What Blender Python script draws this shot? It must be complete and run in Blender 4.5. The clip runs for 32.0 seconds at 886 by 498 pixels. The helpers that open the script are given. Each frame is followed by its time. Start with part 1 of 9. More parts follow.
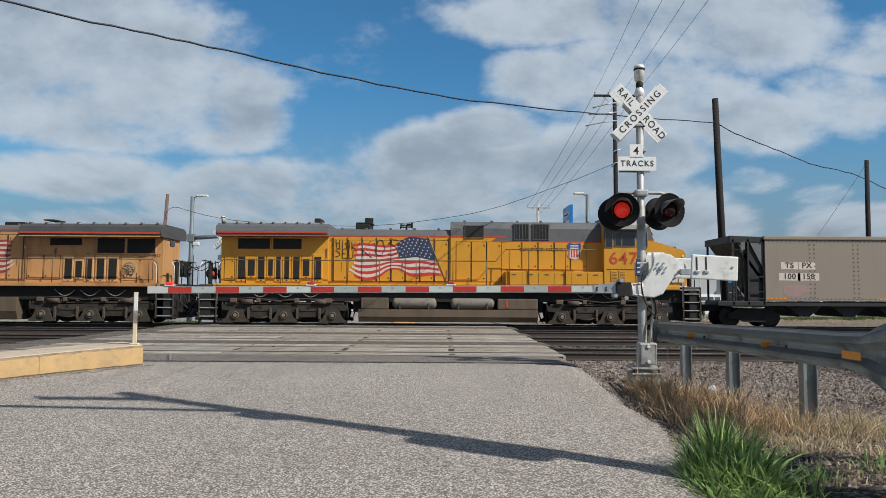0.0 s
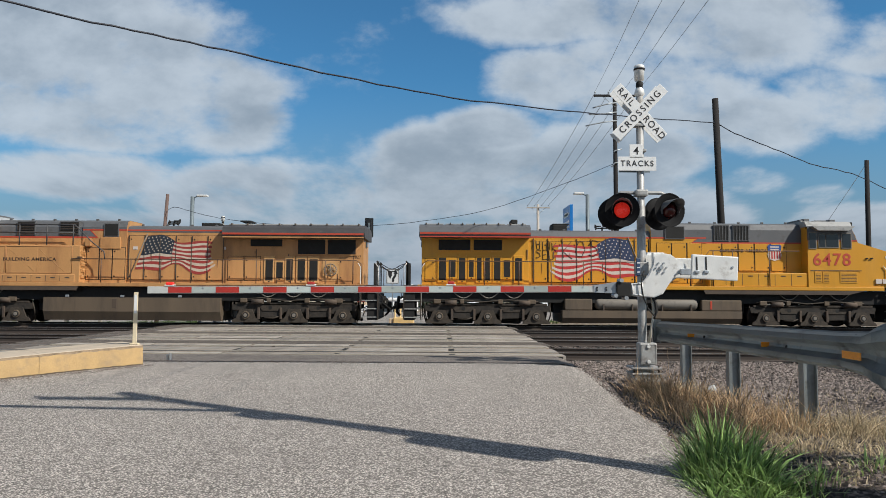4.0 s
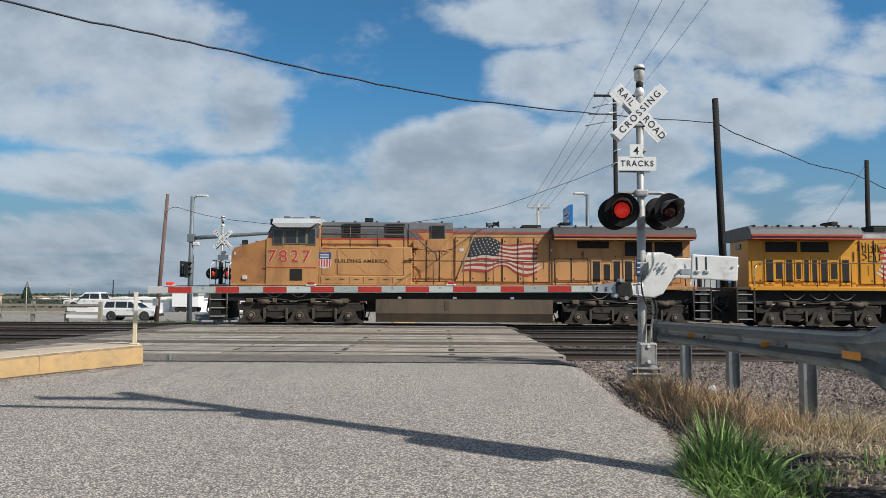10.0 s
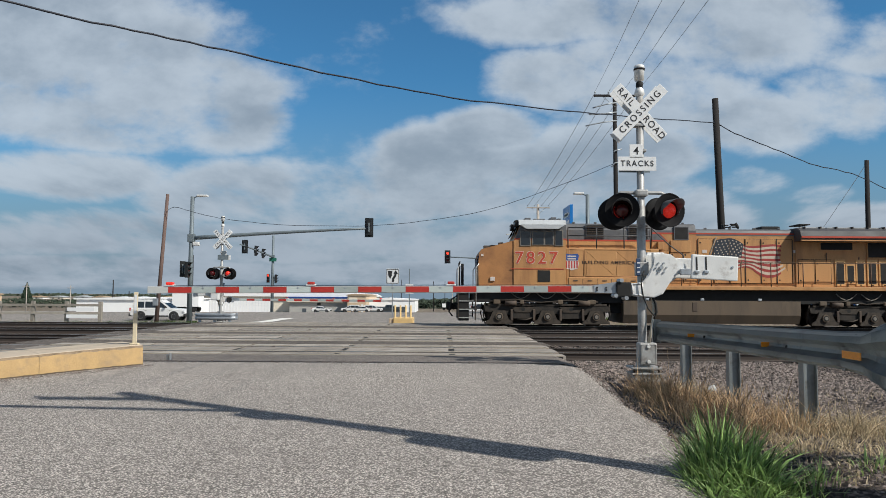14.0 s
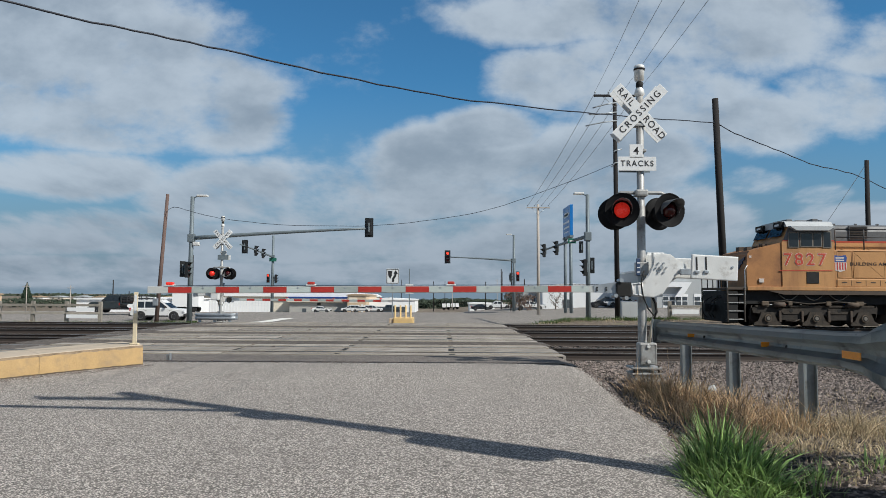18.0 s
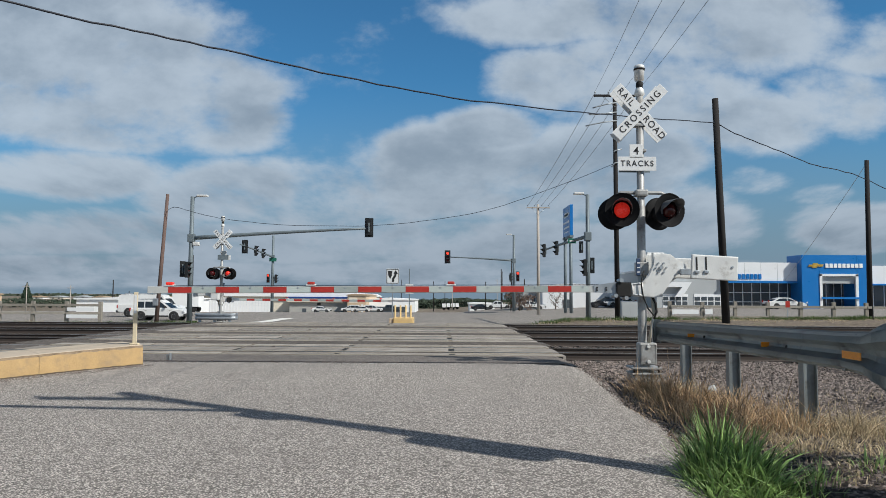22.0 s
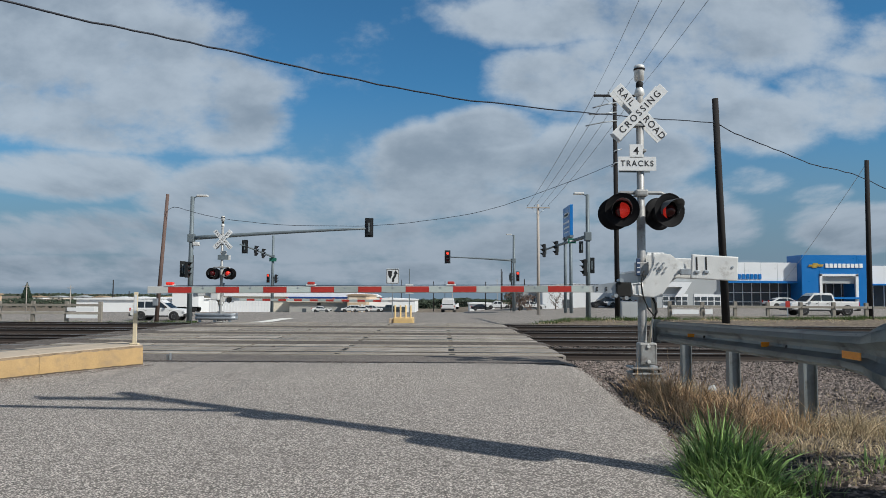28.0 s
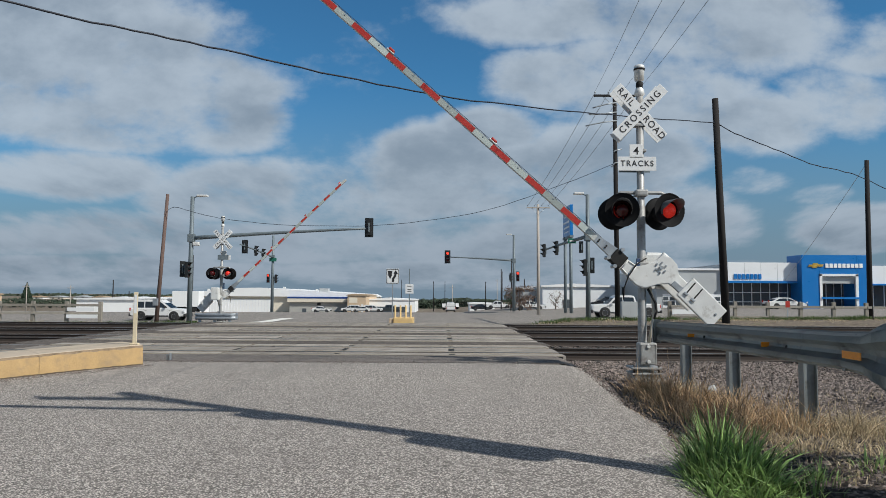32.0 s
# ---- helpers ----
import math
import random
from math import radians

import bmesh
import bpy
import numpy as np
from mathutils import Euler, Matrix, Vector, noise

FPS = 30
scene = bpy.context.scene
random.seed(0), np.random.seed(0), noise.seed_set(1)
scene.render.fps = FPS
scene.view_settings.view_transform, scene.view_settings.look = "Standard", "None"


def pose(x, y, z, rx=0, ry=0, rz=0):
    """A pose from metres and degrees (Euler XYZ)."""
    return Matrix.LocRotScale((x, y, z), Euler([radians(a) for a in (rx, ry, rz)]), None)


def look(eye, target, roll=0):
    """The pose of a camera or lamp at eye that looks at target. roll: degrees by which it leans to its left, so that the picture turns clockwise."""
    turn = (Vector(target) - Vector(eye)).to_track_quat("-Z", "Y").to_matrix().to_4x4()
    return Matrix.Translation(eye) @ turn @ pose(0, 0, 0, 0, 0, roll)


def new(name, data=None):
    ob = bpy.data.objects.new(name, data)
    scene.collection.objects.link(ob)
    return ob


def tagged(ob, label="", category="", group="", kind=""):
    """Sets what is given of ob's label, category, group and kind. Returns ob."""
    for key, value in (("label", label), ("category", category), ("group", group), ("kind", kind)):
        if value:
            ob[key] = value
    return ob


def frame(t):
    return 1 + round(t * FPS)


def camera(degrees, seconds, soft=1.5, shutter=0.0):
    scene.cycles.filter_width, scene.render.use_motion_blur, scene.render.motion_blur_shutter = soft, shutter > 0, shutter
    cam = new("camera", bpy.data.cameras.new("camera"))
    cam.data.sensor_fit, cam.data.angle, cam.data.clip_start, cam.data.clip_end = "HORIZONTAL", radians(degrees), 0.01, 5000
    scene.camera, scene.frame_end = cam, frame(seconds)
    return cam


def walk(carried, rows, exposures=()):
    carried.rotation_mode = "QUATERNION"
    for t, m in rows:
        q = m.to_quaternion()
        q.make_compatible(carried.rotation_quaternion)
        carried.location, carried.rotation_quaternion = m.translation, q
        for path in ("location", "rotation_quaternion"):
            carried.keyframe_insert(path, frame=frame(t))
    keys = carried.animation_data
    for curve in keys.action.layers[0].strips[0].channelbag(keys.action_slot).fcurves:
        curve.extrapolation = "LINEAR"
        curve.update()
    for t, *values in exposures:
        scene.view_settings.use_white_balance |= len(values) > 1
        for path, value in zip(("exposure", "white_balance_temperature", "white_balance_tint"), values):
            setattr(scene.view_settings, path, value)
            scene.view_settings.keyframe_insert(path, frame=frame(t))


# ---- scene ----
from mathutils import Quaternion
import itertools

cam = camera(64.19, 32.0, soft=0.42)
EYE = pose(0, 0, 1.43, 90 + 3.685, 0, 0) @ pose(0, 0, 0, 0, 0, 0.35)
walk(cam, [(0, EYE), (32, EYE)], exposures=[(0, -0.02, 6280, 9), (9, 0.0, 6280, 9), (13, -0.06, 6240, 9), (17, -0.12, 6150, 8), (22, -0.14, 6090, 8), (23.5, -0.22, 6090, 8), (32, -0.25, 6090, 8)])

# ---- light: sun from behind the camera's right shoulder, broken cumulus ----
SUN_AZ, SUN_EL = radians(57), radians(42)
SUN_FROM = Vector((math.sin(SUN_AZ) * math.cos(SUN_EL), -math.cos(SUN_AZ) * math.cos(SUN_EL), math.sin(SUN_EL)))
sun = new("sun", bpy.data.lights.new("sun", "SUN"))
sun.data.energy, sun.data.angle, sun.data.color = 5.0, radians(0.55), (1.0, 0.93, 0.82)
sun.matrix_world = look(SUN_FROM * 100, (0, 0, 0))


class Nodes:
    """Small wrapper round a node tree."""

    def __init__(self, tree):
        self.t = tree

    def add(self, kind, **inputs):
        n = self.t.nodes.new(kind)
        for k, v in inputs.items():
            n.inputs[k.replace("_", " ")].default_value = v
        return n

    def link(self, a, b):
        self.t.links.new(a, b)

    def math(self, op, a, b=None, c=None, clamp=False):
        n = self.t.nodes.new("ShaderNodeMath")
        n.operation, n.use_clamp = op, clamp
        for i, v in enumerate((a, b, c)):
            if v is None:
                continue
            if isinstance(v, (int, float)):
                n.inputs[i].default_value = v
            else:
                self.link(v, n.inputs[i])
        return n.outputs[0]

    def mix(self, fac, a, b, blend="MIX"):
        n = self.t.nodes.new("ShaderNodeMix")
        n.data_type, n.blend_type = "RGBA", blend
        for sock, v in ((n.inputs[0], fac), (n.inputs[6], a), (n.inputs[7], b)):
            if isinstance(v, (int, float)):
                sock.default_value = v
            elif isinstance(v, tuple):
                sock.default_value = (*v, 1) if len(v) == 3 else v
            else:
                self.link(v, sock)
        return n.outputs[2]

    def ramp(self, v, a, b, lo=0.0, hi=1.0, smooth=True):
        n = self.t.nodes.new("ShaderNodeMapRange")
        n.interpolation_type = "SMOOTHSTEP" if smooth else "LINEAR"
        n.clamp = True
        self.link(v, n.inputs[0])
        for i, x in zip((1, 2, 3, 4), (a, b, lo, hi)):
            n.inputs[i].default_value = x
        return n.outputs[0]

    def noise(self, vec, scale, detail=4.0, rough=0.55):
        n = self.add("ShaderNodeTexNoise", Scale=scale, Detail=detail, Roughness=rough)
        if vec is not None:
            self.link(vec, n.inputs["Vector"])
        return n.outputs["Fac"]


def make_world():
    w = bpy.data.worlds.new("sky")
    scene.world = w
    w.use_nodes = True
    n = Nodes(w.node_tree)
    n.t.nodes.clear()
    out = n.add("ShaderNodeOutputWorld")
    back = n.add("ShaderNodeBackground", Strength=0.105)
    sky = n.add("ShaderNodeTexSky")
    sky.sky_type, sky.sun_disc = "NISHITA", False
    sky.sun_elevation, sky.sun_rotation = SUN_EL, math.pi - SUN_AZ
    sky.air_density, sky.dust_density, sky.ozone_density = 1.0, 0.6, 1.6
    tc = n.add("ShaderNodeTexCoord")
    sep = n.add("ShaderNodeSeparateXYZ")
    n.link(tc.outputs["Generated"], sep.inputs[0])
    x, y, z = sep.outputs
    depth = n.math("MAXIMUM", n.math("ABSOLUTE", y), 0.25)
    u, v = n.math("DIVIDE", x, depth), n.math("DIVIDE", z, depth)
    flat = n.add("ShaderNodeCombineXYZ")
    n.link(n.math("MULTIPLY", u, n.ramp(v, 0.22, 0.0, 1.0, 1.5)), flat.inputs[0])
    n.link(n.math("MULTIPLY", n.math("POWER", n.math("MAXIMUM", v, 0.001), 0.6), 1.55), flat.inputs[1])
    n.link(n.math("MULTIPLY", y, 0.4), flat.inputs[2])
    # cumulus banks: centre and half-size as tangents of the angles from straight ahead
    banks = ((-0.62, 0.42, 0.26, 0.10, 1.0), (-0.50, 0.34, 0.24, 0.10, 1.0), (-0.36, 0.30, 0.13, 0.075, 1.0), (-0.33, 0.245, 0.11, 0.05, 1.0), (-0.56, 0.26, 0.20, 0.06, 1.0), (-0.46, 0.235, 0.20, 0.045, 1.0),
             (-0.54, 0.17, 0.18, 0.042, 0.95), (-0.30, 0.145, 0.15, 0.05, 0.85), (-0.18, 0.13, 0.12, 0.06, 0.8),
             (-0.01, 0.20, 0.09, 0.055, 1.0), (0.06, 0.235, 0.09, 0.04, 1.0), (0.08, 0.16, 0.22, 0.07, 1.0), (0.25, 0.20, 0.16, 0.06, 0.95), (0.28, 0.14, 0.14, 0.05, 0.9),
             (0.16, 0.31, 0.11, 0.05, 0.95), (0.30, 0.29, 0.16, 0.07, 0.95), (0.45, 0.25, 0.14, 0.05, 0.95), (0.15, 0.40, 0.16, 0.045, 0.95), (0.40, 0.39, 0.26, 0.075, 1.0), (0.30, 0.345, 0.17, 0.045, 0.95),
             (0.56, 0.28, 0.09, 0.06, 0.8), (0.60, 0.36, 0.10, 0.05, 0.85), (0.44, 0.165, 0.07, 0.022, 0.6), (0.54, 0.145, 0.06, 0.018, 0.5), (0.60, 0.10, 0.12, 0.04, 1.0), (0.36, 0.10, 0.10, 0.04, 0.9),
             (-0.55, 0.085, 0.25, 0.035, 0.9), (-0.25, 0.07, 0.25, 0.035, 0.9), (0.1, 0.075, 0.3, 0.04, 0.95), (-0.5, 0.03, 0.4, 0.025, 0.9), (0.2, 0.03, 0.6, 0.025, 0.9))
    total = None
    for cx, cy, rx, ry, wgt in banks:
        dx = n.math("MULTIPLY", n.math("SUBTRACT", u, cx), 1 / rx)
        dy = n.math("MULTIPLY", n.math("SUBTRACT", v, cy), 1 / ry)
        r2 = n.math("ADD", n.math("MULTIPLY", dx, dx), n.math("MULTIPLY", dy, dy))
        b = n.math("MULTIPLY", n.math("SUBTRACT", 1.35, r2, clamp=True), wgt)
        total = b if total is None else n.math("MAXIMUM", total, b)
    # unseen sky, behind and above: broken cloud added, its cover set for the fill light
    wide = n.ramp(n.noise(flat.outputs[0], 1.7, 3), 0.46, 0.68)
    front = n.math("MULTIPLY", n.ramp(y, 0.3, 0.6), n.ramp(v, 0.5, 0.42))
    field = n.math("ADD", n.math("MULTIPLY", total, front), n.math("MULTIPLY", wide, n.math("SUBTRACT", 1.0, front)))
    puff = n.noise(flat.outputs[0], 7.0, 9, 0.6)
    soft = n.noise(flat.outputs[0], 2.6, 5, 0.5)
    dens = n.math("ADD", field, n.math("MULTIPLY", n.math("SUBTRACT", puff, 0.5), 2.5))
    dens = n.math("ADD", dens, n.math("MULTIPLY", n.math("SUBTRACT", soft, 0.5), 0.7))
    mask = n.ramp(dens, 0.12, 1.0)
    # bright tops and grey undersides of the clouds are put into their colour
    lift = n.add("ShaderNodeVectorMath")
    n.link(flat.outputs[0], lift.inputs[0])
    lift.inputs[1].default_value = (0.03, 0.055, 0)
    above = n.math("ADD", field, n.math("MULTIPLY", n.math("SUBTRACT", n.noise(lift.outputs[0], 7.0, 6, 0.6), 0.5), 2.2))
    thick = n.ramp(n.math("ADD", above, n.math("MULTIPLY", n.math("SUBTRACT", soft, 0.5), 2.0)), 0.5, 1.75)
    # clouds before the eye are bluish; unseen sky behind is tinted warmer for less blue fill
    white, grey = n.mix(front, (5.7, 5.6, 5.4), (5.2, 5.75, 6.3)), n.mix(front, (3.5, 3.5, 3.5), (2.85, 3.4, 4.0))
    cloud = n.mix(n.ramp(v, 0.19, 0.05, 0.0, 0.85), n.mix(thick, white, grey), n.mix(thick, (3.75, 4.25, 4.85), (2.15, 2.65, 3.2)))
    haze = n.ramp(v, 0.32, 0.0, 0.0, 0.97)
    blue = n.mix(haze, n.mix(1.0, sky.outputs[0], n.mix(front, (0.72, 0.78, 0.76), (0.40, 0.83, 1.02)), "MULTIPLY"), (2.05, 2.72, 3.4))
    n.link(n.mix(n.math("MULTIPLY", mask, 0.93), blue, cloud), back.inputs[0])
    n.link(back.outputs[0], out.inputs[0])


make_world()

# ---- materials ----
MATS = {}


def mat(name, col, rough=0.6, metal=0.0, var=0.15, scale=2.0, fine=60.0, bump=0.15, dirt=None, dirt_amt=0.0, dirt_scale=3.0,
        emit=0.0, each=0.0, island=0.0, streak=False, spec=0.5):
    """A painted, mineral or metal surface: colour that varies at two scales, fine relief, patches of dirt."""
    if name in MATS:
        return MATS[name]
    m = bpy.data.materials.new(name)
    m.use_nodes = True
    n = Nodes(m.node_tree)
    bs = m.node_tree.nodes["Principled BSDF"]
    tc = n.add("ShaderNodeTexCoord")
    vec = tc.outputs["Object"]
    if streak:
        mp = n.add("ShaderNodeMapping")
        mp.inputs["Scale"].default_value = (1.0, 1.0, 0.18)
        n.link(vec, mp.inputs[0])
        vec2 = mp.outputs[0]
    else:
        vec2 = vec
    a = n.noise(vec2, scale, 5)
    b = n.noise(vec, fine, 3)
    val = n.math("ADD", n.math("MULTIPLY", n.math("SUBTRACT", a, 0.5), 2.4 * var), n.math("MULTIPLY", n.math("SUBTRACT", b, 0.5), 1.4 * var))
    if each:
        info = n.add("ShaderNodeObjectInfo")
        val = n.math("ADD", val, n.math("MULTIPLY", n.math("SUBTRACT", info.outputs["Random"], 0.5), 2 * each))
    if island:
        geo = n.add("ShaderNodeNewGeometry")
        val = n.math("ADD", val, n.math("MULTIPLY", n.math("SUBTRACT", geo.outputs["Random Per Island"], 0.5), 2 * island))
    c = n.mix(1.0, col, n.math("ADD", val, 1.0), "MULTIPLY")
    if dirt:
        d = n.noise(vec2, dirt_scale, 6, 0.65)
        c = n.mix(n.ramp(d, 0.62 - 0.3 * dirt_amt, 0.75 - 0.1 * dirt_amt, 0, 0.3 + 0.6 * dirt_amt), c, dirt)
    n.link(c, bs.inputs["Base Color"])
    n.link(n.ramp(a, 0.2, 0.8, max(0.02, rough - 0.1), min(1, rough + 0.1)), bs.inputs["Roughness"])
    bs.inputs["Metallic"].default_value = metal
    bs.inputs["Specular IOR Level"].default_value = spec
    if bump:
        bp = n.add("ShaderNodeBump", Strength=bump, Distance=0.01)
        n.link(b, bp.inputs["Height"])
        n.link(bp.outputs[0], bs.inputs["Normal"])
    if emit:
        bs.inputs["Emission Color"].default_value = (*col, 1)
        bs.inputs["Emission Strength"].default_value = emit
    MATS[name] = m
    return m


def aggregate(name, light, dark, stone=90.0, big=0.35, rough=0.9, bump=0.5, patch=None, spots=0.0):
    """Chip-seal, asphalt or gravel: a field of small stones of differing grey, with broad worn patches."""
    m = bpy.data.materials.new(name)
    m.use_nodes = True
    n = Nodes(m.node_tree)
    bs = m.node_tree.nodes["Principled BSDF"]
    vec = n.add("ShaderNodeTexCoord").outputs["Object"]
    vo = n.add("ShaderNodeTexVoronoi", Scale=stone)
    n.link(vec, vo.inputs["Vector"])
    bw = n.add("ShaderNodeRGBToBW")
    n.link(vo.outputs["Color"], bw.inputs[0])
    edge = n.ramp(vo.outputs["Distance"], 0.3, 0.68)
    c = n.mix(n.ramp(bw.outputs[0], 0.15, 0.85), dark, light)
    c = n.mix(n.math("MULTIPLY", edge, 0.75), c, tuple(x * 0.35 for x in dark))
    broad = n.noise(vec, big, 4)
    mid = n.noise(vec, 2.2, 5)
    c = n.mix(1.0, c, n.math("ADD", 0.72, n.math("ADD", n.math("MULTIPLY", broad, 0.36), n.math("MULTIPLY", mid, 0.2))), "MULTIPLY")
    if patch:
        c = n.mix(n.ramp(n.noise(vec, 0.7, 3), 0.6, 0.7, 0, 0.5), c, patch)
    if spots:
        # scattered drops of tar and oil
        sp = n.add("ShaderNodeTexVoronoi", Scale=spots)
        n.link(vec, sp.inputs["Vector"])
        c = n.mix(n.ramp(sp.outputs["Distance"], 0.035, 0.012, 0, 0.9), c, tuple(x * 0.2 for x in dark))
    n.link(c, bs.inputs["Base Color"])
    bs.inputs["Roughness"].default_value = rough
    bs.inputs["Specular IOR Level"].default_value = 0.25
    bp = n.add("ShaderNodeBump", Strength=bump, Distance=0.006)
    n.link(n.math("SUBTRACT", 1.0, vo.outputs["Distance"]), bp.inputs["Height"])
    n.link(bp.outputs[0], bs.inputs["Normal"])
    MATS[name] = m
    return m


def glass(name, tint=(0.02, 0.025, 0.03), rough=0.05):
    m = bpy.data.materials.new(name)
    m.use_nodes = True
    bs = m.node_tree.nodes["Principled BSDF"]
    bs.inputs["Base Color"].default_value = (*tint, 1)
    bs.inputs["Roughness"].default_value = rough
    bs.inputs["Specular IOR Level"].default_value = 0.7
    MATS[name] = m
    return m


aggregate("chipseal", (0.73, 0.665, 0.605), (0.195, 0.177, 0.16), 70.0, spots=1.3)
aggregate("seal_strip", (0.36, 0.32, 0.285), (0.15, 0.13, 0.117), 70.0, bump=0.3)
aggregate("asphalt", (0.25, 0.215, 0.185), (0.11, 0.095, 0.084), 70.0, bump=0.3)
aggregate("highway", (0.44, 0.40, 0.36), (0.29, 0.265, 0.24), 30.0, bump=0.1)
aggregate("ballast", (0.22, 0.175, 0.15), (0.03, 0.024, 0.021), 19.0, bump=1.0)
aggregate("dirt", (0.30, 0.25, 0.19), (0.2, 0.16, 0.12), 8.0, bump=0.4, patch=(0.14, 0.15, 0.06))
mat("stone_lit", (0.2, 0.165, 0.145), 0.95, var=0.3, island=0.65, scale=8, bump=0.3)
mat("concrete", (0.5, 0.46, 0.41), 0.85, var=0.2, scale=1.5, fine=40, bump=0.3, dirt=(0.16, 0.14, 0.12), dirt_amt=0.4, each=0.12)
mat("panel_concrete", (0.325, 0.295, 0.262), 0.9, spec=0.15, var=0.25, scale=1.2, fine=40, bump=0.3, dirt=(0.17, 0.15, 0.13), dirt_amt=0.6, dirt_scale=1.6, each=0.2)
mat("panel_edge", (0.5, 0.44, 0.36), 0.7, 0.2, var=0.25, scale=3, dirt=(0.2, 0.15, 0.11), dirt_amt=0.5)
mat("rubber", (0.018, 0.017, 0.016), 0.8, var=0.3)
mat("rail_top", (0.5, 0.48, 0.46), 0.35, 0.9, var=0.1)
mat("rail_rust", (0.05, 0.038, 0.032), 0.8, var=0.3, scale=6)
mat("tie_wood", (0.045, 0.038, 0.033), 0.9, var=0.35, scale=4, each=0.3, bump=0.5)
mat("kerb_yellow", (0.47, 0.315, 0.145), 0.8, var=0.2, scale=3.5, fine=40, bump=0.4, dirt=(0.32, 0.23, 0.14), dirt_amt=0.6, dirt_scale=4)
mat("kerb_top", (0.52, 0.43, 0.33), 0.85, var=0.2, scale=6, bump=0.5, dirt=(0.3, 0.26, 0.2), dirt_amt=0.6)
mat("cream_plastic", (0.7, 0.6, 0.42), 0.6, var=0.12, dirt=(0.3, 0.17, 0.08), dirt_amt=0.3, dirt_scale=5)
mat("galvanised", (0.42, 0.45, 0.48), 0.5, 0.7, var=0.15, scale=5, bump=0.1, dirt=(0.2, 0.19, 0.18), dirt_amt=0.3)
mat("galv_rail", (0.27, 0.29, 0.295), 0.45, 0.55, var=0.2, scale=3, bump=0.12, dirt=(0.12, 0.11, 0.1), dirt_amt=0.35, dirt_scale=5)
mat("silver_paint", (0.42, 0.42, 0.41), 0.5, 0.3, var=0.12, scale=6, bump=0.15, dirt=(0.16, 0.14, 0.12), dirt_amt=0.6, dirt_scale=6)
mat("cast_white", (0.72, 0.72, 0.7), 0.5, 0.1, var=0.1, scale=5, bump=0.12, dirt=(0.35, 0.32, 0.28), dirt_amt=0.3, dirt_scale=6)
mat("sign_white", (0.75, 0.76, 0.76), 0.45, 0.0, var=0.06, scale=4, bump=0.05, dirt=(0.45, 0.43, 0.4), dirt_amt=0.2)
mat("black_paint", (0.008, 0.008, 0.009), 0.75, var=0.2, spec=0.2)
mat("sign_black", (0.02, 0.02, 0.022), 0.55, var=0.1)
mat("reflector_amber", (0.85, 0.3, 0.02), 0.35, var=0.15, scale=20)
mat("arm_red", (0.42, 0.035, 0.025), 0.4, var=0.12, scale=10)
mat("arm_white", (0.52, 0.53, 0.51), 0.45, var=0.1, scale=6, dirt=(0.36, 0.33, 0.28), dirt_amt=0.35)
mat("arm_sheet", (0.43, 0.48, 0.46), 0.4, var=0.08, scale=5, each=0.22, dirt=(0.4, 0.36, 0.3), dirt_amt=0.2)
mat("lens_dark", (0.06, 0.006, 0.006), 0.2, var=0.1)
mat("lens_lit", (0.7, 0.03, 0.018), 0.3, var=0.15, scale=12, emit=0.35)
mat("pole_wood", (0.016, 0.014, 0.014), 0.9, var=0.4, scale=3, streak=True, bump=0.5)
mat("pole_brown", (0.14, 0.092, 0.078), 0.9, var=0.5, scale=3, streak=True, bump=0.5)
mat("pole_grey", (0.42, 0.38, 0.34), 0.9, var=0.3, scale=3, streak=True, bump=0.5)
mat("pole_steel", (0.17, 0.205, 0.225), 0.6, 0.25, var=0.15, scale=4, bump=0.08, dirt=(0.1, 0.11, 0.12), dirt_amt=0.3)
mat("tar", (0.03, 0.028, 0.027), 0.7, var=0.25, scale=6, bump=0.3)
mat("kerb_broken", (0.27, 0.2, 0.13), 0.95, var=0.5, scale=14, fine=60, bump=0.8, dirt=(0.09, 0.065, 0.045), dirt_amt=0.6, dirt_scale=9)
mat("kerb_dirt", (0.1, 0.075, 0.05), 0.95, var=0.4, scale=9, bump=0.5)
mat("wire", (0.008, 0.011, 0.022), 0.6)
mat("wire_grey", (0.3, 0.32, 0.35), 0.5)
glass("dark_glass")
glass("shop_glass", (0.075, 0.09, 0.105), 0.06)
mat("tyre", (0.02, 0.02, 0.02), 0.85, var=0.3)
mat("weathered_wood", (0.3, 0.275, 0.235), 0.9, var=0.25, scale=3, each=0.2, bump=0.4)

# ---- mesh helpers ----


def part(name, bm, material, parent=None, label=""):
    me = bpy.data.meshes.new(name)
    bm.normal_update()
    bm.to_mesh(me)
    bm.free()
    ob = new(name, me)
    for m in (material if isinstance(material, (list, tuple)) else [material]):
        me.materials.append(MATS[m])
    if parent is not None:
        ob.parent = parent
    if label:
        ob["label"] = label
    return ob


def thing(name, at=(0, 0, 0), label="", category="", group="", kind="", rz=0.0):
    ob = new(name)
    ob.empty_display_size = 0.2
    ob.matrix_world = pose(*at, 0, 0, rz)
    return tagged(ob, label, category, group, kind)


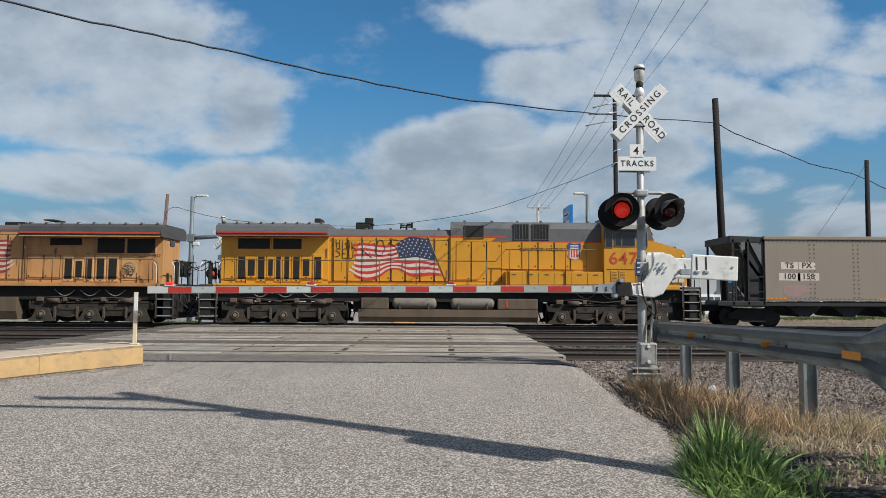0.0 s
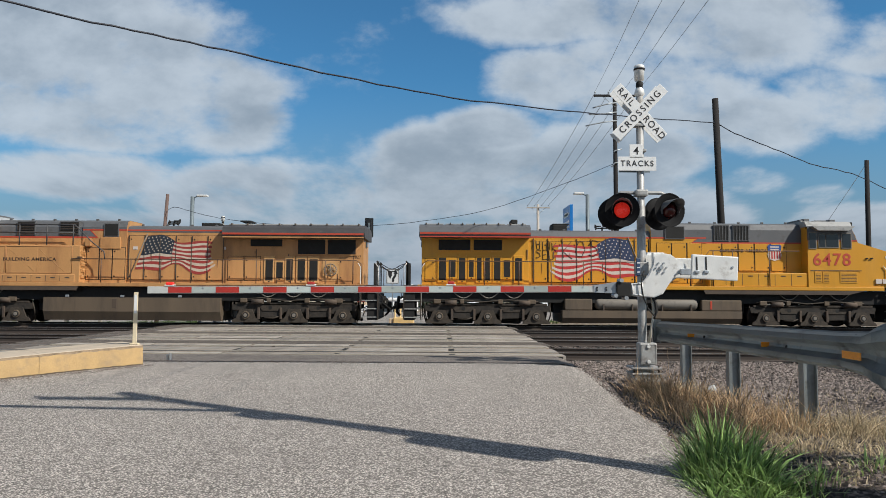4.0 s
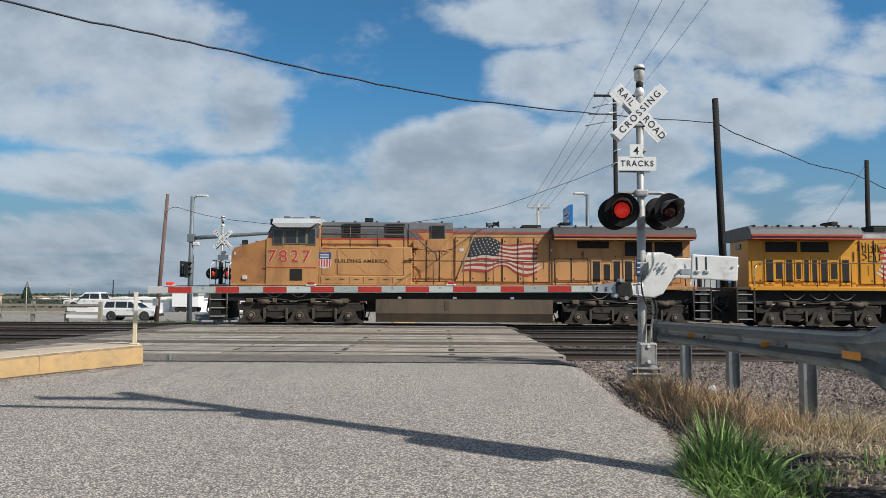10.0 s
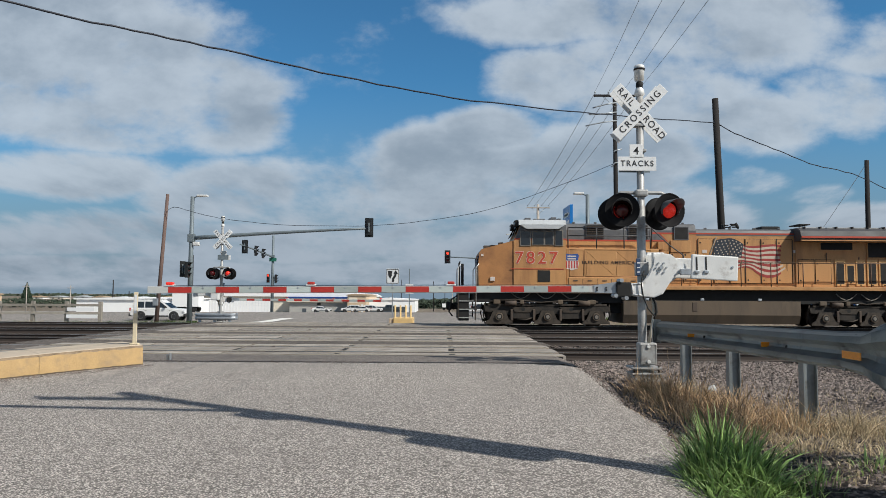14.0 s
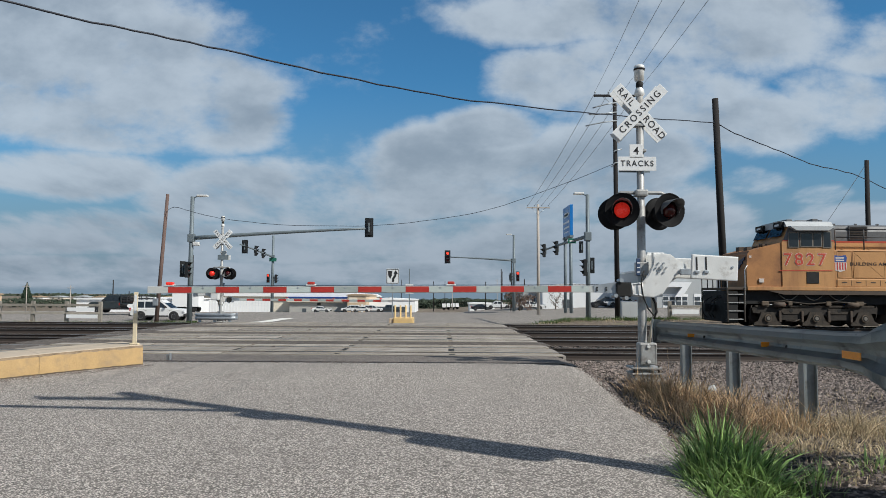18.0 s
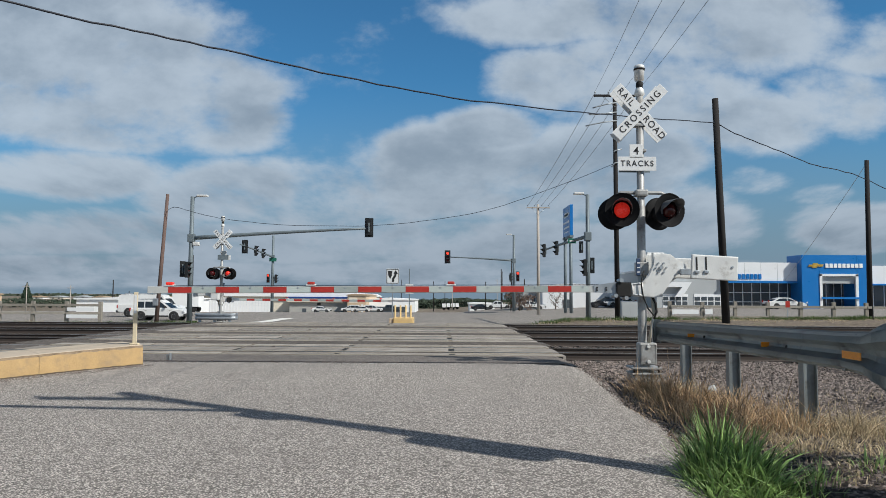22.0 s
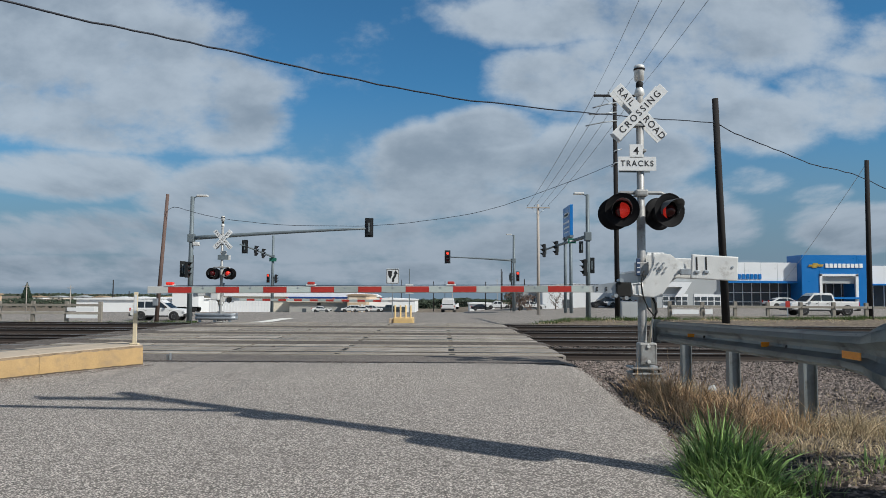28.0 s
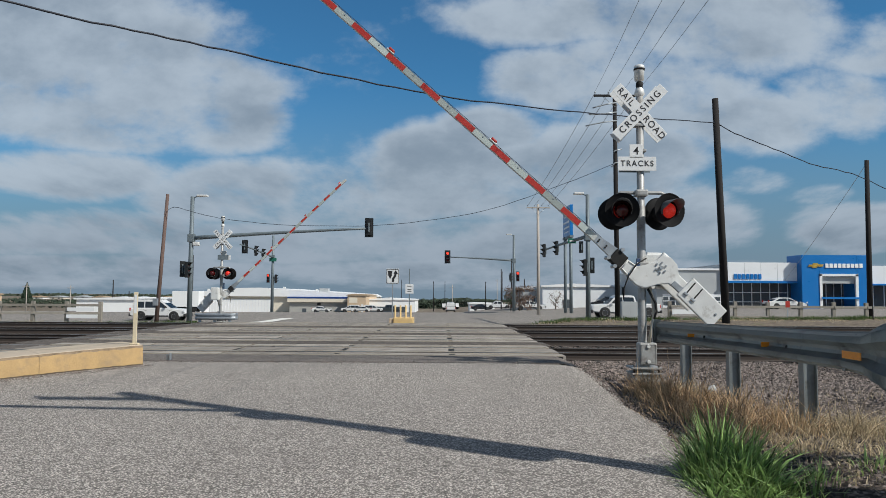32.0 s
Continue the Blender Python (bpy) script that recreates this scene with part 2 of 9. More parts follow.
def box(bm, x0, x1, y0, y1, z0, z1, bevel=0.0, mi=0, m=None):
    vs = [bm.verts.new(p) for p in itertools.product((min(x0, x1), max(x0, x1)), (min(y0, y1), max(y0, y1)), (min(z0, z1), max(z0, z1)))]
    fs = [bm.faces.new([vs[i] for i in f]) for f in ((0, 1, 3, 2), (4, 6, 7, 5), (0, 4, 5, 1), (2, 3, 7, 6), (0, 2, 6, 4), (1, 5, 7, 3))]
    for f in fs:
        f.material_index = mi
    if m is not None:
        bmesh.ops.transform(bm, matrix=m, verts=vs)
    if bevel:
        es = list({e for f in fs for e in f.edges})
        bmesh.ops.bevel(bm, geom=es, offset=bevel, segments=2, affect="EDGES", profile=0.6)
    return vs


def cyl(bm, p0, p1, r0, r1=None, seg=12, mi=0, caps=True, smooth=True):
    p0, p1 = Vector(p0), Vector(p1)
    r1 = r0 if r1 is None else r1
    d = (p1 - p0).normalized()
    a = d.orthogonal().normalized()
    b = d.cross(a)
    rings = []
    for p, r in ((p0, r0), (p1, r1)):
        rings.append([bm.verts.new(p + r * (math.cos(t) * a + math.sin(t) * b)) for t in (2 * math.pi * i / seg for i in range(seg))])
    fs = []
    for i in range(seg):
        f = bm.faces.new((rings[0][i], rings[0][(i + 1) % seg], rings[1][(i + 1) % seg], rings[1][i]))
        f.smooth = smooth
        f.material_index = mi
        fs.append(f)
    if caps:
        for r in (rings[0][::-1], rings[1]):
            f = bm.faces.new(r)
            f.material_index = mi
    return rings[0] + rings[1]


def prism(bm, pts, a0, a1, axis="y", mi=0):
    """Pulls a closed outline along an axis: for y the outline is (x, z), for x (y, z), for z (x, y)."""
    def put(p, a):
        return {"y": (p[0], a, p[1]), "x": (a, p[0], p[1]), "z": (p[0], p[1], a)}[axis]
    lo, hi = [bm.verts.new(put(p, a0)) for p in pts], [bm.verts.new(put(p, a1)) for p in pts]
    k = len(pts)
    fs = [bm.faces.new(lo), bm.faces.new(hi[::-1])]
    for i in range(k):
        fs.append(bm.faces.new((lo[i], hi[i], hi[(i + 1) % k], lo[(i + 1) % k])))
    for f in fs:
        f.material_index = mi
    bmesh.ops.recalc_face_normals(bm, faces=fs)
    return lo + hi


def tube(bm, pts, r, seg=8, mi=0, r_end=None):
    """A round bar through points, tapering to r_end where given."""
    pts = [Vector(p) for p in pts]
    r_first = r
    rings = []
    up = None
    for i, p in enumerate(pts):
        d = (pts[min(i + 1, len(pts) - 1)] - pts[max(i - 1, 0)]).normalized()
        a = d.orthogonal().normalized() if up is None else (up - d * up.dot(d)).normalized()
        up = a
        b = d.cross(a)
        r = r_first if r_end is None else r_first + (r_end - r_first) * i / (len(pts) - 1)
        rings.append([bm.verts.new(p + r * (math.cos(t) * a + math.sin(t) * b)) for t in (2 * math.pi * j / seg for j in range(seg))])
    for r0, r1 in zip(rings, rings[1:]):
        for j in range(seg):
            f = bm.faces.new((r0[j], r0[(j + 1) % seg], r1[(j + 1) % seg], r1[j]))
            f.smooth, f.material_index = True, mi
    for r in (rings[0][::-1], rings[-1]):
        bm.faces.new(r).material_index = mi


def lathe(bm, prof, seg=24, mi=0, m=None):
    """Turns a profile of (radius, z) round the z axis."""
    rings = [[bm.verts.new((r * math.cos(t), r * math.sin(t), z)) for t in (2 * math.pi * i / seg for i in range(seg))] for r, z in prof]
    for r0, r1 in zip(rings, rings[1:]):
        for j in range(seg):
            f = bm.faces.new((r0[j], r0[(j + 1) % seg], r1[(j + 1) % seg], r1[j]))
            f.smooth, f.material_index = True, mi
    if m is not None:
        bmesh.ops.transform(bm, matrix=m, verts=[v for r in rings for v in r])
    return rings


def quick(name, material, parent, fn, label=""):
    bm = bmesh.new()
    fn(bm)
    return part(name, bm, material, parent, label)


def boxpart(name, material, parent, *dims, bevel=0.0, label=""):
    bm = bmesh.new()
    box(bm, *dims, bevel=bevel)
    return part(name, bm, material, parent, label)


def lettering(name, text, size, material, parent, m, depth=0.004, label="", spacing=1.0, width=1.0, bold=0.0):
    """Raised letters, in the built-in face, turned into a mesh."""
    cu = bpy.data.curves.new(name, "FONT")
    cu.body, cu.size, cu.extrude, cu.align_x, cu.align_y, cu.space_character = text, size, depth, "CENTER", "CENTER", spacing
    cu.offset = bold
    tmp = bpy.data.objects.new(name, cu)
    me = bpy.data.meshes.new_from_object(tmp)
    bpy.data.objects.remove(tmp)
    bpy.data.curves.remove(cu)
    me.name = name
    me.transform(m @ Matrix.Diagonal((width, 1, 1, 1)))
    me.materials.clear()
    me.materials.append(MATS[material])
    ob = new(name, me)
    ob.parent = parent
    if label:
        ob["label"] = label
    return ob
mat("loco_faded", (0.51, 0.265, 0.1), 0.55, var=0.2, scale=1.2, fine=25, bump=0.05, dirt=(0.24, 0.105, 0.045), dirt_amt=0.55, dirt_scale=0.9, streak=True)
mat("loco_yellow", (0.61, 0.29, 0.022), 0.42, var=0.06, scale=1.2, fine=25, bump=0.04, dirt=(0.4, 0.2, 0.03), dirt_amt=0.2, dirt_scale=0.9, streak=True)
mat("loco_door", (0.6, 0.345, 0.14), 0.55, var=0.12, scale=1.5, fine=25, bump=0.05, dirt=(0.35, 0.17, 0.06), dirt_amt=0.35, dirt_scale=2.5)
mat("loco_nose", (0.41, 0.19, 0.066), 0.6, var=0.2, scale=0.8, fine=20, bump=0.05, dirt=(0.17, 0.075, 0.035), dirt_amt=0.75, dirt_scale=0.7)
mat("loco_grey", (0.115, 0.118, 0.125), 0.55, var=0.15, scale=1.5, bump=0.05, dirt=(0.06, 0.055, 0.05), dirt_amt=0.4)
mat("loco_roof", (0.34, 0.34, 0.33), 0.6, var=0.15, scale=1.5, dirt=(0.12, 0.11, 0.1), dirt_amt=0.4)
mat("cab_white", (0.47, 0.49, 0.5), 0.5, var=0.1, scale=1.5, dirt=(0.25, 0.24, 0.22), dirt_amt=0.3)
mat("loco_sill", (0.085, 0.062, 0.046), 0.8, var=0.25, scale=2, dirt=(0.05, 0.04, 0.035), dirt_amt=0.5)
mat("wing_grey", (0.06, 0.058, 0.06), 0.6, var=0.2, scale=1.5, dirt=(0.12, 0.11, 0.1), dirt_amt=0.3)
mat("truck_grime", (0.058, 0.045, 0.033), 0.85, var=0.5, scale=6, bump=0.4, dirt=(0.018, 0.016, 0.015), dirt_amt=0.75, dirt_scale=6)
# darker copy of truck_grime: the shade of the recesses is put into its colour
mat("truck_dark", (0.036, 0.029, 0.023), 0.85, var=0.5, scale=6, bump=0.4, dirt=(0.013, 0.012, 0.011), dirt_amt=0.7, dirt_scale=5)
mat("under_black", (0.012, 0.0115, 0.011), 0.8, var=0.4, scale=5)
mat("tank_brown", (0.125, 0.092, 0.062), 0.75, var=0.25, scale=1.5, streak=True, dirt=(0.05, 0.042, 0.035), dirt_amt=0.5, dirt_scale=1.2)
mat("tank_grey", (0.19, 0.17, 0.145), 0.7, var=0.2, scale=2, dirt=(0.1, 0.09, 0.08), dirt_amt=0.4)
mat("wheel_steel", (0.05, 0.042, 0.038), 0.6, 0.5, var=0.25, scale=8)
mat("stripe_red", (0.46, 0.06, 0.03), 0.5, var=0.15, scale=3)
mat("flag_red", (0.48, 0.042, 0.04), 0.5, var=0.15, scale=6)
mat("flag_white", (0.62, 0.55, 0.5), 0.5, var=0.12, scale=6)
mat("flag_blue", (0.03, 0.045, 0.1), 0.5, var=0.15, scale=6)
mat("shield_blue", (0.03, 0.08, 0.28), 0.5, var=0.1)
mat("spray_black", (0.05, 0.03, 0.02), 0.6, var=0.2)
mat("handrail_rust", (0.13, 0.075, 0.045), 0.7, var=0.25, scale=6)
mat("hopper_grey", (0.26, 0.222, 0.18), 0.7, var=0.08, scale=0.8, streak=True, dirt=(0.2, 0.17, 0.14), dirt_amt=0.3, dirt_scale=1)
mat("hopper_black", (0.018, 0.018, 0.02), 0.6, var=0.3, scale=2)
mat("spray_pink", (0.33, 0.22, 0.21), 0.7, var=0.3, scale=9)
mat("hood_grey", (0.13, 0.135, 0.14), 0.55, var=0.2, scale=6)
mat("plate_blue", (0.03, 0.06, 0.13), 0.5, var=0.1)
mat("conduit_cream", (0.5, 0.45, 0.36), 0.6, var=0.15, dirt=(0.25, 0.2, 0.15), dirt_amt=0.3)
mat("flag_red_faded", (0.31, 0.042, 0.036), 0.6, var=0.2, scale=6)
mat("flag_white_faded", (0.55, 0.46, 0.37), 0.6, var=0.15, scale=6)
mat("flag_blue_faded", (0.022, 0.03, 0.042), 0.6, var=0.2, scale=6)
# ---- the setting ----
TRACKS = (17.8, 22.5, 27.2, 32.2)
CROSS_L, CROSS_R = -11.4, 2.75


def ground_height(x, y):
    if y < 36:
        return -0.2
    level = min(max(-0.72 + (0.018 if x > 0 else 0.005) * x, -1.05), -0.15)
    if y < 50:
        t = (y - 36) / 14
        # the verges beside the road arm stand a little higher than it
        bank = 0.32 * min(max((x - 5.2) / 2.0, 0), 1) + 0.06 * min(max((-13.2 - x) / 2.0, 0), 1)
        return -0.2 + (level + 0.2) * t * t * (3 - 2 * t) + bank * min(max(min((y - 36) / 3, (49.5 - y) / 3), 0), 1)
    if y > 250:
        # beyond, a valley before the eye and a rise with houses off to one side
        rise = min(max((-0.2 - x / y) / 0.22, 0), 1)
        low = -3.6 - 0.02 * (min(y, 640) - 250) - 0.0075 * max(y - 640, 0)
        return low + ((min(-3.6 + 0.008 * (y - 250), -2.6) - 0.0016 * max(y - 420, 0)) - low) * rise * rise * (3 - 2 * rise)
    # the land falls away beyond the highway on one side, and stays level on the other
    fall = 2.9 * min(max((y - 84) / 116, 0), 1) * min(max((30 - x) / 25, 0), 1)
    return level - fall


def make_ground():
    ys = [-1500, -300, -60, -20, 0, 5, 10, 15, 25, 34, 36, 38, 40, 42, 44, 46, 48, 50, 60, 84, 100, 120, 150, 200, 250, 300, 420, 640, 1000, 1800, 4200]
    xs = [-3500, -900, -300, -120, -60, -30, -20, -15, -13, -5, 0, 5, 7, 9, 12, 18, 24, 30, 45, 52, 60, 120, 300, 900, 3500]
    fan = [-14, -3.6, -1.2, -0.8, -0.6, -0.5, -0.42, -0.37, -0.31, -0.25, -0.2, -0.1, 0, 0.05, 0.1, 0.15, 0.2, 0.25, 0.3, 0.4, 0.5, 0.8, 1.2, 3.6, 14]
    bm = bmesh.new()
    grid = [[bm.verts.new((x, y, ground_height(x, y))) for x in (xs if y < 250 else [u * y for u in fan])] for y in ys]
    for a, b in zip(grid, grid[1:]):
        for i in range(len(xs) - 1):
            bm.faces.new((a[i], a[i + 1], b[i + 1], b[i]))
    tagged(part("ground", bm, "dirt"), "dry earth and sparse grass reaching the horizon", "ground", kind="structure")


def crest(y):
    """Height of the approach road, which climbs to the crossing."""
    t = min(max((y - 9.6) / 3.4, 0), 1)
    return 0.18 * t * t * (3 - 2 * t)


ROAD_END = 13.03


def ribbon(bm, pts, w, z_of, seed=0.0):
    """A flat, ragged strip of tar along a line on the road."""
    rows = []
    for k, (x, y) in enumerate(pts):
        q = w * (0.65 + 0.7 * abs(noise.noise((x * 2.3, seed, 1))))
        y += 0.05 * noise.noise((x * 0.9, seed, 5)) + 0.02 * noise.noise((x * 5, seed, 2))
        rows.append((bm.verts.new((x, y - q, z_of(y - q))), bm.verts.new((x, y + q, z_of(y + q)))))
    for a, b in zip(rows, rows[1:]):
        bm.faces.new((a[0], b[0], b[1], a[1]))


def wobble_edge(y, base, amp=0.08, seed=0.0):
    return base + amp * (noise.noise((y * 0.7, seed, 0)) + 0.5 * noise.noise((y * 2.9, seed, 3)))


def make_road():
    # approach road, its right-hand edge ragged and falling to the ballast
    bm = bmesh.new()
    ys = [-40 + i for i in range(34)] + [-6 + 0.3 * i for i in range(63)] + [12.85, ROAD_END]
    rows = []
    for y in ys:
        base = 2.62 if y > 8.2 else max(2.62 - 0.19 * (8.2 - y), 1.35)
        base -= 0.1 * min(max((y - 10.5) / 2.5, 0), 1)
        e = wobble_edge(y, base, 0.11)
        z = crest(y)
        rows.append([bm.verts.new(p) for p in ((-40, y, z), (-14, y, z), (-6, y, z), (-2, y, z), (e - 1.2, y, z), (e - 0.35, y, z - 0.02), (e, y, z - 0.07), (e + 0.22 + 0.8 * z, y, -0.22))])
    for a, b in zip(rows, rows[1:]):
        for i in range(7):
            f = bm.faces.new((a[i], a[i + 1], b[i + 1], b[i]))
            f.smooth = True
    tagged(part("road", bm, "chipseal"), "worn light grey chip-seal approach road with a ragged edge", "road", kind="structure")
    # pavement of the crossing, between and beyond the concrete panels
    bm = bmesh.new()
    edges = [ROAD_END + 0.01] + list(itertools.chain(*((t - 1.62, t + 1.62) for t in TRACKS))) + [36.5]
    for y0, y1 in zip(edges[::2], edges[1::2]):
        n = 24
        z0, z1 = (0.18 if y0 < 14 else 0.045), (-0.1 if y1 > 36 else 0.045)
        right = CROSS_R - CROSS_L + (-0.28 if y0 < 14 else 0.5)
        top = [bm.verts.new((CROSS_L - 0.3 + right * i / n, y0, z0)) for i in range(n + 1)]
        far = [bm.verts.new((CROSS_L - 0.3 + (CROSS_R - CROSS_L + (0.1 if y0 < 14 else 0.5)) * i / n + 0.12 * noise.noise((i * 3.1, y0, 1)), y1, z1)) for i in range(n + 1)]
        rows = [top, far]
        if y0 < 14:
            rows.insert(1, [bm.verts.new((a.co.x * 0.5 + b.co.x * 0.5 + 0.04 * noise.noise((i * 2.1, 4, 1)), 14.8, 0.15)) for i, (a, b) in enumerate(zip(top, far))])
        lowl = [bm.verts.new((v.co.x - 0.1, v.co.y, -0.3)) for v in (top[0], far[0])]
        for a, b in zip(rows, rows[1:]):
            for i in range(n):
                bm.faces.new((a[i], a[i + 1], b[i + 1], b[i]))
            ends = [a[-1], b[-1]]
            for out, down in ((0.33, 0.06), (0.3, 0.3)):
                # the edge crumbles away to the ballast
                low = [bm.verts.new((v.co.x + out * (1 if v.co.y < 13.5 else 0.55), v.co.y, v.co.z - down)) for v in ends]
                bm.faces.new((ends[0], low[0], low[1], ends[1]))
                ends = low
        for f in bm.faces:
            f.material_index = 1 if f.calc_center_median().y < 16.2 else 0
        skirt = [bm.verts.new((v.co.x, v.co.y - 0.005, -0.3)) for v in top]
        for i in range(n):
            bm.faces.new((skirt[i], skirt[i + 1], top[i + 1], top[i]))
        bm.faces.new((lowl[0], top[0], far[0], lowl[1]))
    pavement = part("pavement", bm, "asphalt")
    pavement.data.materials.append(MATS["seal_strip"])
    tagged(pavement, "dark patched asphalt between the tracks of the crossing", "pavement", kind="structure")
    # tar poured into the joint at the start of the crossing, and wandering cracks beyond it

    def fall(y):
        if y < ROAD_END + 0.01:
            return 0.186
        return 0.186 - 0.03 * (y - ROAD_END) / (14.8 - ROAD_END) if y < 14.8 else 0.156 - 0.105 * (y - 14.8) / (TRACKS[0] - 1.62 - 14.8)
    bm = bmesh.new()
    ribbon(bm, [(-9.5 + 0.2 * i, ROAD_END + 0.05) for i in range(60)], 0.035, fall, 1.0)
    ribbon(bm, [(-4.2 + 0.2 * i, 15.62 + 0.02 * i) for i in range(14)], 0.03, fall, 2.0)
    ribbon(bm, [(-1.6 + 0.2 * i, 15.75 - 0.1 * math.sin(i * 0.35)) for i in range(18)], 0.045, fall, 3.0)
    ribbon(bm, [(-5.0 + 0.2 * i, 14.5 - 0.05 * i) for i in range(16)], 0.025, fall, 4.0)
    tagged(part("road_seam", bm, "tar"), "wandering black tar joint across the road", "seam", kind="structure")
    # highway beyond the tracks, running along them, and its arm over the crossing
    bm = bmesh.new()
    cuts = [-700, -60, -30, -15, -5, 0, 5, 12, 18, 24, 30, 45, 52, 60, 700]
    for x0, x1 in zip(cuts, cuts[1:]):
        for y0, y1 in ((50, 60), (60, 84)):
            vs = [bm.verts.new((x, y, ground_height(x, y) + 0.04)) for x, y in ((x0, y0), (x1, y0), (x1, y1), (x0, y1))]
            bm.faces.new(vs)
    prev = None
    for y, z, xl, xr in ((36.4, -0.096, -11.6, 3.0), (40, -0.2, -11.8, 3.2), (44, -0.38, -12.5, 3.9), (48, -0.6, -14.5, 5.5), (50.2, -0.665, -18, 8)):
        cur = [bm.verts.new((xl, y, z)), bm.verts.new((xr, y, z))]
        if prev:
            bm.faces.new((prev[0], prev[1], cur[1], cur[0]))
        prev = cur
    for y0, y1 in ((84, 100), (100, 120), (120, 150), (150, 200)):
        for x0, x1 in ((-200, -60), (-60, -5), (-5, 5), (5, 12), (12, 18), (18, 24), (24, 30), (30, 64)):
            vs = [bm.verts.new((x, y, ground_height(x, y) + 0.04)) for x, y in ((x0, y0), (x1, y0), (x1, y1), (x0, y1))]
            bm.faces.new(vs)
    tagged(part("highway", bm, "highway"), "wide sun-bleached asphalt highway and forecourts", "road", kind="structure")


def make_tracks():
    for k, yc in enumerate(TRACKS):
        tr = thing("railway_track", (0, yc, 0), "railway track with rusty rails on dark wooden ties", "track", "tracks of the crossing", "structure")
        for s in (-1, 1):
            bm = bmesh.new()
            y = s * 0.755
            prism(bm, [(y - 0.07, -0.12), (y + 0.07, -0.12), (y + 0.07, -0.105), (y + 0.012, -0.08), (y + 0.012, 0.015), (y + 0.036, 0.025),
                       (y + 0.036, 0.05), (y - 0.036, 0.05), (y - 0.036, 0.025), (y - 0.012, 0.015), (y - 0.012, -0.08), (y - 0.07, -0.105)], -160, 160, "x")
            part("rail", bm, "rail_rust", tr)
            bm = bmesh.new()
            box(bm, -160, 160, y - 0.028, y + 0.028, 0.05, 0.056)
            part("rail_head", bm, "rail_top", tr, "polished running surface of the rail")
        # ties outside the paved crossing
        bm = bmesh.new()
        box(bm, -0.11, 0.11, -1.3, 1.3, -0.28, -0.12, bevel=0.012)
        first = part("tie", bm, "tie_wood", tr)
        me = first.data
        first.location.x = 3.2
        xs = [3.2 + 0.53 * i for i in range(1, 40)] + [-11.9 - 0.53 * i for i in range(18)]
        for x in xs:
            o = new("tie", me)
            o.parent = tr
            o.location = (x, random.uniform(-0.05, 0.05), random.uniform(-0.015, 0.01))
            o.rotation_euler.z = random.uniform(-0.02, 0.02)
        # concrete crossing panels: one row between the rails, one on each side
        bm = bmesh.new()
        L = 2.53
        box(bm, 0, L, -0.53, 0.53, -0.15, 0.052, bevel=0.012)
        gm = part("panel", bm, "panel_concrete", tr)
        bm = bmesh.new()
        box(bm, 0, L, -0.27, 0.27, -0.15, 0.052, bevel=0.012)
        fm = part("panel", bm, "panel_concrete", tr)
        for i in range(5):
            x = 0.29 - 2.67 * i
            for y, src in ((0, gm), (-1.3, fm), (1.3, fm)):
                if i == 0:
                    o = src if (src is gm or y < 0) else new("panel", src.data)
                else:
                    o = new("panel", src.data)
                o.parent = tr
                o.location = (x, y, random.uniform(-0.004, 0.004))
        # steel angles that guard the long edges of the panels
        for y in (-1.575, -1.03, -0.53, 0.53, 1.03, 1.575):
            bm = bmesh.new()
            box(bm, -10.38, CROSS_R, y - 0.018, y + 0.018, -0.05, 0.057)
            part("edge_angle", bm, "panel_edge", tr, "worn steel edge of the crossing panels")
        bm = bmesh.new()
        box(bm, CROSS_L, -10.42, -1.6, 1.6, -0.2, 0.05)
        part("asphalt_infill", bm, "asphalt", tr, "dark asphalt beyond the last panel")
        bm = bmesh.new()
        box(bm, -10.4, CROSS_R, -1.6, 1.6, -0.2, 0.036)
        part("rubber_seal", bm, "rubber", tr, "dark rubber filler beside the rails")
    # ballast bed under all tracks, left open at the crossing
    bm = bmesh.new()
    ys = [12.6, 13.4, 14.6, 15.6] + [15.9 + 0.7 * i for i in range(26)] + [34.6, 35.6, 36.6]
    for x0, x1, nx in ((-160, CROSS_L - 0.3, 80), (CROSS_R - 0.5, 160, 90)):
        grid = []
        for y in ys:
            row = []
            for i in range(nx + 1):
                t = i / nx
                x = x1 + (x0 - x1) * (1 - t) ** 2 if x0 < 0 else x0 + (x1 - x0) * t ** 2
                d = min(abs(y - c) for c in TRACKS)
                z = -0.15 if 14.6 < y < 35 else (-0.1 if y < 13 else -0.24 if y > 36 else -0.15)
                if 1.5 < d:
                    z -= 0.04
                z += 0.025 * noise.noise((x * 1.3, y * 1.3, 0))
                row.append(bm.verts.new((x, y, z)))
            grid.append(row)
        for a, b in zip(grid, grid[1:]):
            for i in range(nx):
                bm.faces.new((a[i], a[i + 1], b[i + 1], b[i])).smooth = True
    tagged(part("ballast_bed", bm, "ballast"), "brown-grey crushed stone ballast under the tracks", "ballast", kind="structure")


def berm_height(x, y):
    """Verge beside the road: a low bank of earth and gravel that carries the guardrail."""
    a = min(max((x - 2.2) / 1.3, 0), 1) * min(max((12.6 - y) / 2.0, 0), 1)
    return -0.09 + 0.16 * a + 0.05 * noise.noise((x * 0.9, y * 0.9, 2)) * a


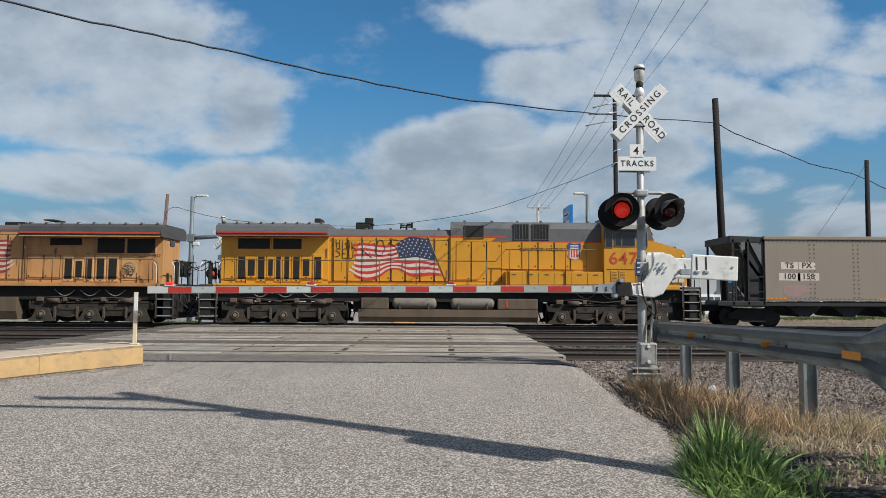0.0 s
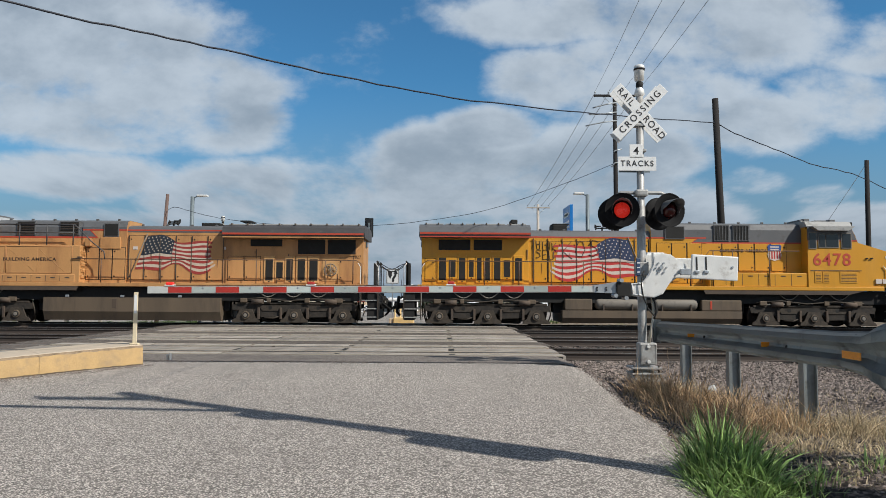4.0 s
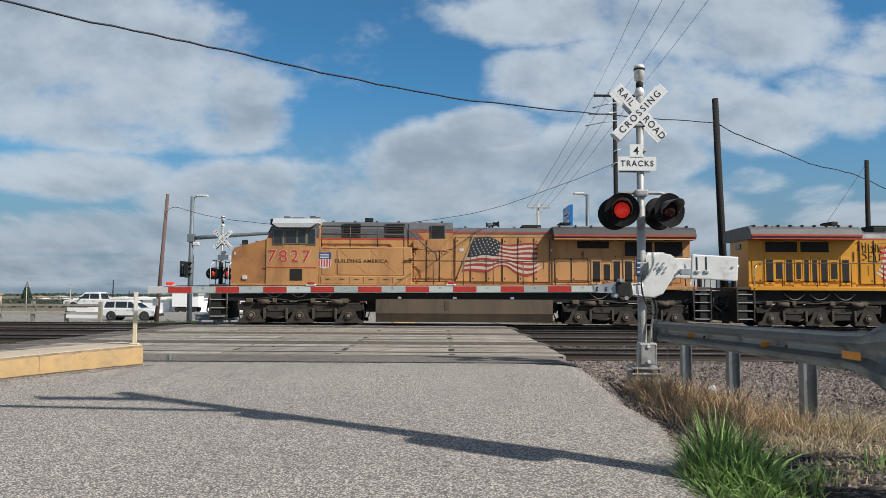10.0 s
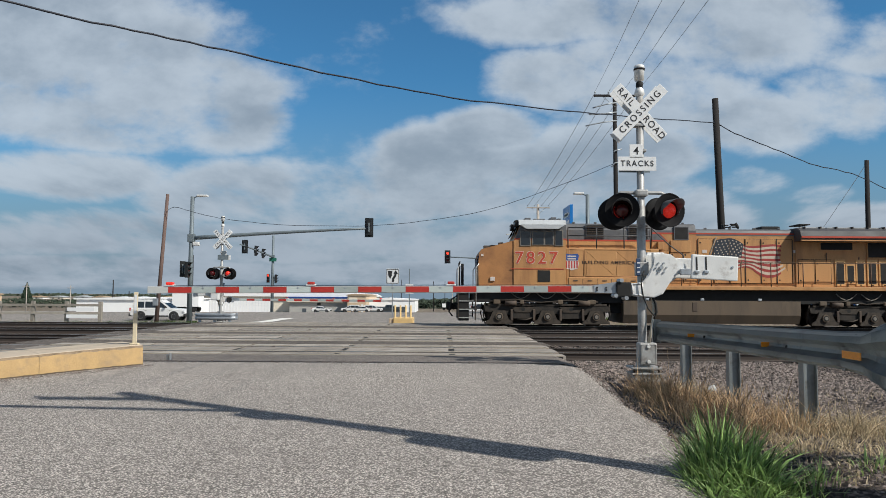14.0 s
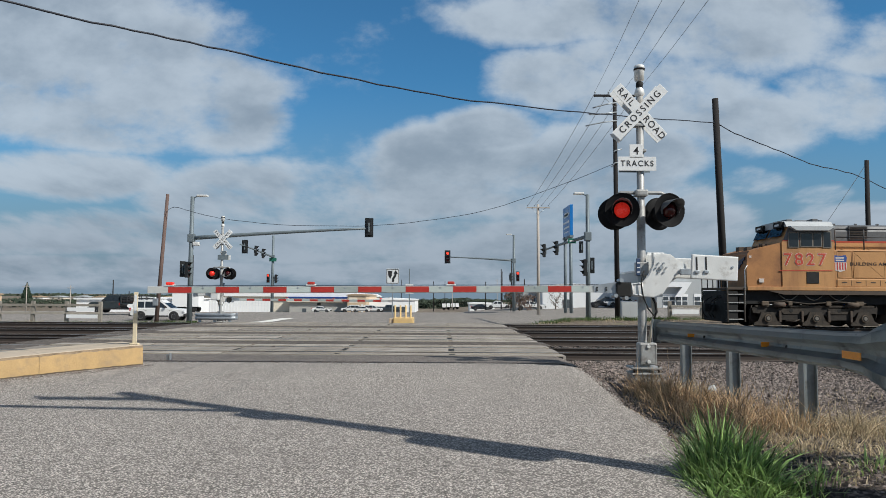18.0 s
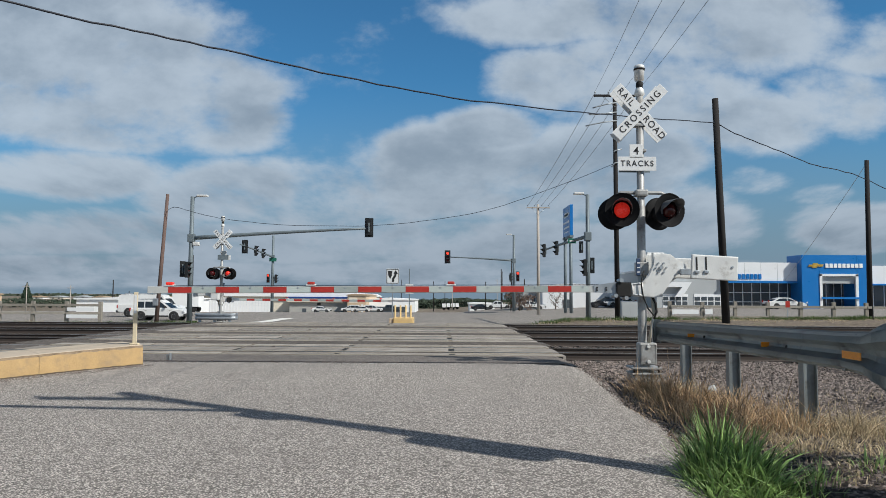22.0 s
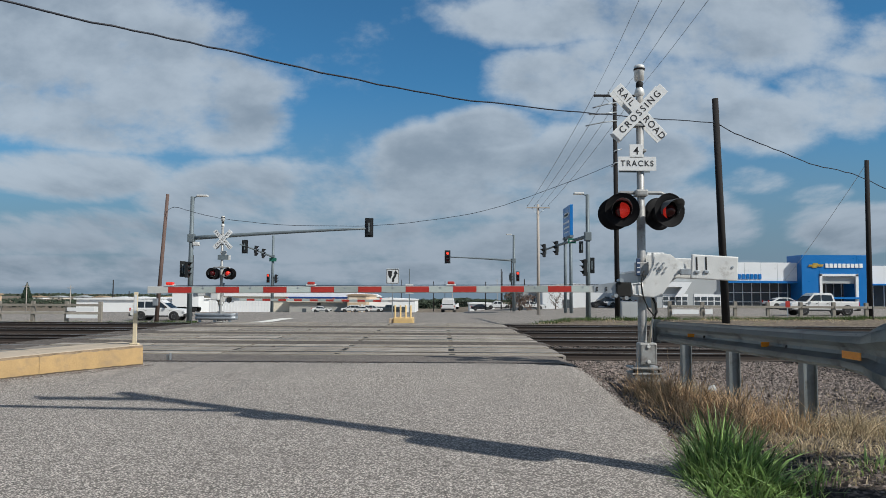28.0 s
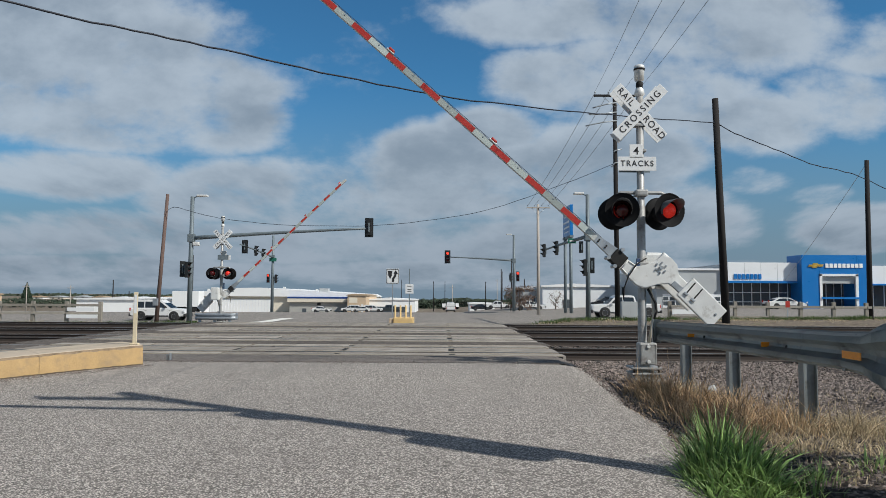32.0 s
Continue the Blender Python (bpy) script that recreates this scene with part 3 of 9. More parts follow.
def make_verge():
    bm = bmesh.new()
    xs = [0.4 + 0.25 * i for i in range(75)]
    ys = [-8 + 0.3 * i for i in range(70)]
    grid = [[bm.verts.new((x, y, berm_height(x, y) if i and x < 18.6 else -0.3)) for x in xs] for i, y in enumerate(ys)]
    for a, b in zip(grid, grid[1:]):
        for i in range(len(xs) - 1):
            bm.faces.new((a[i], a[i + 1], b[i + 1], b[i])).smooth = True
    tagged(part("verge", bm, "ballast"), "gravelly earth verge beside the road", "verge", kind="structure")


def make_stones():
    # loose stones of the ballast shoulder beside the road, one heap of stuff
    rnd = random.Random(5)
    verts, faces = [], []
    base = [(0, 0, 1), (0.9, 0, 0.1), (0.1, 0.8, 0.2), (-0.8, 0.1, 0.1), (0, -0.9, 0.15), (0, 0, -0.8)]
    tri = [(0, 1, 2), (0, 2, 3), (0, 3, 4), (0, 4, 1), (5, 2, 1), (5, 3, 2), (5, 4, 3), (5, 1, 4)]
    for i in range(46000):
        zone = rnd.random()
        if zone < 0.14:
            y = rnd.uniform(4.6, 13.0)
            x = (2.62 if y > 8.2 else max(2.62 - 0.19 * (8.2 - y), 1.35)) + rnd.gauss(0.06, 0.13)
        elif zone < 0.66:
            x, y = rnd.uniform(2.5, 8.0), rnd.uniform(4.2, 16.9)
        elif zone < 0.9:
            x, y = rnd.uniform(2.7, 16), rnd.uniform(14, 31)
        else:
            x, y = rnd.uniform(-20, -11.5), rnd.uniform(14, 31)
        if zone >= 0.14 and x < 2.8 and y < 13.1:
            continue
        if min(abs(y - c) for c in TRACKS) < 0.85 and rnd.random() < 0.5:
            continue
        s = rnd.uniform(0.016, 0.042) * (0.6 if y < 7 else 0.8 if y < 9 else 1.0) if zone >= 0.14 else rnd.uniform(0.008, 0.022)
        z = (berm_height(x, y) if y < 12.7 else -0.13) if zone >= 0.14 else max(berm_height(x, y), crest(y) - 0.06 - 0.7 * max(x - 2.6, 0)) + 0.008
        a = rnd.uniform(0, 6.28)
        ca, sa = math.cos(a), math.sin(a)
        k = len(verts)
        sx, sy, sz = s * rnd.uniform(0.7, 1.4), s * rnd.uniform(0.7, 1.3), s * rnd.uniform(0.6, 1.1)
        for px, py, pz in base:
            px, py, pz = px * sx * rnd.uniform(0.6, 1.3) + 0.3 * s * rnd.uniform(-1, 1), py * sy * rnd.uniform(0.6, 1.3) + 0.3 * s * rnd.uniform(-1, 1), pz * sz * rnd.uniform(0.5, 1.1)
            verts.append((x + ca * px - sa * py, y + sa * px + ca * py, z + pz))
        faces += [(k + p, k + q, k + r) for p, q, r in tri]
    # grit along the kerb's foot and the edge of the crossing
    for i in range(1500):
        if i % 2:
            t = rnd.random()
            x, y = -5.2 - 2.75 * t + rnd.gauss(0.1, 0.08), 12.45 - 2.35 * t + rnd.gauss(-0.06, 0.05)
            z = crest(y) + 0.004
        else:
            x, y, z = rnd.uniform(-5.4, -1.0) if i % 4 else rnd.uniform(-5.4, 2.6), 13.03 + rnd.gauss(0, 0.1), 0.184
        s, k = rnd.uniform(0.006, 0.016), len(verts)
        for px, py, pz in base:
            verts.append((x + px * s * rnd.uniform(0.7, 1.3), y + py * s * rnd.uniform(0.7, 1.3), z + 0.7 * pz * s))
        faces += [(k + p, k + q, k + r) for p, q, r in tri]
    me = bpy.data.meshes.new("loose_stones")
    me.from_pydata(verts, [], faces)
    me.materials.append(MATS["stone_lit"])
    tagged(new("loose_stones", me), "loose crushed stones on the ballast shoulder", "gravel", kind="stuff")


make_ground()
make_road()
make_tracks()
make_verge()
make_stones()


def make_kerb():
    # raised island with a painted face, running off to the side road
    k = thing("median_kerb", (0, 0, 0), "yellow-painted concrete median kerb with a bare chipped top", "kerb", kind="structure")
    a, b = Vector((-5.25, 12.5, 0)), Vector((-7.95, 10.1, 0))
    d = (b - a).normalized()
    side = Vector((d.y, -d.x, 0))
    if side.x > 0:
        side = -side
    up = Vector((0, 0, 1))

    def foot(q):
        return Vector((q.x, q.y, crest(q.y) - 0.01))

    def top(q):
        return crest(q.y) + 0.345 - 0.02 * min((q - a).length / 3.6, 1) + 0.008 * noise.noise((q.x * 4, q.y * 4, 0))

    def strip(bm, grid):
        for r0, r1 in zip(grid, grid[1:]):
            for j in range(len(r0) - 1):
                bm.faces.new([bm.verts.new(v) for v in (r0[j], r1[j], r1[j + 1], r0[j + 1])])

    def close(bm):
        bmesh.ops.remove_doubles(bm, verts=bm.verts, dist=0.0005)
        bmesh.ops.recalc_face_normals(bm, faces=bm.faces)
    w = 1.1
    s = 0.0
    for L in (1.62, 1.85, 3.0):
        p0, p1 = a + d * (s + 0.003), a + d * (s + L - 0.003)
        n = 26
        qs = [p0.lerp(p1, i / n) for i in range(n + 1)]
        # painted face, its upper edge chipped to an uneven line
        bm = bmesh.new()
        grid = []
        for q in qs:
            chip = 0.05 + 0.02 * noise.noise((q.x * 9, q.y * 9, 3)) + 0.012 * noise.noise((q.x * 27, q.y * 27, 1))
            f = foot(q)
            grid.append([f, f + side * 0.012 + up * 0.15 + side * 0.006 * noise.noise((q.x * 6, q.y * 6, 8)), Vector((q.x, q.y, top(q) - chip)) + side * 0.028])
        strip(bm, grid)
        if s == 0:
            q = qs[0]
            strip(bm, [[foot(q), Vector((q.x, q.y, top(q) - 0.05)) + side * 0.028], [foot(q) + side * w, Vector((q.x, q.y, top(q) - 0.05)) + side * w]])
        close(bm)
        part("painted_face", bm, "kerb_yellow", k, "yellow painted kerb face")
        # rough lip between the face and the top, where the paint has broken off
        bm = bmesh.new()
        strip(bm, grid_rows(qs, side, top))
        close(bm)
        part("chipped_lip", bm, "kerb_broken", k, "rough broken edge of the kerb")
        bm = bmesh.new()
        strip(bm, [[Vector((q.x, q.y, top(q) - 0.012)) + side * 0.045, Vector((q.x, q.y, top(q))) + side * 0.07, Vector((q.x, q.y, top(q) + 0.004)) + side * 0.3,
                    Vector((q.x, q.y, top(q))) + side * w, foot(q) + side * w] for q in qs])
        close(bm)
        part("coping", bm, "kerb_top", k, "bare chipped concrete top")
        bm = bmesh.new()
        strip(bm, [[foot(q) - side * (0.03 + 0.025 * noise.noise((q.x * 5, q.y * 5, 9))) + up * 0.014, foot(q) + side * 0.004 + up * (0.03 + 0.015 * noise.noise((q.x * 8, q.y * 8, 4)))] for q in qs])
        part("silt", bm, "kerb_dirt", k, "dark silt along the foot of the kerb")
        s += L
    # delineator post on its end
    p = thing("delineator_post", (-5.43, 12.54, top(a)), "flat cream plastic delineator post bolted to the kerb", "post")
    boxpart("blade", "cream_plastic", p, -0.036, 0.036, -0.011, 0.011, 0.03, 0.925, bevel=0.007)
    boxpart("foot", "cream_plastic", p, -0.075, 0.075, -0.045, 0.045, 0, 0.03, bevel=0.01, label="rust-stained base plate")
    boxpart("sheeting", "sign_white", p, -0.024, 0.024, -0.0135, -0.0115, 0.55, 0.88, label="white reflective strip")
    # small metal stub beside the kerb
    st = thing("metal_stub", (-5.16, 13.4, 0.15), "short galvanised steel stub beside the kerb", "post")
    boxpart("web", "galvanised", st, -0.035, 0.035, -0.01, 0.01, 0, 0.13)
    boxpart("flange", "galvanised", st, 0.035, 0.045, -0.045, 0.045, 0, 0.15)


def grid_rows(qs, side, top):
    rows = []
    for q in qs:
        chip = 0.05 + 0.02 * noise.noise((q.x * 9, q.y * 9, 3)) + 0.012 * noise.noise((q.x * 27, q.y * 27, 1))
        rows.append([Vector((q.x, q.y, top(q) - chip)) + side * 0.028, Vector((q.x, q.y, top(q) - chip * 0.6)) + side * 0.04, Vector((q.x, q.y, top(q) - 0.012)) + side * 0.045])
    return rows


make_kerb()


def wbeam_profile(h0):
    # (offset from the posts, height): the double wave of a highway guardrail
    pts = [(0.0, 0.0), (-0.01, 0.012), (-0.075, 0.035), (-0.08, 0.085), (-0.012, 0.125), (0.0, 0.155), (-0.012, 0.185), (-0.08, 0.225), (-0.075, 0.275), (-0.01, 0.298), (0.0, 0.31)]
    return [(o, h0 + z) for o, z in pts]


def make_guardrail():
    g = thing("guardrail", (0, 0, 0), "galvanised steel highway guardrail with amber reflectors", "guardrail")
    # runs beside the road, its near end flaring into a wide terminal
    XB = 3.62

    def beam(name, y0, y1, top0, top1, h0, h1, x0=XB, x1=XB, off=0.0):
        bm = bmesh.new()
        base = [(o, z / 0.31) for o, z in wbeam_profile(0.0)]
        rows = []
        n = 8
        for i in range(n + 1):
            t = i / n
            y, top, h, x = y0 + (y1 - y0) * t, top0 + (top1 - top0) * t, h0 + (h1 - h0) * t, x0 + (x1 - x0) * t
            rows.append([bm.verts.new((x + o - off, y, top - h + z * h)) for o, z in base])
        for a, b in zip(rows, rows[1:]):
            for j in range(len(base) - 1):
                bm.faces.new((a[j], a[j + 1], b[j + 1], b[j]))
        bmesh.ops.solidify(bm, geom=bm.faces[:], thickness=0.004)
        return part(name, bm, "galv_rail", g)

    beam("beam", 11.75, 8.55, 1.012, 1.077, 0.335, 0.335)
    beam("beam", 8.65, 6.3, 1.075, 1.122, 0.335, 0.345, off=0.006)
    beam("terminal", 6.38, 6.0, 1.122, 1.14, 0.345, 0.385, off=0.012)
    beam("flared_end", 6.0, 5.82, 1.14, 1.2, 0.385, 0.52, XB, XB - 0.02, 0.012)
    beam("flared_end", 5.82, 5.3, 1.2, 1.36, 0.52, 0.86, XB - 0.02, XB + 0.05, 0.012)
    # rounded end shoe at the crossing
    bm = bmesh.new()
    n = 9
    for i in range(n):
        a0, a1 = math.radians(-80 + 170 * i / n), math.radians(-80 + 170 * (i + 1) / n)
        vs = [Vector((XB - 0.07 + 0.06 * math.sin(a), 11.75 + 0.16 * math.cos(a), z)) for a, z in ((a0, 0.66), (a1, 0.66), (a1, 1.035), (a0, 1.035))]
        bm.faces.new([bm.verts.new(v) for v in vs])
    bmesh.ops.remove_doubles(bm, verts=bm.verts, dist=0.001)
    bmesh.ops.solidify(bm, geom=bm.faces[:], thickness=0.005)
    part("end_shoe", bm, "galv_rail", g)
    for y, top in ((11.45, 0.96), (9.6, 1.0), (7.64, 1.03), (5.7, 1.02)):
        x = 3.92
        bm = bmesh.new()
        box(bm, x - 0.075, x - 0.065, y - 0.055, y + 0.055, -0.5, top)
        box(bm, x + 0.065, x + 0.075, y - 0.055, y + 0.055, -0.5, top)
        box(bm, x - 0.065, x + 0.065, y - 0.004, y + 0.004, -0.5, top)
        part("post", bm, "galv_rail", g)
        bm = bmesh.new()
        box(bm, XB + 0.004, x - 0.075, y - 0.06, y + 0.06, top - 0.26, top - 0.02, bevel=0.008)
        part("blockout", bm, "pole_brown", g, "timber block behind the beam")
    boxpart("reflector", "reflector_amber", g, XB - 0.112, XB - 0.104, 5.97, 6.25, 0.895, 0.962, bevel=0.002, label="amber reflector strip")
    for (y, z, w, h) in ((10.2, 0.865, 0.2, 0.05), (7.85, 0.9, 0.2, 0.055)):
        bm = bmesh.new()
        box(bm, XB - 0.1, XB + 0.0, y, y + 0.006, z - h / 2, z + h / 2, bevel=0.002)
        part("reflector", bm, "reflector_amber", g, "amber reflector")
        bm = bmesh.new()
        cyl(bm, (XB - 0.02, y - 0.4, z), (XB, y - 0.4, z), 0.022, seg=8)
        part("bolt", bm, "under_black", g)
    for y, z in ((6.32, 1.05), (6.32, 0.8), (6.12, 1.085)):
        bm = bmesh.new()
        cyl(bm, (XB - 0.06, y, z), (XB, y, z), 0.025, seg=8)
        part("bolt", bm, "galv_rail", g)


make_guardrail()
# ---- crossing signals with their gates ----
FLASHERS = []
GATES = []


def signal_head(sig, x, facing, zl):
    """One flashing lamp: background disc, rim, hood and a two-faced lens that turns to show it lit or unlit. facing -1
    looks down the approach road.
    """
    y = facing * 0.26
    c = Vector((x, y, 2.91 + zl))
    yaw = -12 if x < 0 else 16
    m = Matrix.Translation(c) @ pose(0, 0, 0, 0, 0, yaw) @ pose(0, 0, 0, 90 if facing < 0 else -90, 0, 0)
    bm = bmesh.new()
    lathe(bm, [(0.145, 0.0), (0.265, 0.0), (0.285, 0.012), (0.298, 0.03), (0.298, 0.036), (0.28, 0.02), (0.262, 0.014), (0.145, 0.014), (0.145, 0.0)], 36, m=m)
    part("background", bm, "black_paint", sig, "round black background disc")
    bm = bmesh.new()
    lathe(bm, [(0.001, -0.16), (0.13, -0.16), (0.165, -0.08), (0.165, 0.0)], 20, m=m)
    part("lamp_housing", bm, "black_paint", sig)
    # hood: an arched sheet above the lens
    bm = bmesh.new()
    n = 18
    for i in range(n):
        a0, a1 = math.radians(-25 + 230 * i / n), math.radians(-25 + 230 * (i + 1) / n)
        def ln(a):
            return 0.07 + 0.27 * max(0.0, math.sin(a)) ** 0.6
        vs = [m @ Vector((0.172 * math.cos(a), 0.172 * math.sin(a), h)) for a, h in ((a0, 0.005), (a1, 0.005), (a1, ln(a1)), (a0, ln(a0)))]
        bm.faces.new([bm.verts.new(v) for v in vs])
    bmesh.ops.remove_doubles(bm, verts=bm.verts, dist=0.001)
    bmesh.ops.solidify(bm, geom=bm.faces[:], thickness=0.004)
    part("hood", bm, "hood_grey", sig, "curved hood over the lens")
    # two-faced lens: one half glows as the lit lamp, the other is coloured as unlit
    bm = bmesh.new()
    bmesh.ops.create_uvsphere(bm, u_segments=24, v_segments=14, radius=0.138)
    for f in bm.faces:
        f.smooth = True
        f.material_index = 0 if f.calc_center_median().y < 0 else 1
    lens = part("lens", bm, ["lens_lit", "lens_dark"], sig, "round signal lens, one half glowing red, one half dark")
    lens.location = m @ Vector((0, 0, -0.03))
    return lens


def build_signal(at, drop, heading, label):
    sig = thing("crossing_signal", at, label, "crossing signal", "crossing signals", rz=heading)
    zl = -drop
    # concrete footing and cast base
    boxpart("footing", "concrete", sig, -0.22, 0.26, -0.22, 0.22, -0.35, 0.06, bevel=0.02)
    bm = bmesh.new()
    lathe(bm, [(0.001, 0.06), (0.24, 0.06), (0.25, 0.09), (0.2, 0.12), (0.13, 0.15), (0.12, 0.22), (0.1, 0.3), (0.001, 0.3)], 20)
    part("cast_base", bm, "silver_paint", sig)
    for z in (0.075, 0.17):
        fl = quick("flange", "silver_paint", sig, lambda bm: box(bm, -0.25, 0.27, -0.25, 0.2, z, z + 0.03, bevel=0.008), "bolted base flange")
        for bx_, by_ in ((-0.2, -0.2), (0.22, -0.2)):
            bm = bmesh.new()
            cyl(bm, (bx_, by_, z - 0.09), (bx_, by_, z + 0.07), 0.018, seg=8)
            part("anchor_bolt", bm, "rail_rust", fl)
    jb = quick("junction_box", "silver_paint", sig, lambda bm: box(bm, -0.11, 0.2, -0.2, 0.02, 0.24, 0.62, bevel=0.03), "silver junction box with a bolted lid")
    for dx, dz in ((0.045, 0.56), (0.045, 0.3)):
        bm = bmesh.new()
        cyl(bm, (dx, -0.2, dz), (dx, -0.235, dz), 0.035, 0.03, 10)
        part("bolt", bm, "cast_white", jb)
    quick("lid", "silver_paint", jb, lambda bm: box(bm, -0.085, 0.175, -0.212, -0.2, 0.27, 0.59, bevel=0.02))
    bm = bmesh.new()
    lathe(bm, [(0.075, 0.1), (0.075, 3.0), (0.066, 3.02), (0.064, 5.02), (0.001, 5.02)], 18)
    part("mast", bm, "silver_paint", sig)
    bm = bmesh.new()
    lathe(bm, [(0.06, 4.98), (0.09, 5.02), (0.08, 5.1), (0.04, 5.16), (0.04, 5.26), (0.085, 5.28), (0.09, 5.5), (0.095, 5.52), (0.08, 5.55), (0.001, 5.56)], 18)
    part("bell", bm, "cast_white", sig, "pale bell housing on the mast top")
    bm = bmesh.new()
    lathe(bm, [(0.088, 5.46), (0.1, 5.46), (0.1, 5.49), (0.088, 5.49)], 18)
    part("bell_gap", bm, "under_black", sig, "dark sound gap of the bell")
    bm = bmesh.new()
    lathe(bm, [(0.05, 5.14), (0.062, 5.15), (0.062, 5.24), (0.05, 5.25)], 14)
    part("bell_collar", bm, "under_black", sig, "dark collar under the bell")
    # crossbuck on both faces of the mast
    for fc in (-1, 1):
        turn = Matrix.Translation((-0.02, fc * 0.085, 4.68 + zl)) @ pose(0, 0, 0, 0, 0, 0 if fc < 0 else 180)
        for ang, words, off in ((-48, (("RAIL", -0.37), ("ROAD", 0.37)), 0.0), (46, (("CROSSING", 0.0),), -0.012)):
            bm = bmesh.new()
            box(bm, -0.615, 0.615, -0.004 + off, 0.004 + off, -0.102, 0.102, bevel=0.003)
            bmesh.ops.transform(bm, matrix=turn @ pose(0, 0, 0, 0, -ang, 0), verts=bm.verts)
            blade = part("crossbuck_blade", bm, "sign_white", sig, "white crossbuck blade")
            for w, x in words:
                lettering("letters", w, 0.168, "sign_black", blade, turn @ pose(0, 0, 0, 0, -ang, 0) @ Matrix.Translation((x, -0.006 + off, 0)) @ pose(0, 0, 0, 90, 0, 0), 0.002, "black capital letters", 1.42 if len(w) > 4 else 1.2, 0.95, 0.0015)
        for (x0, x1, z0, z1, w, sz) in ((-0.215, 0.02, 3.86 + zl, 4.10 + zl, "4", 0.2), (-0.42, 0.255, 3.63 + zl, 3.88 + zl, "TRACKS", 0.142)):
            if fc > 0:
                # the plates are bare metal behind
                quick("plate_back", "pole_steel", sig, lambda bm: box(bm, x0 + 0.06, x1 - 0.06, 0.086, 0.09, z0, z1), "bare metal back of the plate")
                continue
            pl = quick("track_plate", "sign_white", sig, lambda bm: box(bm, x0, x1, fc * 0.095 - 0.004, fc * 0.095 + 0.004, z0, z1, bevel=0.003), "white plate for the number of tracks")
            lettering("letters", w, sz, "sign_black", pl, Matrix.Translation(((x0 + x1) / 2, fc * 0.101, (z0 + z1) / 2)) @ pose(0, 0, 0, 90, 0, 0 if fc < 0 else 180), 0.002, "black letters", 1.25, 0.95, 0.0015)
    for z in (4.46 + zl, 4.82 + zl, 4.0 + zl, 3.7 + zl):
        quick("bracket", "silver_paint", sig, lambda bm: box(bm, -0.1, 0.09, -0.082, 0.082, z - 0.025, z + 0.025, bevel=0.01))
    # cross arm and lamps
    bm = bmesh.new()
    tube(bm, [(-0.42, 0, 3.2 + zl), (-0.36, 0, 3.25 + zl), (0.36, 0, 3.25 + zl), (0.46, 0, 3.2 + zl)], 0.032, 8)
    part("lamp_arm", bm, "silver_paint", sig)
    quick("clamp", "silver_paint", sig, lambda bm: box(bm, -0.11, 0.11, -0.11, 0.11, 3.18 + zl, 3.3 + zl, bevel=0.03))
    for x in (-0.4, 0.41):
        bm = bmesh.new()
        cyl(bm, (x, 0, 3.22 + zl), (x, 0, 2.9 + zl), 0.03, seg=10)
        cyl(bm, (x, -0.2, 2.91 + zl), (x, 0.2, 2.91 + zl), 0.03, seg=10)
        part("lamp_bracket", bm, "silver_paint", sig)
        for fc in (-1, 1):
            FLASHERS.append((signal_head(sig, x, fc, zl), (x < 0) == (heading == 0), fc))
    # gate mechanism bolted to the mast
    quick("gate_mechanism", "cast_white", sig, lambda bm: box(bm, 0.02, 0.42, 0.08, 0.4, 1.55 - drop, 2.2 - drop, bevel=0.05), "pale gate drive housing")
    quick("drive_mount", "silver_paint", sig, lambda bm: box(bm, -0.1, 0.1, -0.11, 0.11, 1.78 - drop, 2.02 - drop, bevel=0.02))
    quick("id_plate", "plate_blue", sig, lambda bm: box(bm, -0.13, -0.06, -0.15, -0.12, 1.78, 2.08, bevel=0.01), "small dark blue notice plate")
    for k in range(3):
        boxpart("notice_bar", "sign_white", sig, -0.12, -0.07, -0.154, -0.149, 1.83 + 0.08 * k, 1.85 + 0.08 * k)
    bm = bmesh.new()
    tube(bm, [(0.12, -0.06, 1.6), (0.16, -0.1, 1.35), (0.17, -0.12, 1.1), (0.12, -0.14, 0.85), (0.07, -0.14, 0.6)], 0.028, 8)
    part("cable_conduit", bm, "conduit_cream", sig, "bent cream cable conduit")
    bm = bmesh.new()
    tube(bm, [(0.08, -0.08, 1.55), (0.2, -0.14, 1.3), (0.21, -0.15, 1.15), (0.15, -0.13, 1.0)], 0.022, 8)
    part("cable", bm, "rubber", sig, "black cable loop")

    # the moving casting, turning on the hub
    hub = Vector((0.266, -0.2, 1.915 - 0.9 * drop))
    outline = ((-0.53, -0.27), (-0.32, -0.25), (-0.22, -0.13), (-0.14, 0.05), (-0.12, 0.2), (0.03, 0.25), (0.18, 0.23), (0.3, 0.13), (0.43, 0.05), (0.45, -0.1), (0.28, -0.12), (0.16, -0.25),
               (0.03, -0.45), (-0.12, -0.515), (-0.34, -0.505), (-0.53, -0.485))
    bm = bmesh.new()
    prism(bm, list(outline), -0.05, 0.03, "y")
    bmesh.ops.bevel(bm, geom=[e for e in bm.edges if abs(e.verts[0].co.y - e.verts[1].co.y) < 1e-4], offset=0.015, segments=2, affect="EDGES")
    cast = part("gate_casting", bm, "cast_white", sig, "pale cast gate arm casting")
    cast.location = hub
    for k in range(6):
        a = k * math.pi / 3
        bm = bmesh.new()
        cyl(bm, (0.09 * math.cos(a), -0.05, 0.09 * math.sin(a)), (0.09 * math.cos(a), -0.075, 0.09 * math.sin(a)), 0.017, seg=6)
        part("hub_bolt", bm, "galvanised", cast)
    bm = bmesh.new()
    cyl(bm, (0, -0.05, 0), (0, -0.085, 0), 0.035, seg=12)
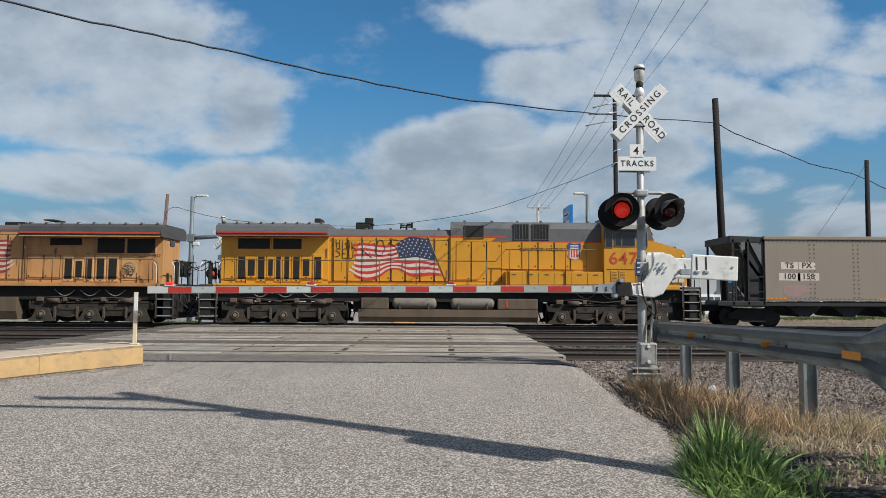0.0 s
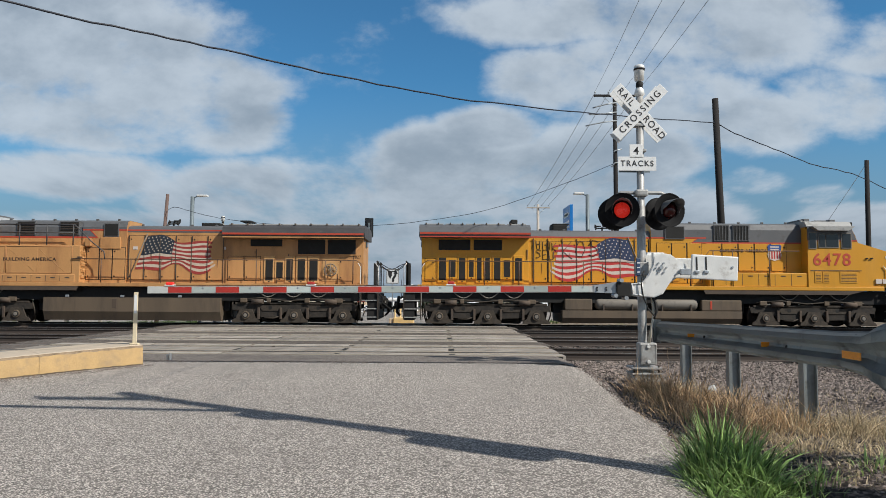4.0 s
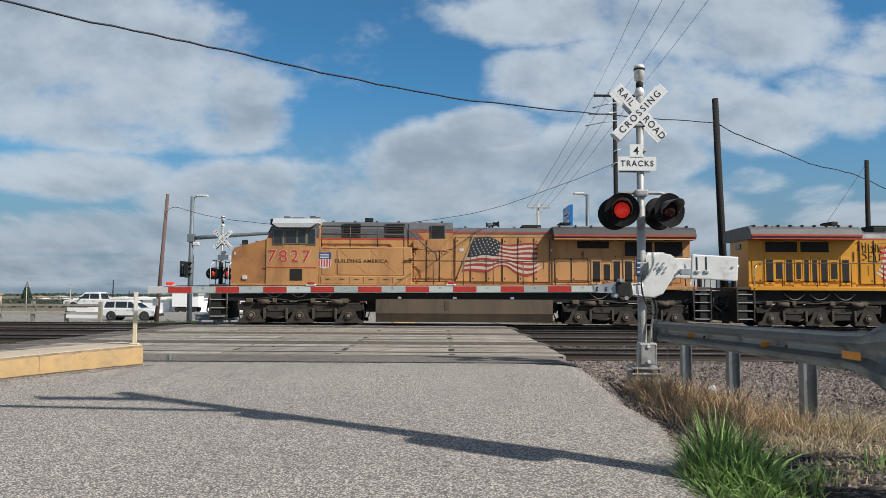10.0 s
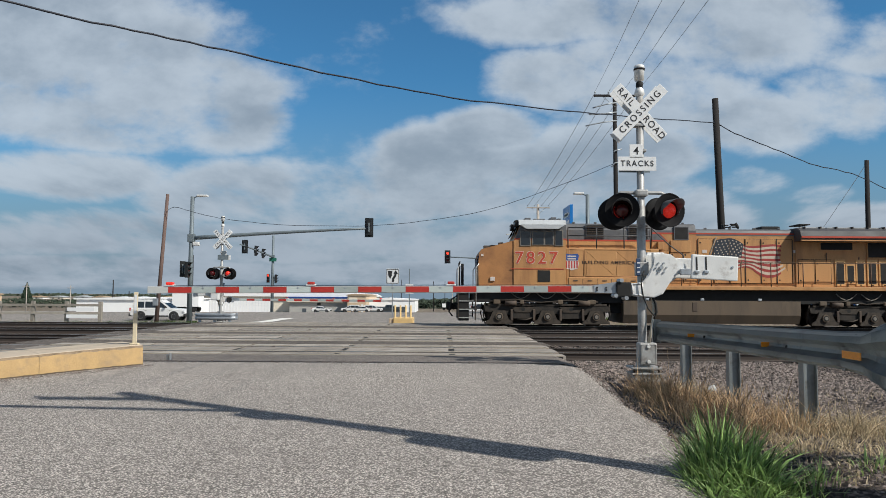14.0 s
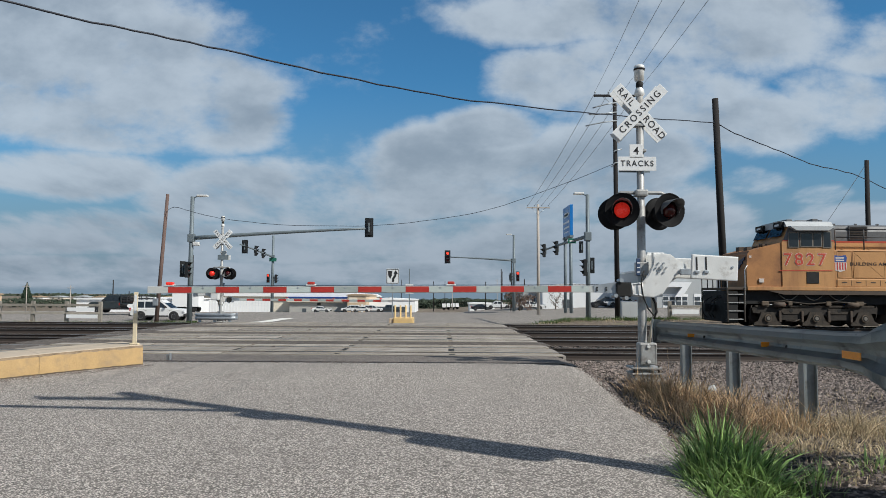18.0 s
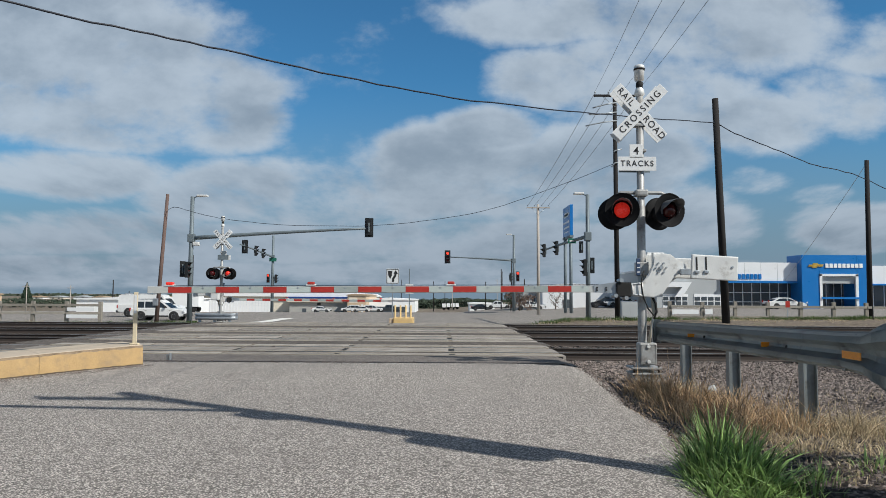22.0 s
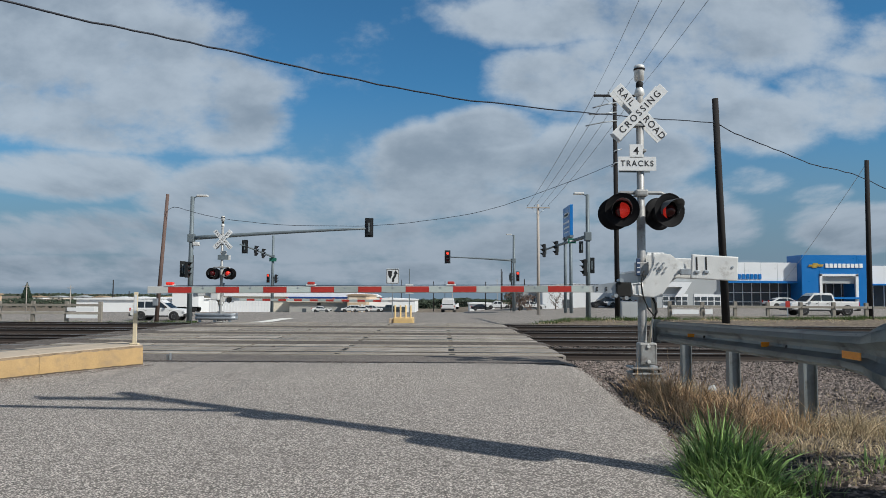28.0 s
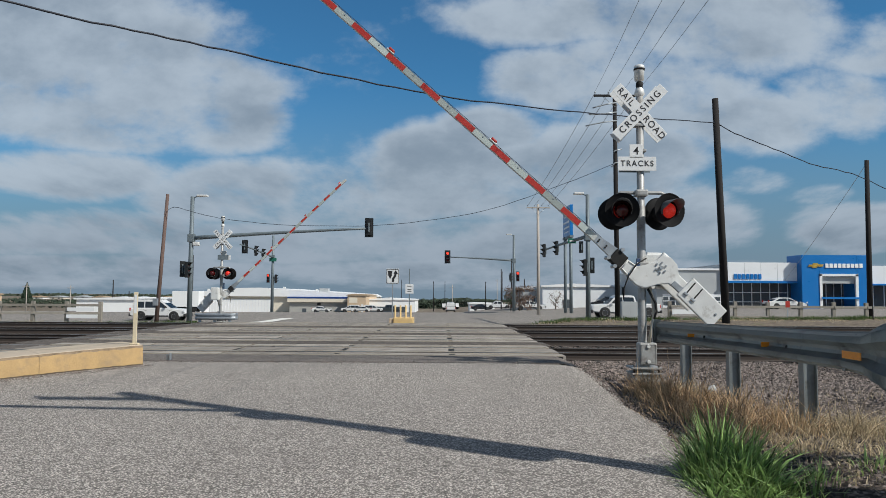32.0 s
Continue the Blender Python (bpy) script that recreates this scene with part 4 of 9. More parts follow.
    part("hub_cap", bm, "galvanised", cast)
    for x0, z0, x1, z1 in ((-0.5, -0.29, -0.33, -0.27), (-0.5, -0.46, -0.33, -0.48), (-0.5, -0.29, -0.5, -0.46), (-0.33, -0.27, -0.33, -0.48)):
        bm = bmesh.new()
        cyl(bm, (x0, -0.052, z0), (x1, -0.052, z1), 0.012, seg=6)
        part("cast_rib", bm, "cast_white", cast)
    bm = bmesh.new()
    tube(bm, [(-0.3, -0.075, -0.05), (-0.36, -0.09, -0.25), (-0.33, -0.1, -0.5), (-0.25, -0.09, -0.7), (-0.12, -0.05, -0.85)], 0.012, 6)
    part("arm_cable", bm, "rubber", cast, "thin black cable looped over the casting")
    quick("boss", "cast_white", cast, lambda bm: box(bm, -0.12, 0.1, 0.03, 0.12, 0.02, 0.27, bevel=0.03))
    quick("back_leg", "cast_white", cast, lambda bm: prism(bm, [(-0.1, -0.1), (0.3, 0.05), (0.45, 0.03), (0.42, -0.14), (0.2, -0.3), (0.05, -0.42), (-0.12, -0.4)], 0.28, 0.33, "y"))
    # counterweights
    for (x0, x1, z0, z1, y0, y1, tilt) in ((0.5, 1.3, -0.16, 0.26, -0.13, -0.06, -3.5), (0.22, 0.92, -0.16, 0.2, 0.22, 0.28, -2.5)):
        bm = bmesh.new()
        box(bm, x0, x1, y0, y1, z0, z1, bevel=0.02)
        bmesh.ops.transform(bm, matrix=pose(0, 0, 0, 0, -tilt, 0), verts=bm.verts)
        part("counterweight", bm, "cast_white", cast, "flat pale counterweight plate")
    for x in (0.58, 0.74):
        quick("slot", "under_black", cast, lambda bm: box(bm, x, x + 0.022, -0.138, -0.128, -0.06, 0.18))
        quick("slot_bolt", "galvanised", cast, lambda bm: box(bm, x - 0.03, x + 0.05, -0.155, -0.128, -0.1, -0.05, bevel=0.01))
    bm = bmesh.new()
    cyl(bm, (1.2, -0.13, 0.0), (1.2, -0.145, 0.0), 0.02, seg=8)
    part("stud", bm, "galvanised", cast)
    quick("arm_link", "galvanised", cast, lambda bm: box(bm, 0.32, 0.62, -0.12, -0.055, -0.13, -0.02, bevel=0.01))
    quick("arm_clamp", "under_black", cast, lambda bm: box(bm, -0.78, -0.53, -0.1, 0.1, -0.5, -0.25, bevel=0.02), "black breakaway clamp")
    for (x, z) in ((-0.7, -0.22), (-0.8, -0.48), (-0.62, -0.52)):
        bm = bmesh.new()
        cyl(bm, (x, -0.13, z), (x, 0.1, z), 0.035, seg=10)
        part("clamp_bolt", bm, "galvanised", cast)
    # the arm: tube with bands of red and white sheeting
    za, zb = -0.423, -0.302
    tip, root = -8.866, -0.75

    def arm_seg(name, m, x0, x1, parent, grow=0.0):
        bm = bmesh.new()
        box(bm, x0, x1, -0.035 - grow, 0.035 + grow, za - grow, zb + grow, bevel=0.008)
        return part(name, bm, m, parent)
    arm = arm_seg("gate_arm", "arm_white", tip, root - 0.35, cast)
    quick("arm_adapter", "galvanised", cast, lambda bm: prism(bm, [(root - 0.42, za), (root - 0.42, zb), (root, zb + 0.06), (root, za - 0.02)], -0.045, 0.045, "y"))
    for x in (root - 0.36, root - 0.2):
        for z in (za + 0.04, zb - 0.04):
            bm = bmesh.new()
            cyl(bm, (x, -0.045, z), (x, -0.06, z), 0.016, seg=6)
            part("bolt", bm, "under_black", cast)
    for k in range(9):
        x0 = tip + 0.362 + 0.819 * k
        for y0, y1 in ((-0.039, -0.035), (0.035, 0.039)):
            boxpart("red_band", "arm_red", arm, x0, x0 + 0.402, y0, y1, za + 0.011, zb - 0.011, label="red reflective band")
            boxpart("pale_band", "arm_sheet", arm, x0 + 0.404, x0 + 0.817 if k < 8 else x0 + 0.7, y0 + 0.001, y1 - 0.001, za + 0.011, zb - 0.011, label="dull silver reflective band")
        bm = bmesh.new()
        cyl(bm, (x0 + 0.6, -0.04, zb - 0.03), (x0 + 0.6, -0.046, zb - 0.03), 0.014, seg=8)
        part("rivet", bm, "galvanised", arm)
    for x, m in ((tip + 0.38, "lens_lit"), (tip + 2.82, "arm_red"), (tip + 5.24, "arm_red")):
        lamp = boxpart("arm_lamp", "cast_white", cast, x - 0.085, x + 0.085, -0.05, 0.05, zb + 0.004, zb + 0.032, bevel=0.012)
        boxpart("lamp_lens", m, lamp, x - 0.06, x + 0.06, -0.054, 0.054, zb + 0.02, zb + 0.075, bevel=0.02, label="small red lamp")
    bm = bmesh.new()
    tube(bm, [(tip + 0.38 + 0.82 * k / 2, -0.038, zb + 0.012) for k in range(20)], 0.006, 4)
    part("arm_wire", bm, "wire", cast)
    GATES.append(cast)
    return sig


build_signal((3.5, 12.44, 0.0), 0.0, 0, "silver railroad crossing signal with crossbuck, flashing lamps and gate")
build_signal((-11.43, 36.5, -0.12), 0.36, 180, "weathered railroad crossing signal beyond the tracks with its gate")


def far_guard():
    g = thing("guardrail", (-11.4, 37.2, -0.2), "short curved steel guardrail protecting the far signal", "guardrail")
    bm = bmesh.new()
    prof = wbeam_profile(0.28)
    rows = []
    for k in range(13):
        a = math.pi * (-0.1 + 1.2 * k / 12)
        c = Vector((math.cos(a) * -1.05, -1.3 - 0.5 * max(0, math.sin(a)) ** 0.4, 0))
        nrm = Vector((0, -1, 0))
        rows.append([bm.verts.new(c + nrm * (-o) + Vector((0, 0, z * 1.05))) for o, z in prof])
    for a, b in zip(rows, rows[1:]):
        for j in range(len(prof) - 1):
            bm.faces.new((a[j], a[j + 1], b[j + 1], b[j]))
    part("beam", bm, "galvanised", g)
    for x in (-0.75, 0.0, 0.75):
        boxpart("post", "galvanised", g, x - 0.06, x + 0.06, -1.75, -1.65, -0.3, 0.55)


far_guard()
# ---- the train ----

DECK = 1.80
LOCO_L = 22.3


def flag_parts(body, x0, x1, z_top, z_bot, y, flip, tone=""):
    """A waving flag decal: wavy stripes, a canton, small stars and a pole, on the plane y."""
    L, H = x1 - x0, z_top - z_bot
    upper = (0.04, 0.02, 0.0, 0.06, 0.17, 0.19, 0.17, 0.15, 0.14, 0.16)
    lower = (0.88, 0.87, 0.90, 0.89, 0.75, 0.76, 0.93, 1.0, 0.95, 0.80)

    def hem(row, s):
        q = min(max(s, 0), 1) * (len(row) - 1)
        i = min(int(q), len(row) - 2)
        a, b, c, d = row[max(i - 1, 0)], row[i], row[i + 1], row[min(i + 2, len(row) - 1)]
        t = q - i
        return 0.5 * (2 * b + (c - a) * t + (2 * a - 5 * b + 4 * c - d) * t * t + (3 * b - a - 3 * c + d) * t ** 3)

    def spot(s, t):
        ripple = 0.035 * math.sin(math.pi * t) * math.sin(2 * math.pi * (2.1 * s + 0.3 * t))
        x = x0 + L * ((0.146 + 0.794 * s) * (1 - t) + s * t)
        if flip:
            x = x0 + x1 - x
        return x, z_top - H * (hem(upper, s) * (1 - t) + hem(lower, s) * t + ripple)

    def patch(bm, s0, s1, t0, t1, n, yy):
        lo = [bm.verts.new((*spot(s0 + (s1 - s0) * i / n, t0),)[:1] + (yy,) + (spot(s0 + (s1 - s0) * i / n, t0)[1],)) for i in range(n + 1)]
        hi = [bm.verts.new((spot(s0 + (s1 - s0) * i / n, t1)[0], yy, spot(s0 + (s1 - s0) * i / n, t1)[1])) for i in range(n + 1)]
        fs = [bm.faces.new((lo[i], lo[i + 1], hi[i + 1], hi[i])) for i in range(n)]
        bmesh.ops.recalc_face_normals(bm, faces=fs)
        for f in fs:
            if f.normal.y > 0:
                f.normal_flip()

    for k in range(13):
        bm = bmesh.new()
        s0 = 0.40 if k < 7 else 0.0
        end = 1.0 - 0.07 * abs(math.sin(k * 1.7))
        patch(bm, s0, end, k / 13, (k + 1) / 13, 22, y)
        part("flag_stripe", bm, "flag_red" + tone if k % 2 == 0 else "flag_white" + tone, body, "red stripe of a painted flag" if k % 2 == 0 else "white stripe of a painted flag")
    bm = bmesh.new()
    patch(bm, 0, 0.42, -0.01, 7 / 13, 12, y - 0.003)
    part("flag_canton", bm, "flag_blue" + tone, body, "dark blue canton of a painted flag")
    bm = bmesh.new()
    for r in range(6):
        for c in range(7):
            s, t = 0.03 + 0.057 * (c + 0.5 * (r % 2)), 0.05 + 0.083 * r
            cx, cz = spot(s, t)
            vs = [bm.verts.new((cx + (0.042 if k % 2 == 0 else 0.019) * math.sin(k * math.pi / 5), y - 0.006, cz + (0.042 if k % 2 == 0 else 0.019) * math.cos(k * math.pi / 5))) for k in range(10)]
            f = bm.faces.new(vs)
            f.normal_update()
            if f.normal.y > 0:
                f.normal_flip()
    part("flag_stars", bm, "flag_white" + tone, body, "white stars of a painted flag")
    bm = bmesh.new()
    top, foot = (spot(0, 0)[0], spot(0, 0)[1] + 0.12), (spot(0, 1)[0] + (0.3 if flip else -0.3), z_bot - 0.28)
    cyl(bm, (top[0], y, top[1]), (foot[0], y, foot[1]), 0.024, seg=6)
    part("flag_pole", bm, "tank_grey", body, "painted flag pole")


def build_loco(nose_left, paint, number, spec):
    lo = thing("locomotive", (0, TRACKS[3], 0.056), spec["label"], "locomotive", "units of the train")

    def X(u):
        return u if nose_left else LOCO_L - u

    def bx(name, material, u0, u1, y0, y1, z0, z1, bevel=0.0, label="", parent=None):
        return boxpart(name, material, lo if parent is None else parent, X(u0), X(u1), y0, y1, z0, z1, bevel=bevel, label=label)

    def side(name, material, pts, y0, y1, label="", parent=None):
        bm = bmesh.new()
        prism(bm, [(X(u), z) for u, z in pts], y0, y1, "y")
        return part(name, bm, material, lo if parent is None else parent, label)

    # underframe, deck and pilots
    frame_part = bx("underframe", "under_black", 0.75, 21.55, -1.25, 1.25, 1.05, 1.62)
    bx("deck", paint, 1.05, 21.3, -1.53, 1.53, 1.64, DECK, 0.015, "walkway deck edge")
    side("skirt", "loco_sill", [(1.9, 1.63), (2.6, 1.46), (8.8, 1.46), (8.9, 1.63)], -1.52, -1.49, "grimy lower side sill")
    for u in (-0.12, 22.18):
        s = 1 if u < 5 else -1
        bx("pilot", "under_black", u + 0.3 * s, u + 0.75 * s, -1.45, 1.45, 0.25, 1.62, 0.03)
        bx("end_platform", "loco_sill", u + 0.28 * s, u + 1.0 * s, -1.5, 1.5, 1.66, 1.76, 0.02, "end platform")
        bm = bmesh.new()
        xx = X(u)
        sg = (1 if X(1) > X(0) else -1) * s
        box(bm, xx - 0.1 * sg, xx + 0.5 * sg, -0.16, 0.16, 0.72, 1.0, bevel=0.05)
        box(bm, xx - 0.22 * sg, xx + 0.0 * sg, -0.22, 0.1, 0.68, 1.05, bevel=0.06)
        part("coupler", bm, "under_black", lo)
        for yy in (-1.5, 1.5):
            # steps and their stringers
            for k in range(4):
                bx("step", "loco_roof", u + 0.3 * s, u + 0.98 * s, min(yy, yy * 0.75), max(yy, yy * 0.75), 0.36 + 0.36 * k, 0.40 + 0.36 * k)
            for off in (0.26, 1.0):
                bx("step_stringer", "truck_grime", u + off * s, u + (off + 0.05) * s, yy - 0.03, yy + 0.03, 0.28, 1.75)
            bm = bmesh.new()
            for off in (0.28, 1.05):
                tube(bm, [(X(u + off * s), yy, 0.9), (X(u + off * s), yy, 2.55), (X(u + (off + 0.12) * s), yy, 2.72)], 0.02, 6)
            part("grab_rail", bm, "cast_white" if yy < 0 else "handrail_rust", lo, "light grab rails beside the steps")
        for yy in (-0.75, -0.35, 0.4):
            bm = bmesh.new()
            tube(bm, [(xx + 0.3 * sg, yy, 1.35), (xx + 0.0 * sg, yy, 1.15), (xx - 0.1 * sg, yy * 0.9, 0.6), (xx + 0.05 * sg, yy * 0.8, 0.42)], 0.03, 6)
            part("air_hose", bm, "rubber", lo, "black rubber air hose")
        bm = bmesh.new()
        for a, b in (((-1.0, 1.76), (-1.0, 2.85)), ((-0.35, 1.76), (-0.35, 2.85)), ((0.35, 1.76), (0.35, 2.85)), ((1.0, 1.76), (1.0, 2.85))):
            tube(bm, [(xx + 0.36 * sg, a[0], a[1]), (xx + 0.36 * sg, b[0], b[1])], 0.022, 6)
        tube(bm, [(xx + 0.36 * sg, -1.45, 2.8), (xx + 0.36 * sg, -0.3, 2.8)], 0.02, 6)
        tube(bm, [(xx + 0.36 * sg, 0.3, 2.8), (xx + 0.36 * sg, 1.45, 2.8)], 0.02, 6)
        part("end_railing", bm, "under_black", lo)
        bx("cable_post", "under_black", u + 0.42 * s, u + 0.54 * s, -0.85, -0.55, 1.78, 2.75, 0.03, "dark cable post on the end platform")
    # nose and cab
    c0, c1 = spec["cab"]
    side("nose", spec["nose_tone"], [(spec["nose"], DECK), (spec["nose"] - 0.02, 2.6), (spec["nose"] + 0.02, 3.2), (spec["nose"] + 0.12, 3.36), (c0 + 0.02, 3.74), (c0 + 0.02, DECK)], -1.46, 1.46)
    for du, dy, w, h in ((0.25, -0.9, 0.25, 0.16), (0.55, -0.5, 0.35, 0.12), (0.9, -1.0, 0.2, 0.1), (0.4, 0.3, 0.4, 0.2)):
        zz = 3.36 + (du - 0.12) * 0.3
        bx("nose_fitting", "loco_sill", spec["nose"] + du, spec["nose"] + du + w, dy, dy + 0.35, zz, zz + h, 0.02, "bell and lamp fittings on the nose")
    bm = bmesh.new()
    prism(bm, [(X(c0 + 0.02), DECK), (X(c0 + 0.02), 3.74), (X(c0 + 0.32), 4.44), (X(c0 + 0.36), 4.56), (X(c1), 4.56), (X(c1), DECK)], -1.5, 1.5, "y")
    es = [e for e in bm.edges if abs(e.verts[0].co.z - 4.56) < 0.01 and abs(e.verts[1].co.z - 4.56) < 0.01 and abs(e.verts[0].co.y) > 1.4 and e.verts[0].co.y * e.verts[1].co.y > 0]
    bmesh.ops.bevel(bm, geom=es, offset=0.22, segments=4, affect="EDGES")
    part("cab", bm, paint, lo)
    # winged badge across the nose, number boards over the windshield
    for sy in (-1, 1):
        for k in range(3):
            zc, tip = 2.82 - 0.16 * k, 1.28 - 0.22 * k
            bm = bmesh.new()
            prism(bm, [(sy * 0.2, zc - 0.09), (sy * 0.2, zc), (sy * tip, zc + 0.26), (sy * tip, zc + 0.15)], X(spec["nose"] - 0.05), X(spec["nose"] + 0.02), "x")
            part("wing_feather", bm, "flag_blue", lo, "blue painted wing feather on the nose")
        board = boxpart("number_board", "under_black", lo, X(c0 + 0.1), X(c0 + 0.5), min(sy * 0.55, sy * 1.25), max(sy * 0.55, sy * 1.25), 4.4, 4.66, bevel=0.02, label="dark number board")
        boxpart("number_bar", "sign_white", board, X(c0 + 0.094), X(c0 + 0.12), min(sy * 0.7, sy * 1.1), max(sy * 0.7, sy * 1.1), 4.48, 4.57)
    # grey upper band of the cab, roof and its clutter
    side("cab_upper", "loco_grey", [(c0 + 0.08, 3.84), (c0 + 0.33, 4.45), (c1 + 0.005, 4.45), (c1 + 0.005, 3.84)], -1.507, -1.497, "grey upper cab side")
    bx("cab_stripe", "stripe_red", c0 + 0.06, c1, -1.51, -1.5, 3.79, 3.838)
    bm = bmesh.new()
    prism(bm, [(-1.5, 4.42), (-1.3, 4.66), (-0.9, 4.72), (0.9, 4.72), (1.3, 4.66), (1.5, 4.42)], X(c0 + 0.25), X(c1 + 0.02), "x")
    roof = part("cab_roof", bm, spec["cab_tone"], lo, "weathered cab roof")
    for (ua, ub, h) in ((0.6, 0.85, 0.1), (1.0, 1.5, 0.06), (1.75, 2.0, 0.13), (2.05, 2.2, 0.08)):
        bx("roof_box", "loco_grey", c0 + ua, c0 + ub, -0.8, 0.5, 4.70, 4.72 + h, 0.02, "antenna and vent boxes", roof)
    bm = bmesh.new()
    prism(bm, [(X(c0 + 0.3), 4.42), (X(c0 + 0.3), 4.40), (X(c0 + 0.55), 4.24), (X(c1 - 0.35), 4.24), (X(c1 - 0.1), 4.40), (X(c1 - 0.1), 4.42)], -1.78, -1.52, "y")
    part("sun_visor", bm, spec["cab_tone"], lo, "sun visor over the cab windows")
    # side windows
    for (ua, ub, za, zb) in spec["cab_windows"]:
        bx("window_frame", "tank_grey", c0 + ua - 0.045, c0 + ub + 0.045, -1.535, -1.505, za - 0.045, zb + 0.045, 0.008, "worn aluminium window frame")
        bx("window_pane", "dark_glass", c0 + ua, c0 + ub, -1.545, -1.53, za, zb)
    # windshield on the sloping front
    bm = bmesh.new()
    a, b = Vector((c0 + 0.05, 0, 4.02)), Vector((c0 + 0.25, 0, 4.42))
    for y0, y1 in ((-1.35, -0.1), (0.1, 1.35)):
        vs = [(X(a.x - 0.02), y0, a.z), (X(a.x - 0.02), y1, a.z), (X(b.x - 0.02), y1, b.z), (X(b.x - 0.02), y0, b.z)]
        bm.faces.new([bm.verts.new(v) for v in vs])
    bmesh.ops.solidify(bm, geom=bm.faces[:], thickness=0.01)
    part("windshield", bm, "dark_glass", lo)
    # road number, trim line, access panels
    def text(name, s, size, mat_name, u, z, y, label="", spacing=1.0, width=1.0):
        return lettering(name, s, size, mat_name, lo, Matrix.Translation((X(u), y, z)) @ pose(0, 0, 0, 90, 0, 0), 0.004, label, spacing, width, 0.012 * size)
    if nose_left:
        lettering("number_outline", number, 0.74, "flag_white", lo, Matrix.Translation((X(c0 + spec["num_u"]), -1.506, 2.97)) @ pose(0, 0, 0, 90, 0, 0), 0.002, "pale outline of the road number", 1.28, 1.05, 0.022)
    text("road_number", number, 0.74, "stripe_red", c0 + spec["num_u"], 2.97, -1.508, "large red road number", 1.28 if nose_left else 1.1, 1.05)
    bx("trim_line", "stripe_red" if nose_left else "loco_sill", c0 - 0.1, c1 - 0.1, -1.512, -1.49, 2.49, 2.525)
    for (ua, ub, za, zb, mt) in spec["cab_panels"]:
        ap = bx("access_panel", mt, ua, ub, -1.52, -1.47, za, zb, 0.008)
        if mt == "loco_yellow":
            # pressed louvres
            for k in range(6):
                zz = za + 0.06 + (zb - za - 0.1) * k / 6
                bx("louvre_slat", "loco_sill", ua + 0.04, ub - 0.04, -1.526, -1.518, zz, zz + 0.018, 0.0, "", ap)
    bx("classification_light", "flag_white", spec["nose"] + 0.1, spec["nose"] + 0.2, -1.475, -1.455, 3.05, 3.15, 0.01)
    # machinery hood
    h0, h1, r0, r1 = spec["hood"]
    for (ua, ub, half, top, name, zl) in spec["hoods"]:
        bm = bmesh.new()
        prism(bm, [(-half, DECK), (-half, top - 0.32), (-half + 0.1, top - 0.08), (-half + 0.3, top), (half - 0.3, top), (half - 0.1, top - 0.08), (half, top - 0.32), (half, DECK)], X(ua), X(ub), "x")
        hood = part(name, bm, paint, lo)
        # grey upper part follows the same outline, a little proud
        bm = bmesh.new()
        g = half + 0.006
        prism(bm, [(-g, zl), (-g, top - 0.31), (-g + 0.1, top - 0.07), (-g + 0.3, top + 0.008), (g - 0.3, top + 0.008), (g - 0.1, top - 0.07), (g, top - 0.31), (g, zl)], X(ua + 0.002), X(ub - 0.002), "x")
        part("grey_top", bm, "loco_grey", lo, "grey painted hood top")
        bx("red_stripe", "stripe_red", ua, ub, -g - 0.003, -g + 0.01, zl - 0.06, zl + 0.004)
        if name == "hood_front":
            # the line steps up behind, on a slant
            zn = spec["hoods"][1][5]
            side("grey_slant", "loco_grey", [(ub - 0.002, zl), (ub + 0.62, zl), (ub + 0.28, zn + 0.01), (ub - 0.002, zn + 0.01)], -spec["hoods"][1][2] - 0.008, -spec["hoods"][1][2] - 0.001)
            side("red_slant", "stripe_red", [(ub, zl - 0.06), (ub + 0.7, zl - 0.06), (ub + 0.33, zn), (ub + 0.26, zn), (ub + 0.6, zl), (ub, zl)], -spec["hoods"][1][2] - 0.012, -spec["hoods"][1][2] - 0.006)
    for (ua, ub, half, z0, z1, mt) in spec["lower_boxes"]:
        ec = bx("equipment_case", mt, ua, ub, -half, half, z0, z1, 0.03)
        if z1 < 2.5:
            n = int((ub - ua) / 0.62)
            for k in range(n):
                u = ua + (ub - ua) * (k + 0.5) / n
                bx("case_latch", "loco_sill", u - 0.1, u + 0.1, -half - 0.012, -half + 0.01, z1 - 0.16, z1 - 0.12, 0.0, "", ec)
                if k:
                    bx("case_joint", "loco_sill", ua + (ub - ua) * k / n - 0.008, ua + (ub - ua) * k / n + 0.008, -half - 0.006, -half + 0.01, z0 + 0.05, z1 - 0.05, 0.0, "", ec)
    # doors, latches, grilles along the hood
    for (ua, ub, y, z0, z1) in spec["doors"]:
        bx("door_gap", "under_black", ua - 0.012, ub + 0.012, y - 0.006, y + 0.01, z0 - 0.02, z1 + 0.02)
        d = bx("hood_door", paint, ua + 0.012, ub - 0.012, y - 0.022, y + 0.01, z0, z1, 0.008)
        for zz in (z0 + 0.14, z1 - 0.16):
            bx("latch", "under_black", ua + 0.07, ua + 0.12, y - 0.032, y - 0.018, zz - 0.03, zz + 0.03, 0.0, "dark latch", d)
    for (ua, ub, y, z0, z1) in spec["grilles"]:
        fr = bx("grille_frame", spec["door_tone"], ua - 0.066, ub + 0.066, y - 0.04, y + 0.01, z0 - 0.1, z1 + 0.12, 0.01)
        bx("door_latch", "under_black", (ua + ub) / 2 - 0.03, (ua + ub) / 2 + 0.03, y - 0.05, y - 0.038, z0 - 0.07, z0 - 0.03, 0.0, "", fr)
        bx("grille_mesh", "under_black", ua, ub, y - 0.046, y - 0.03, z0, z1, 0.0, "dark air intake mesh", fr)
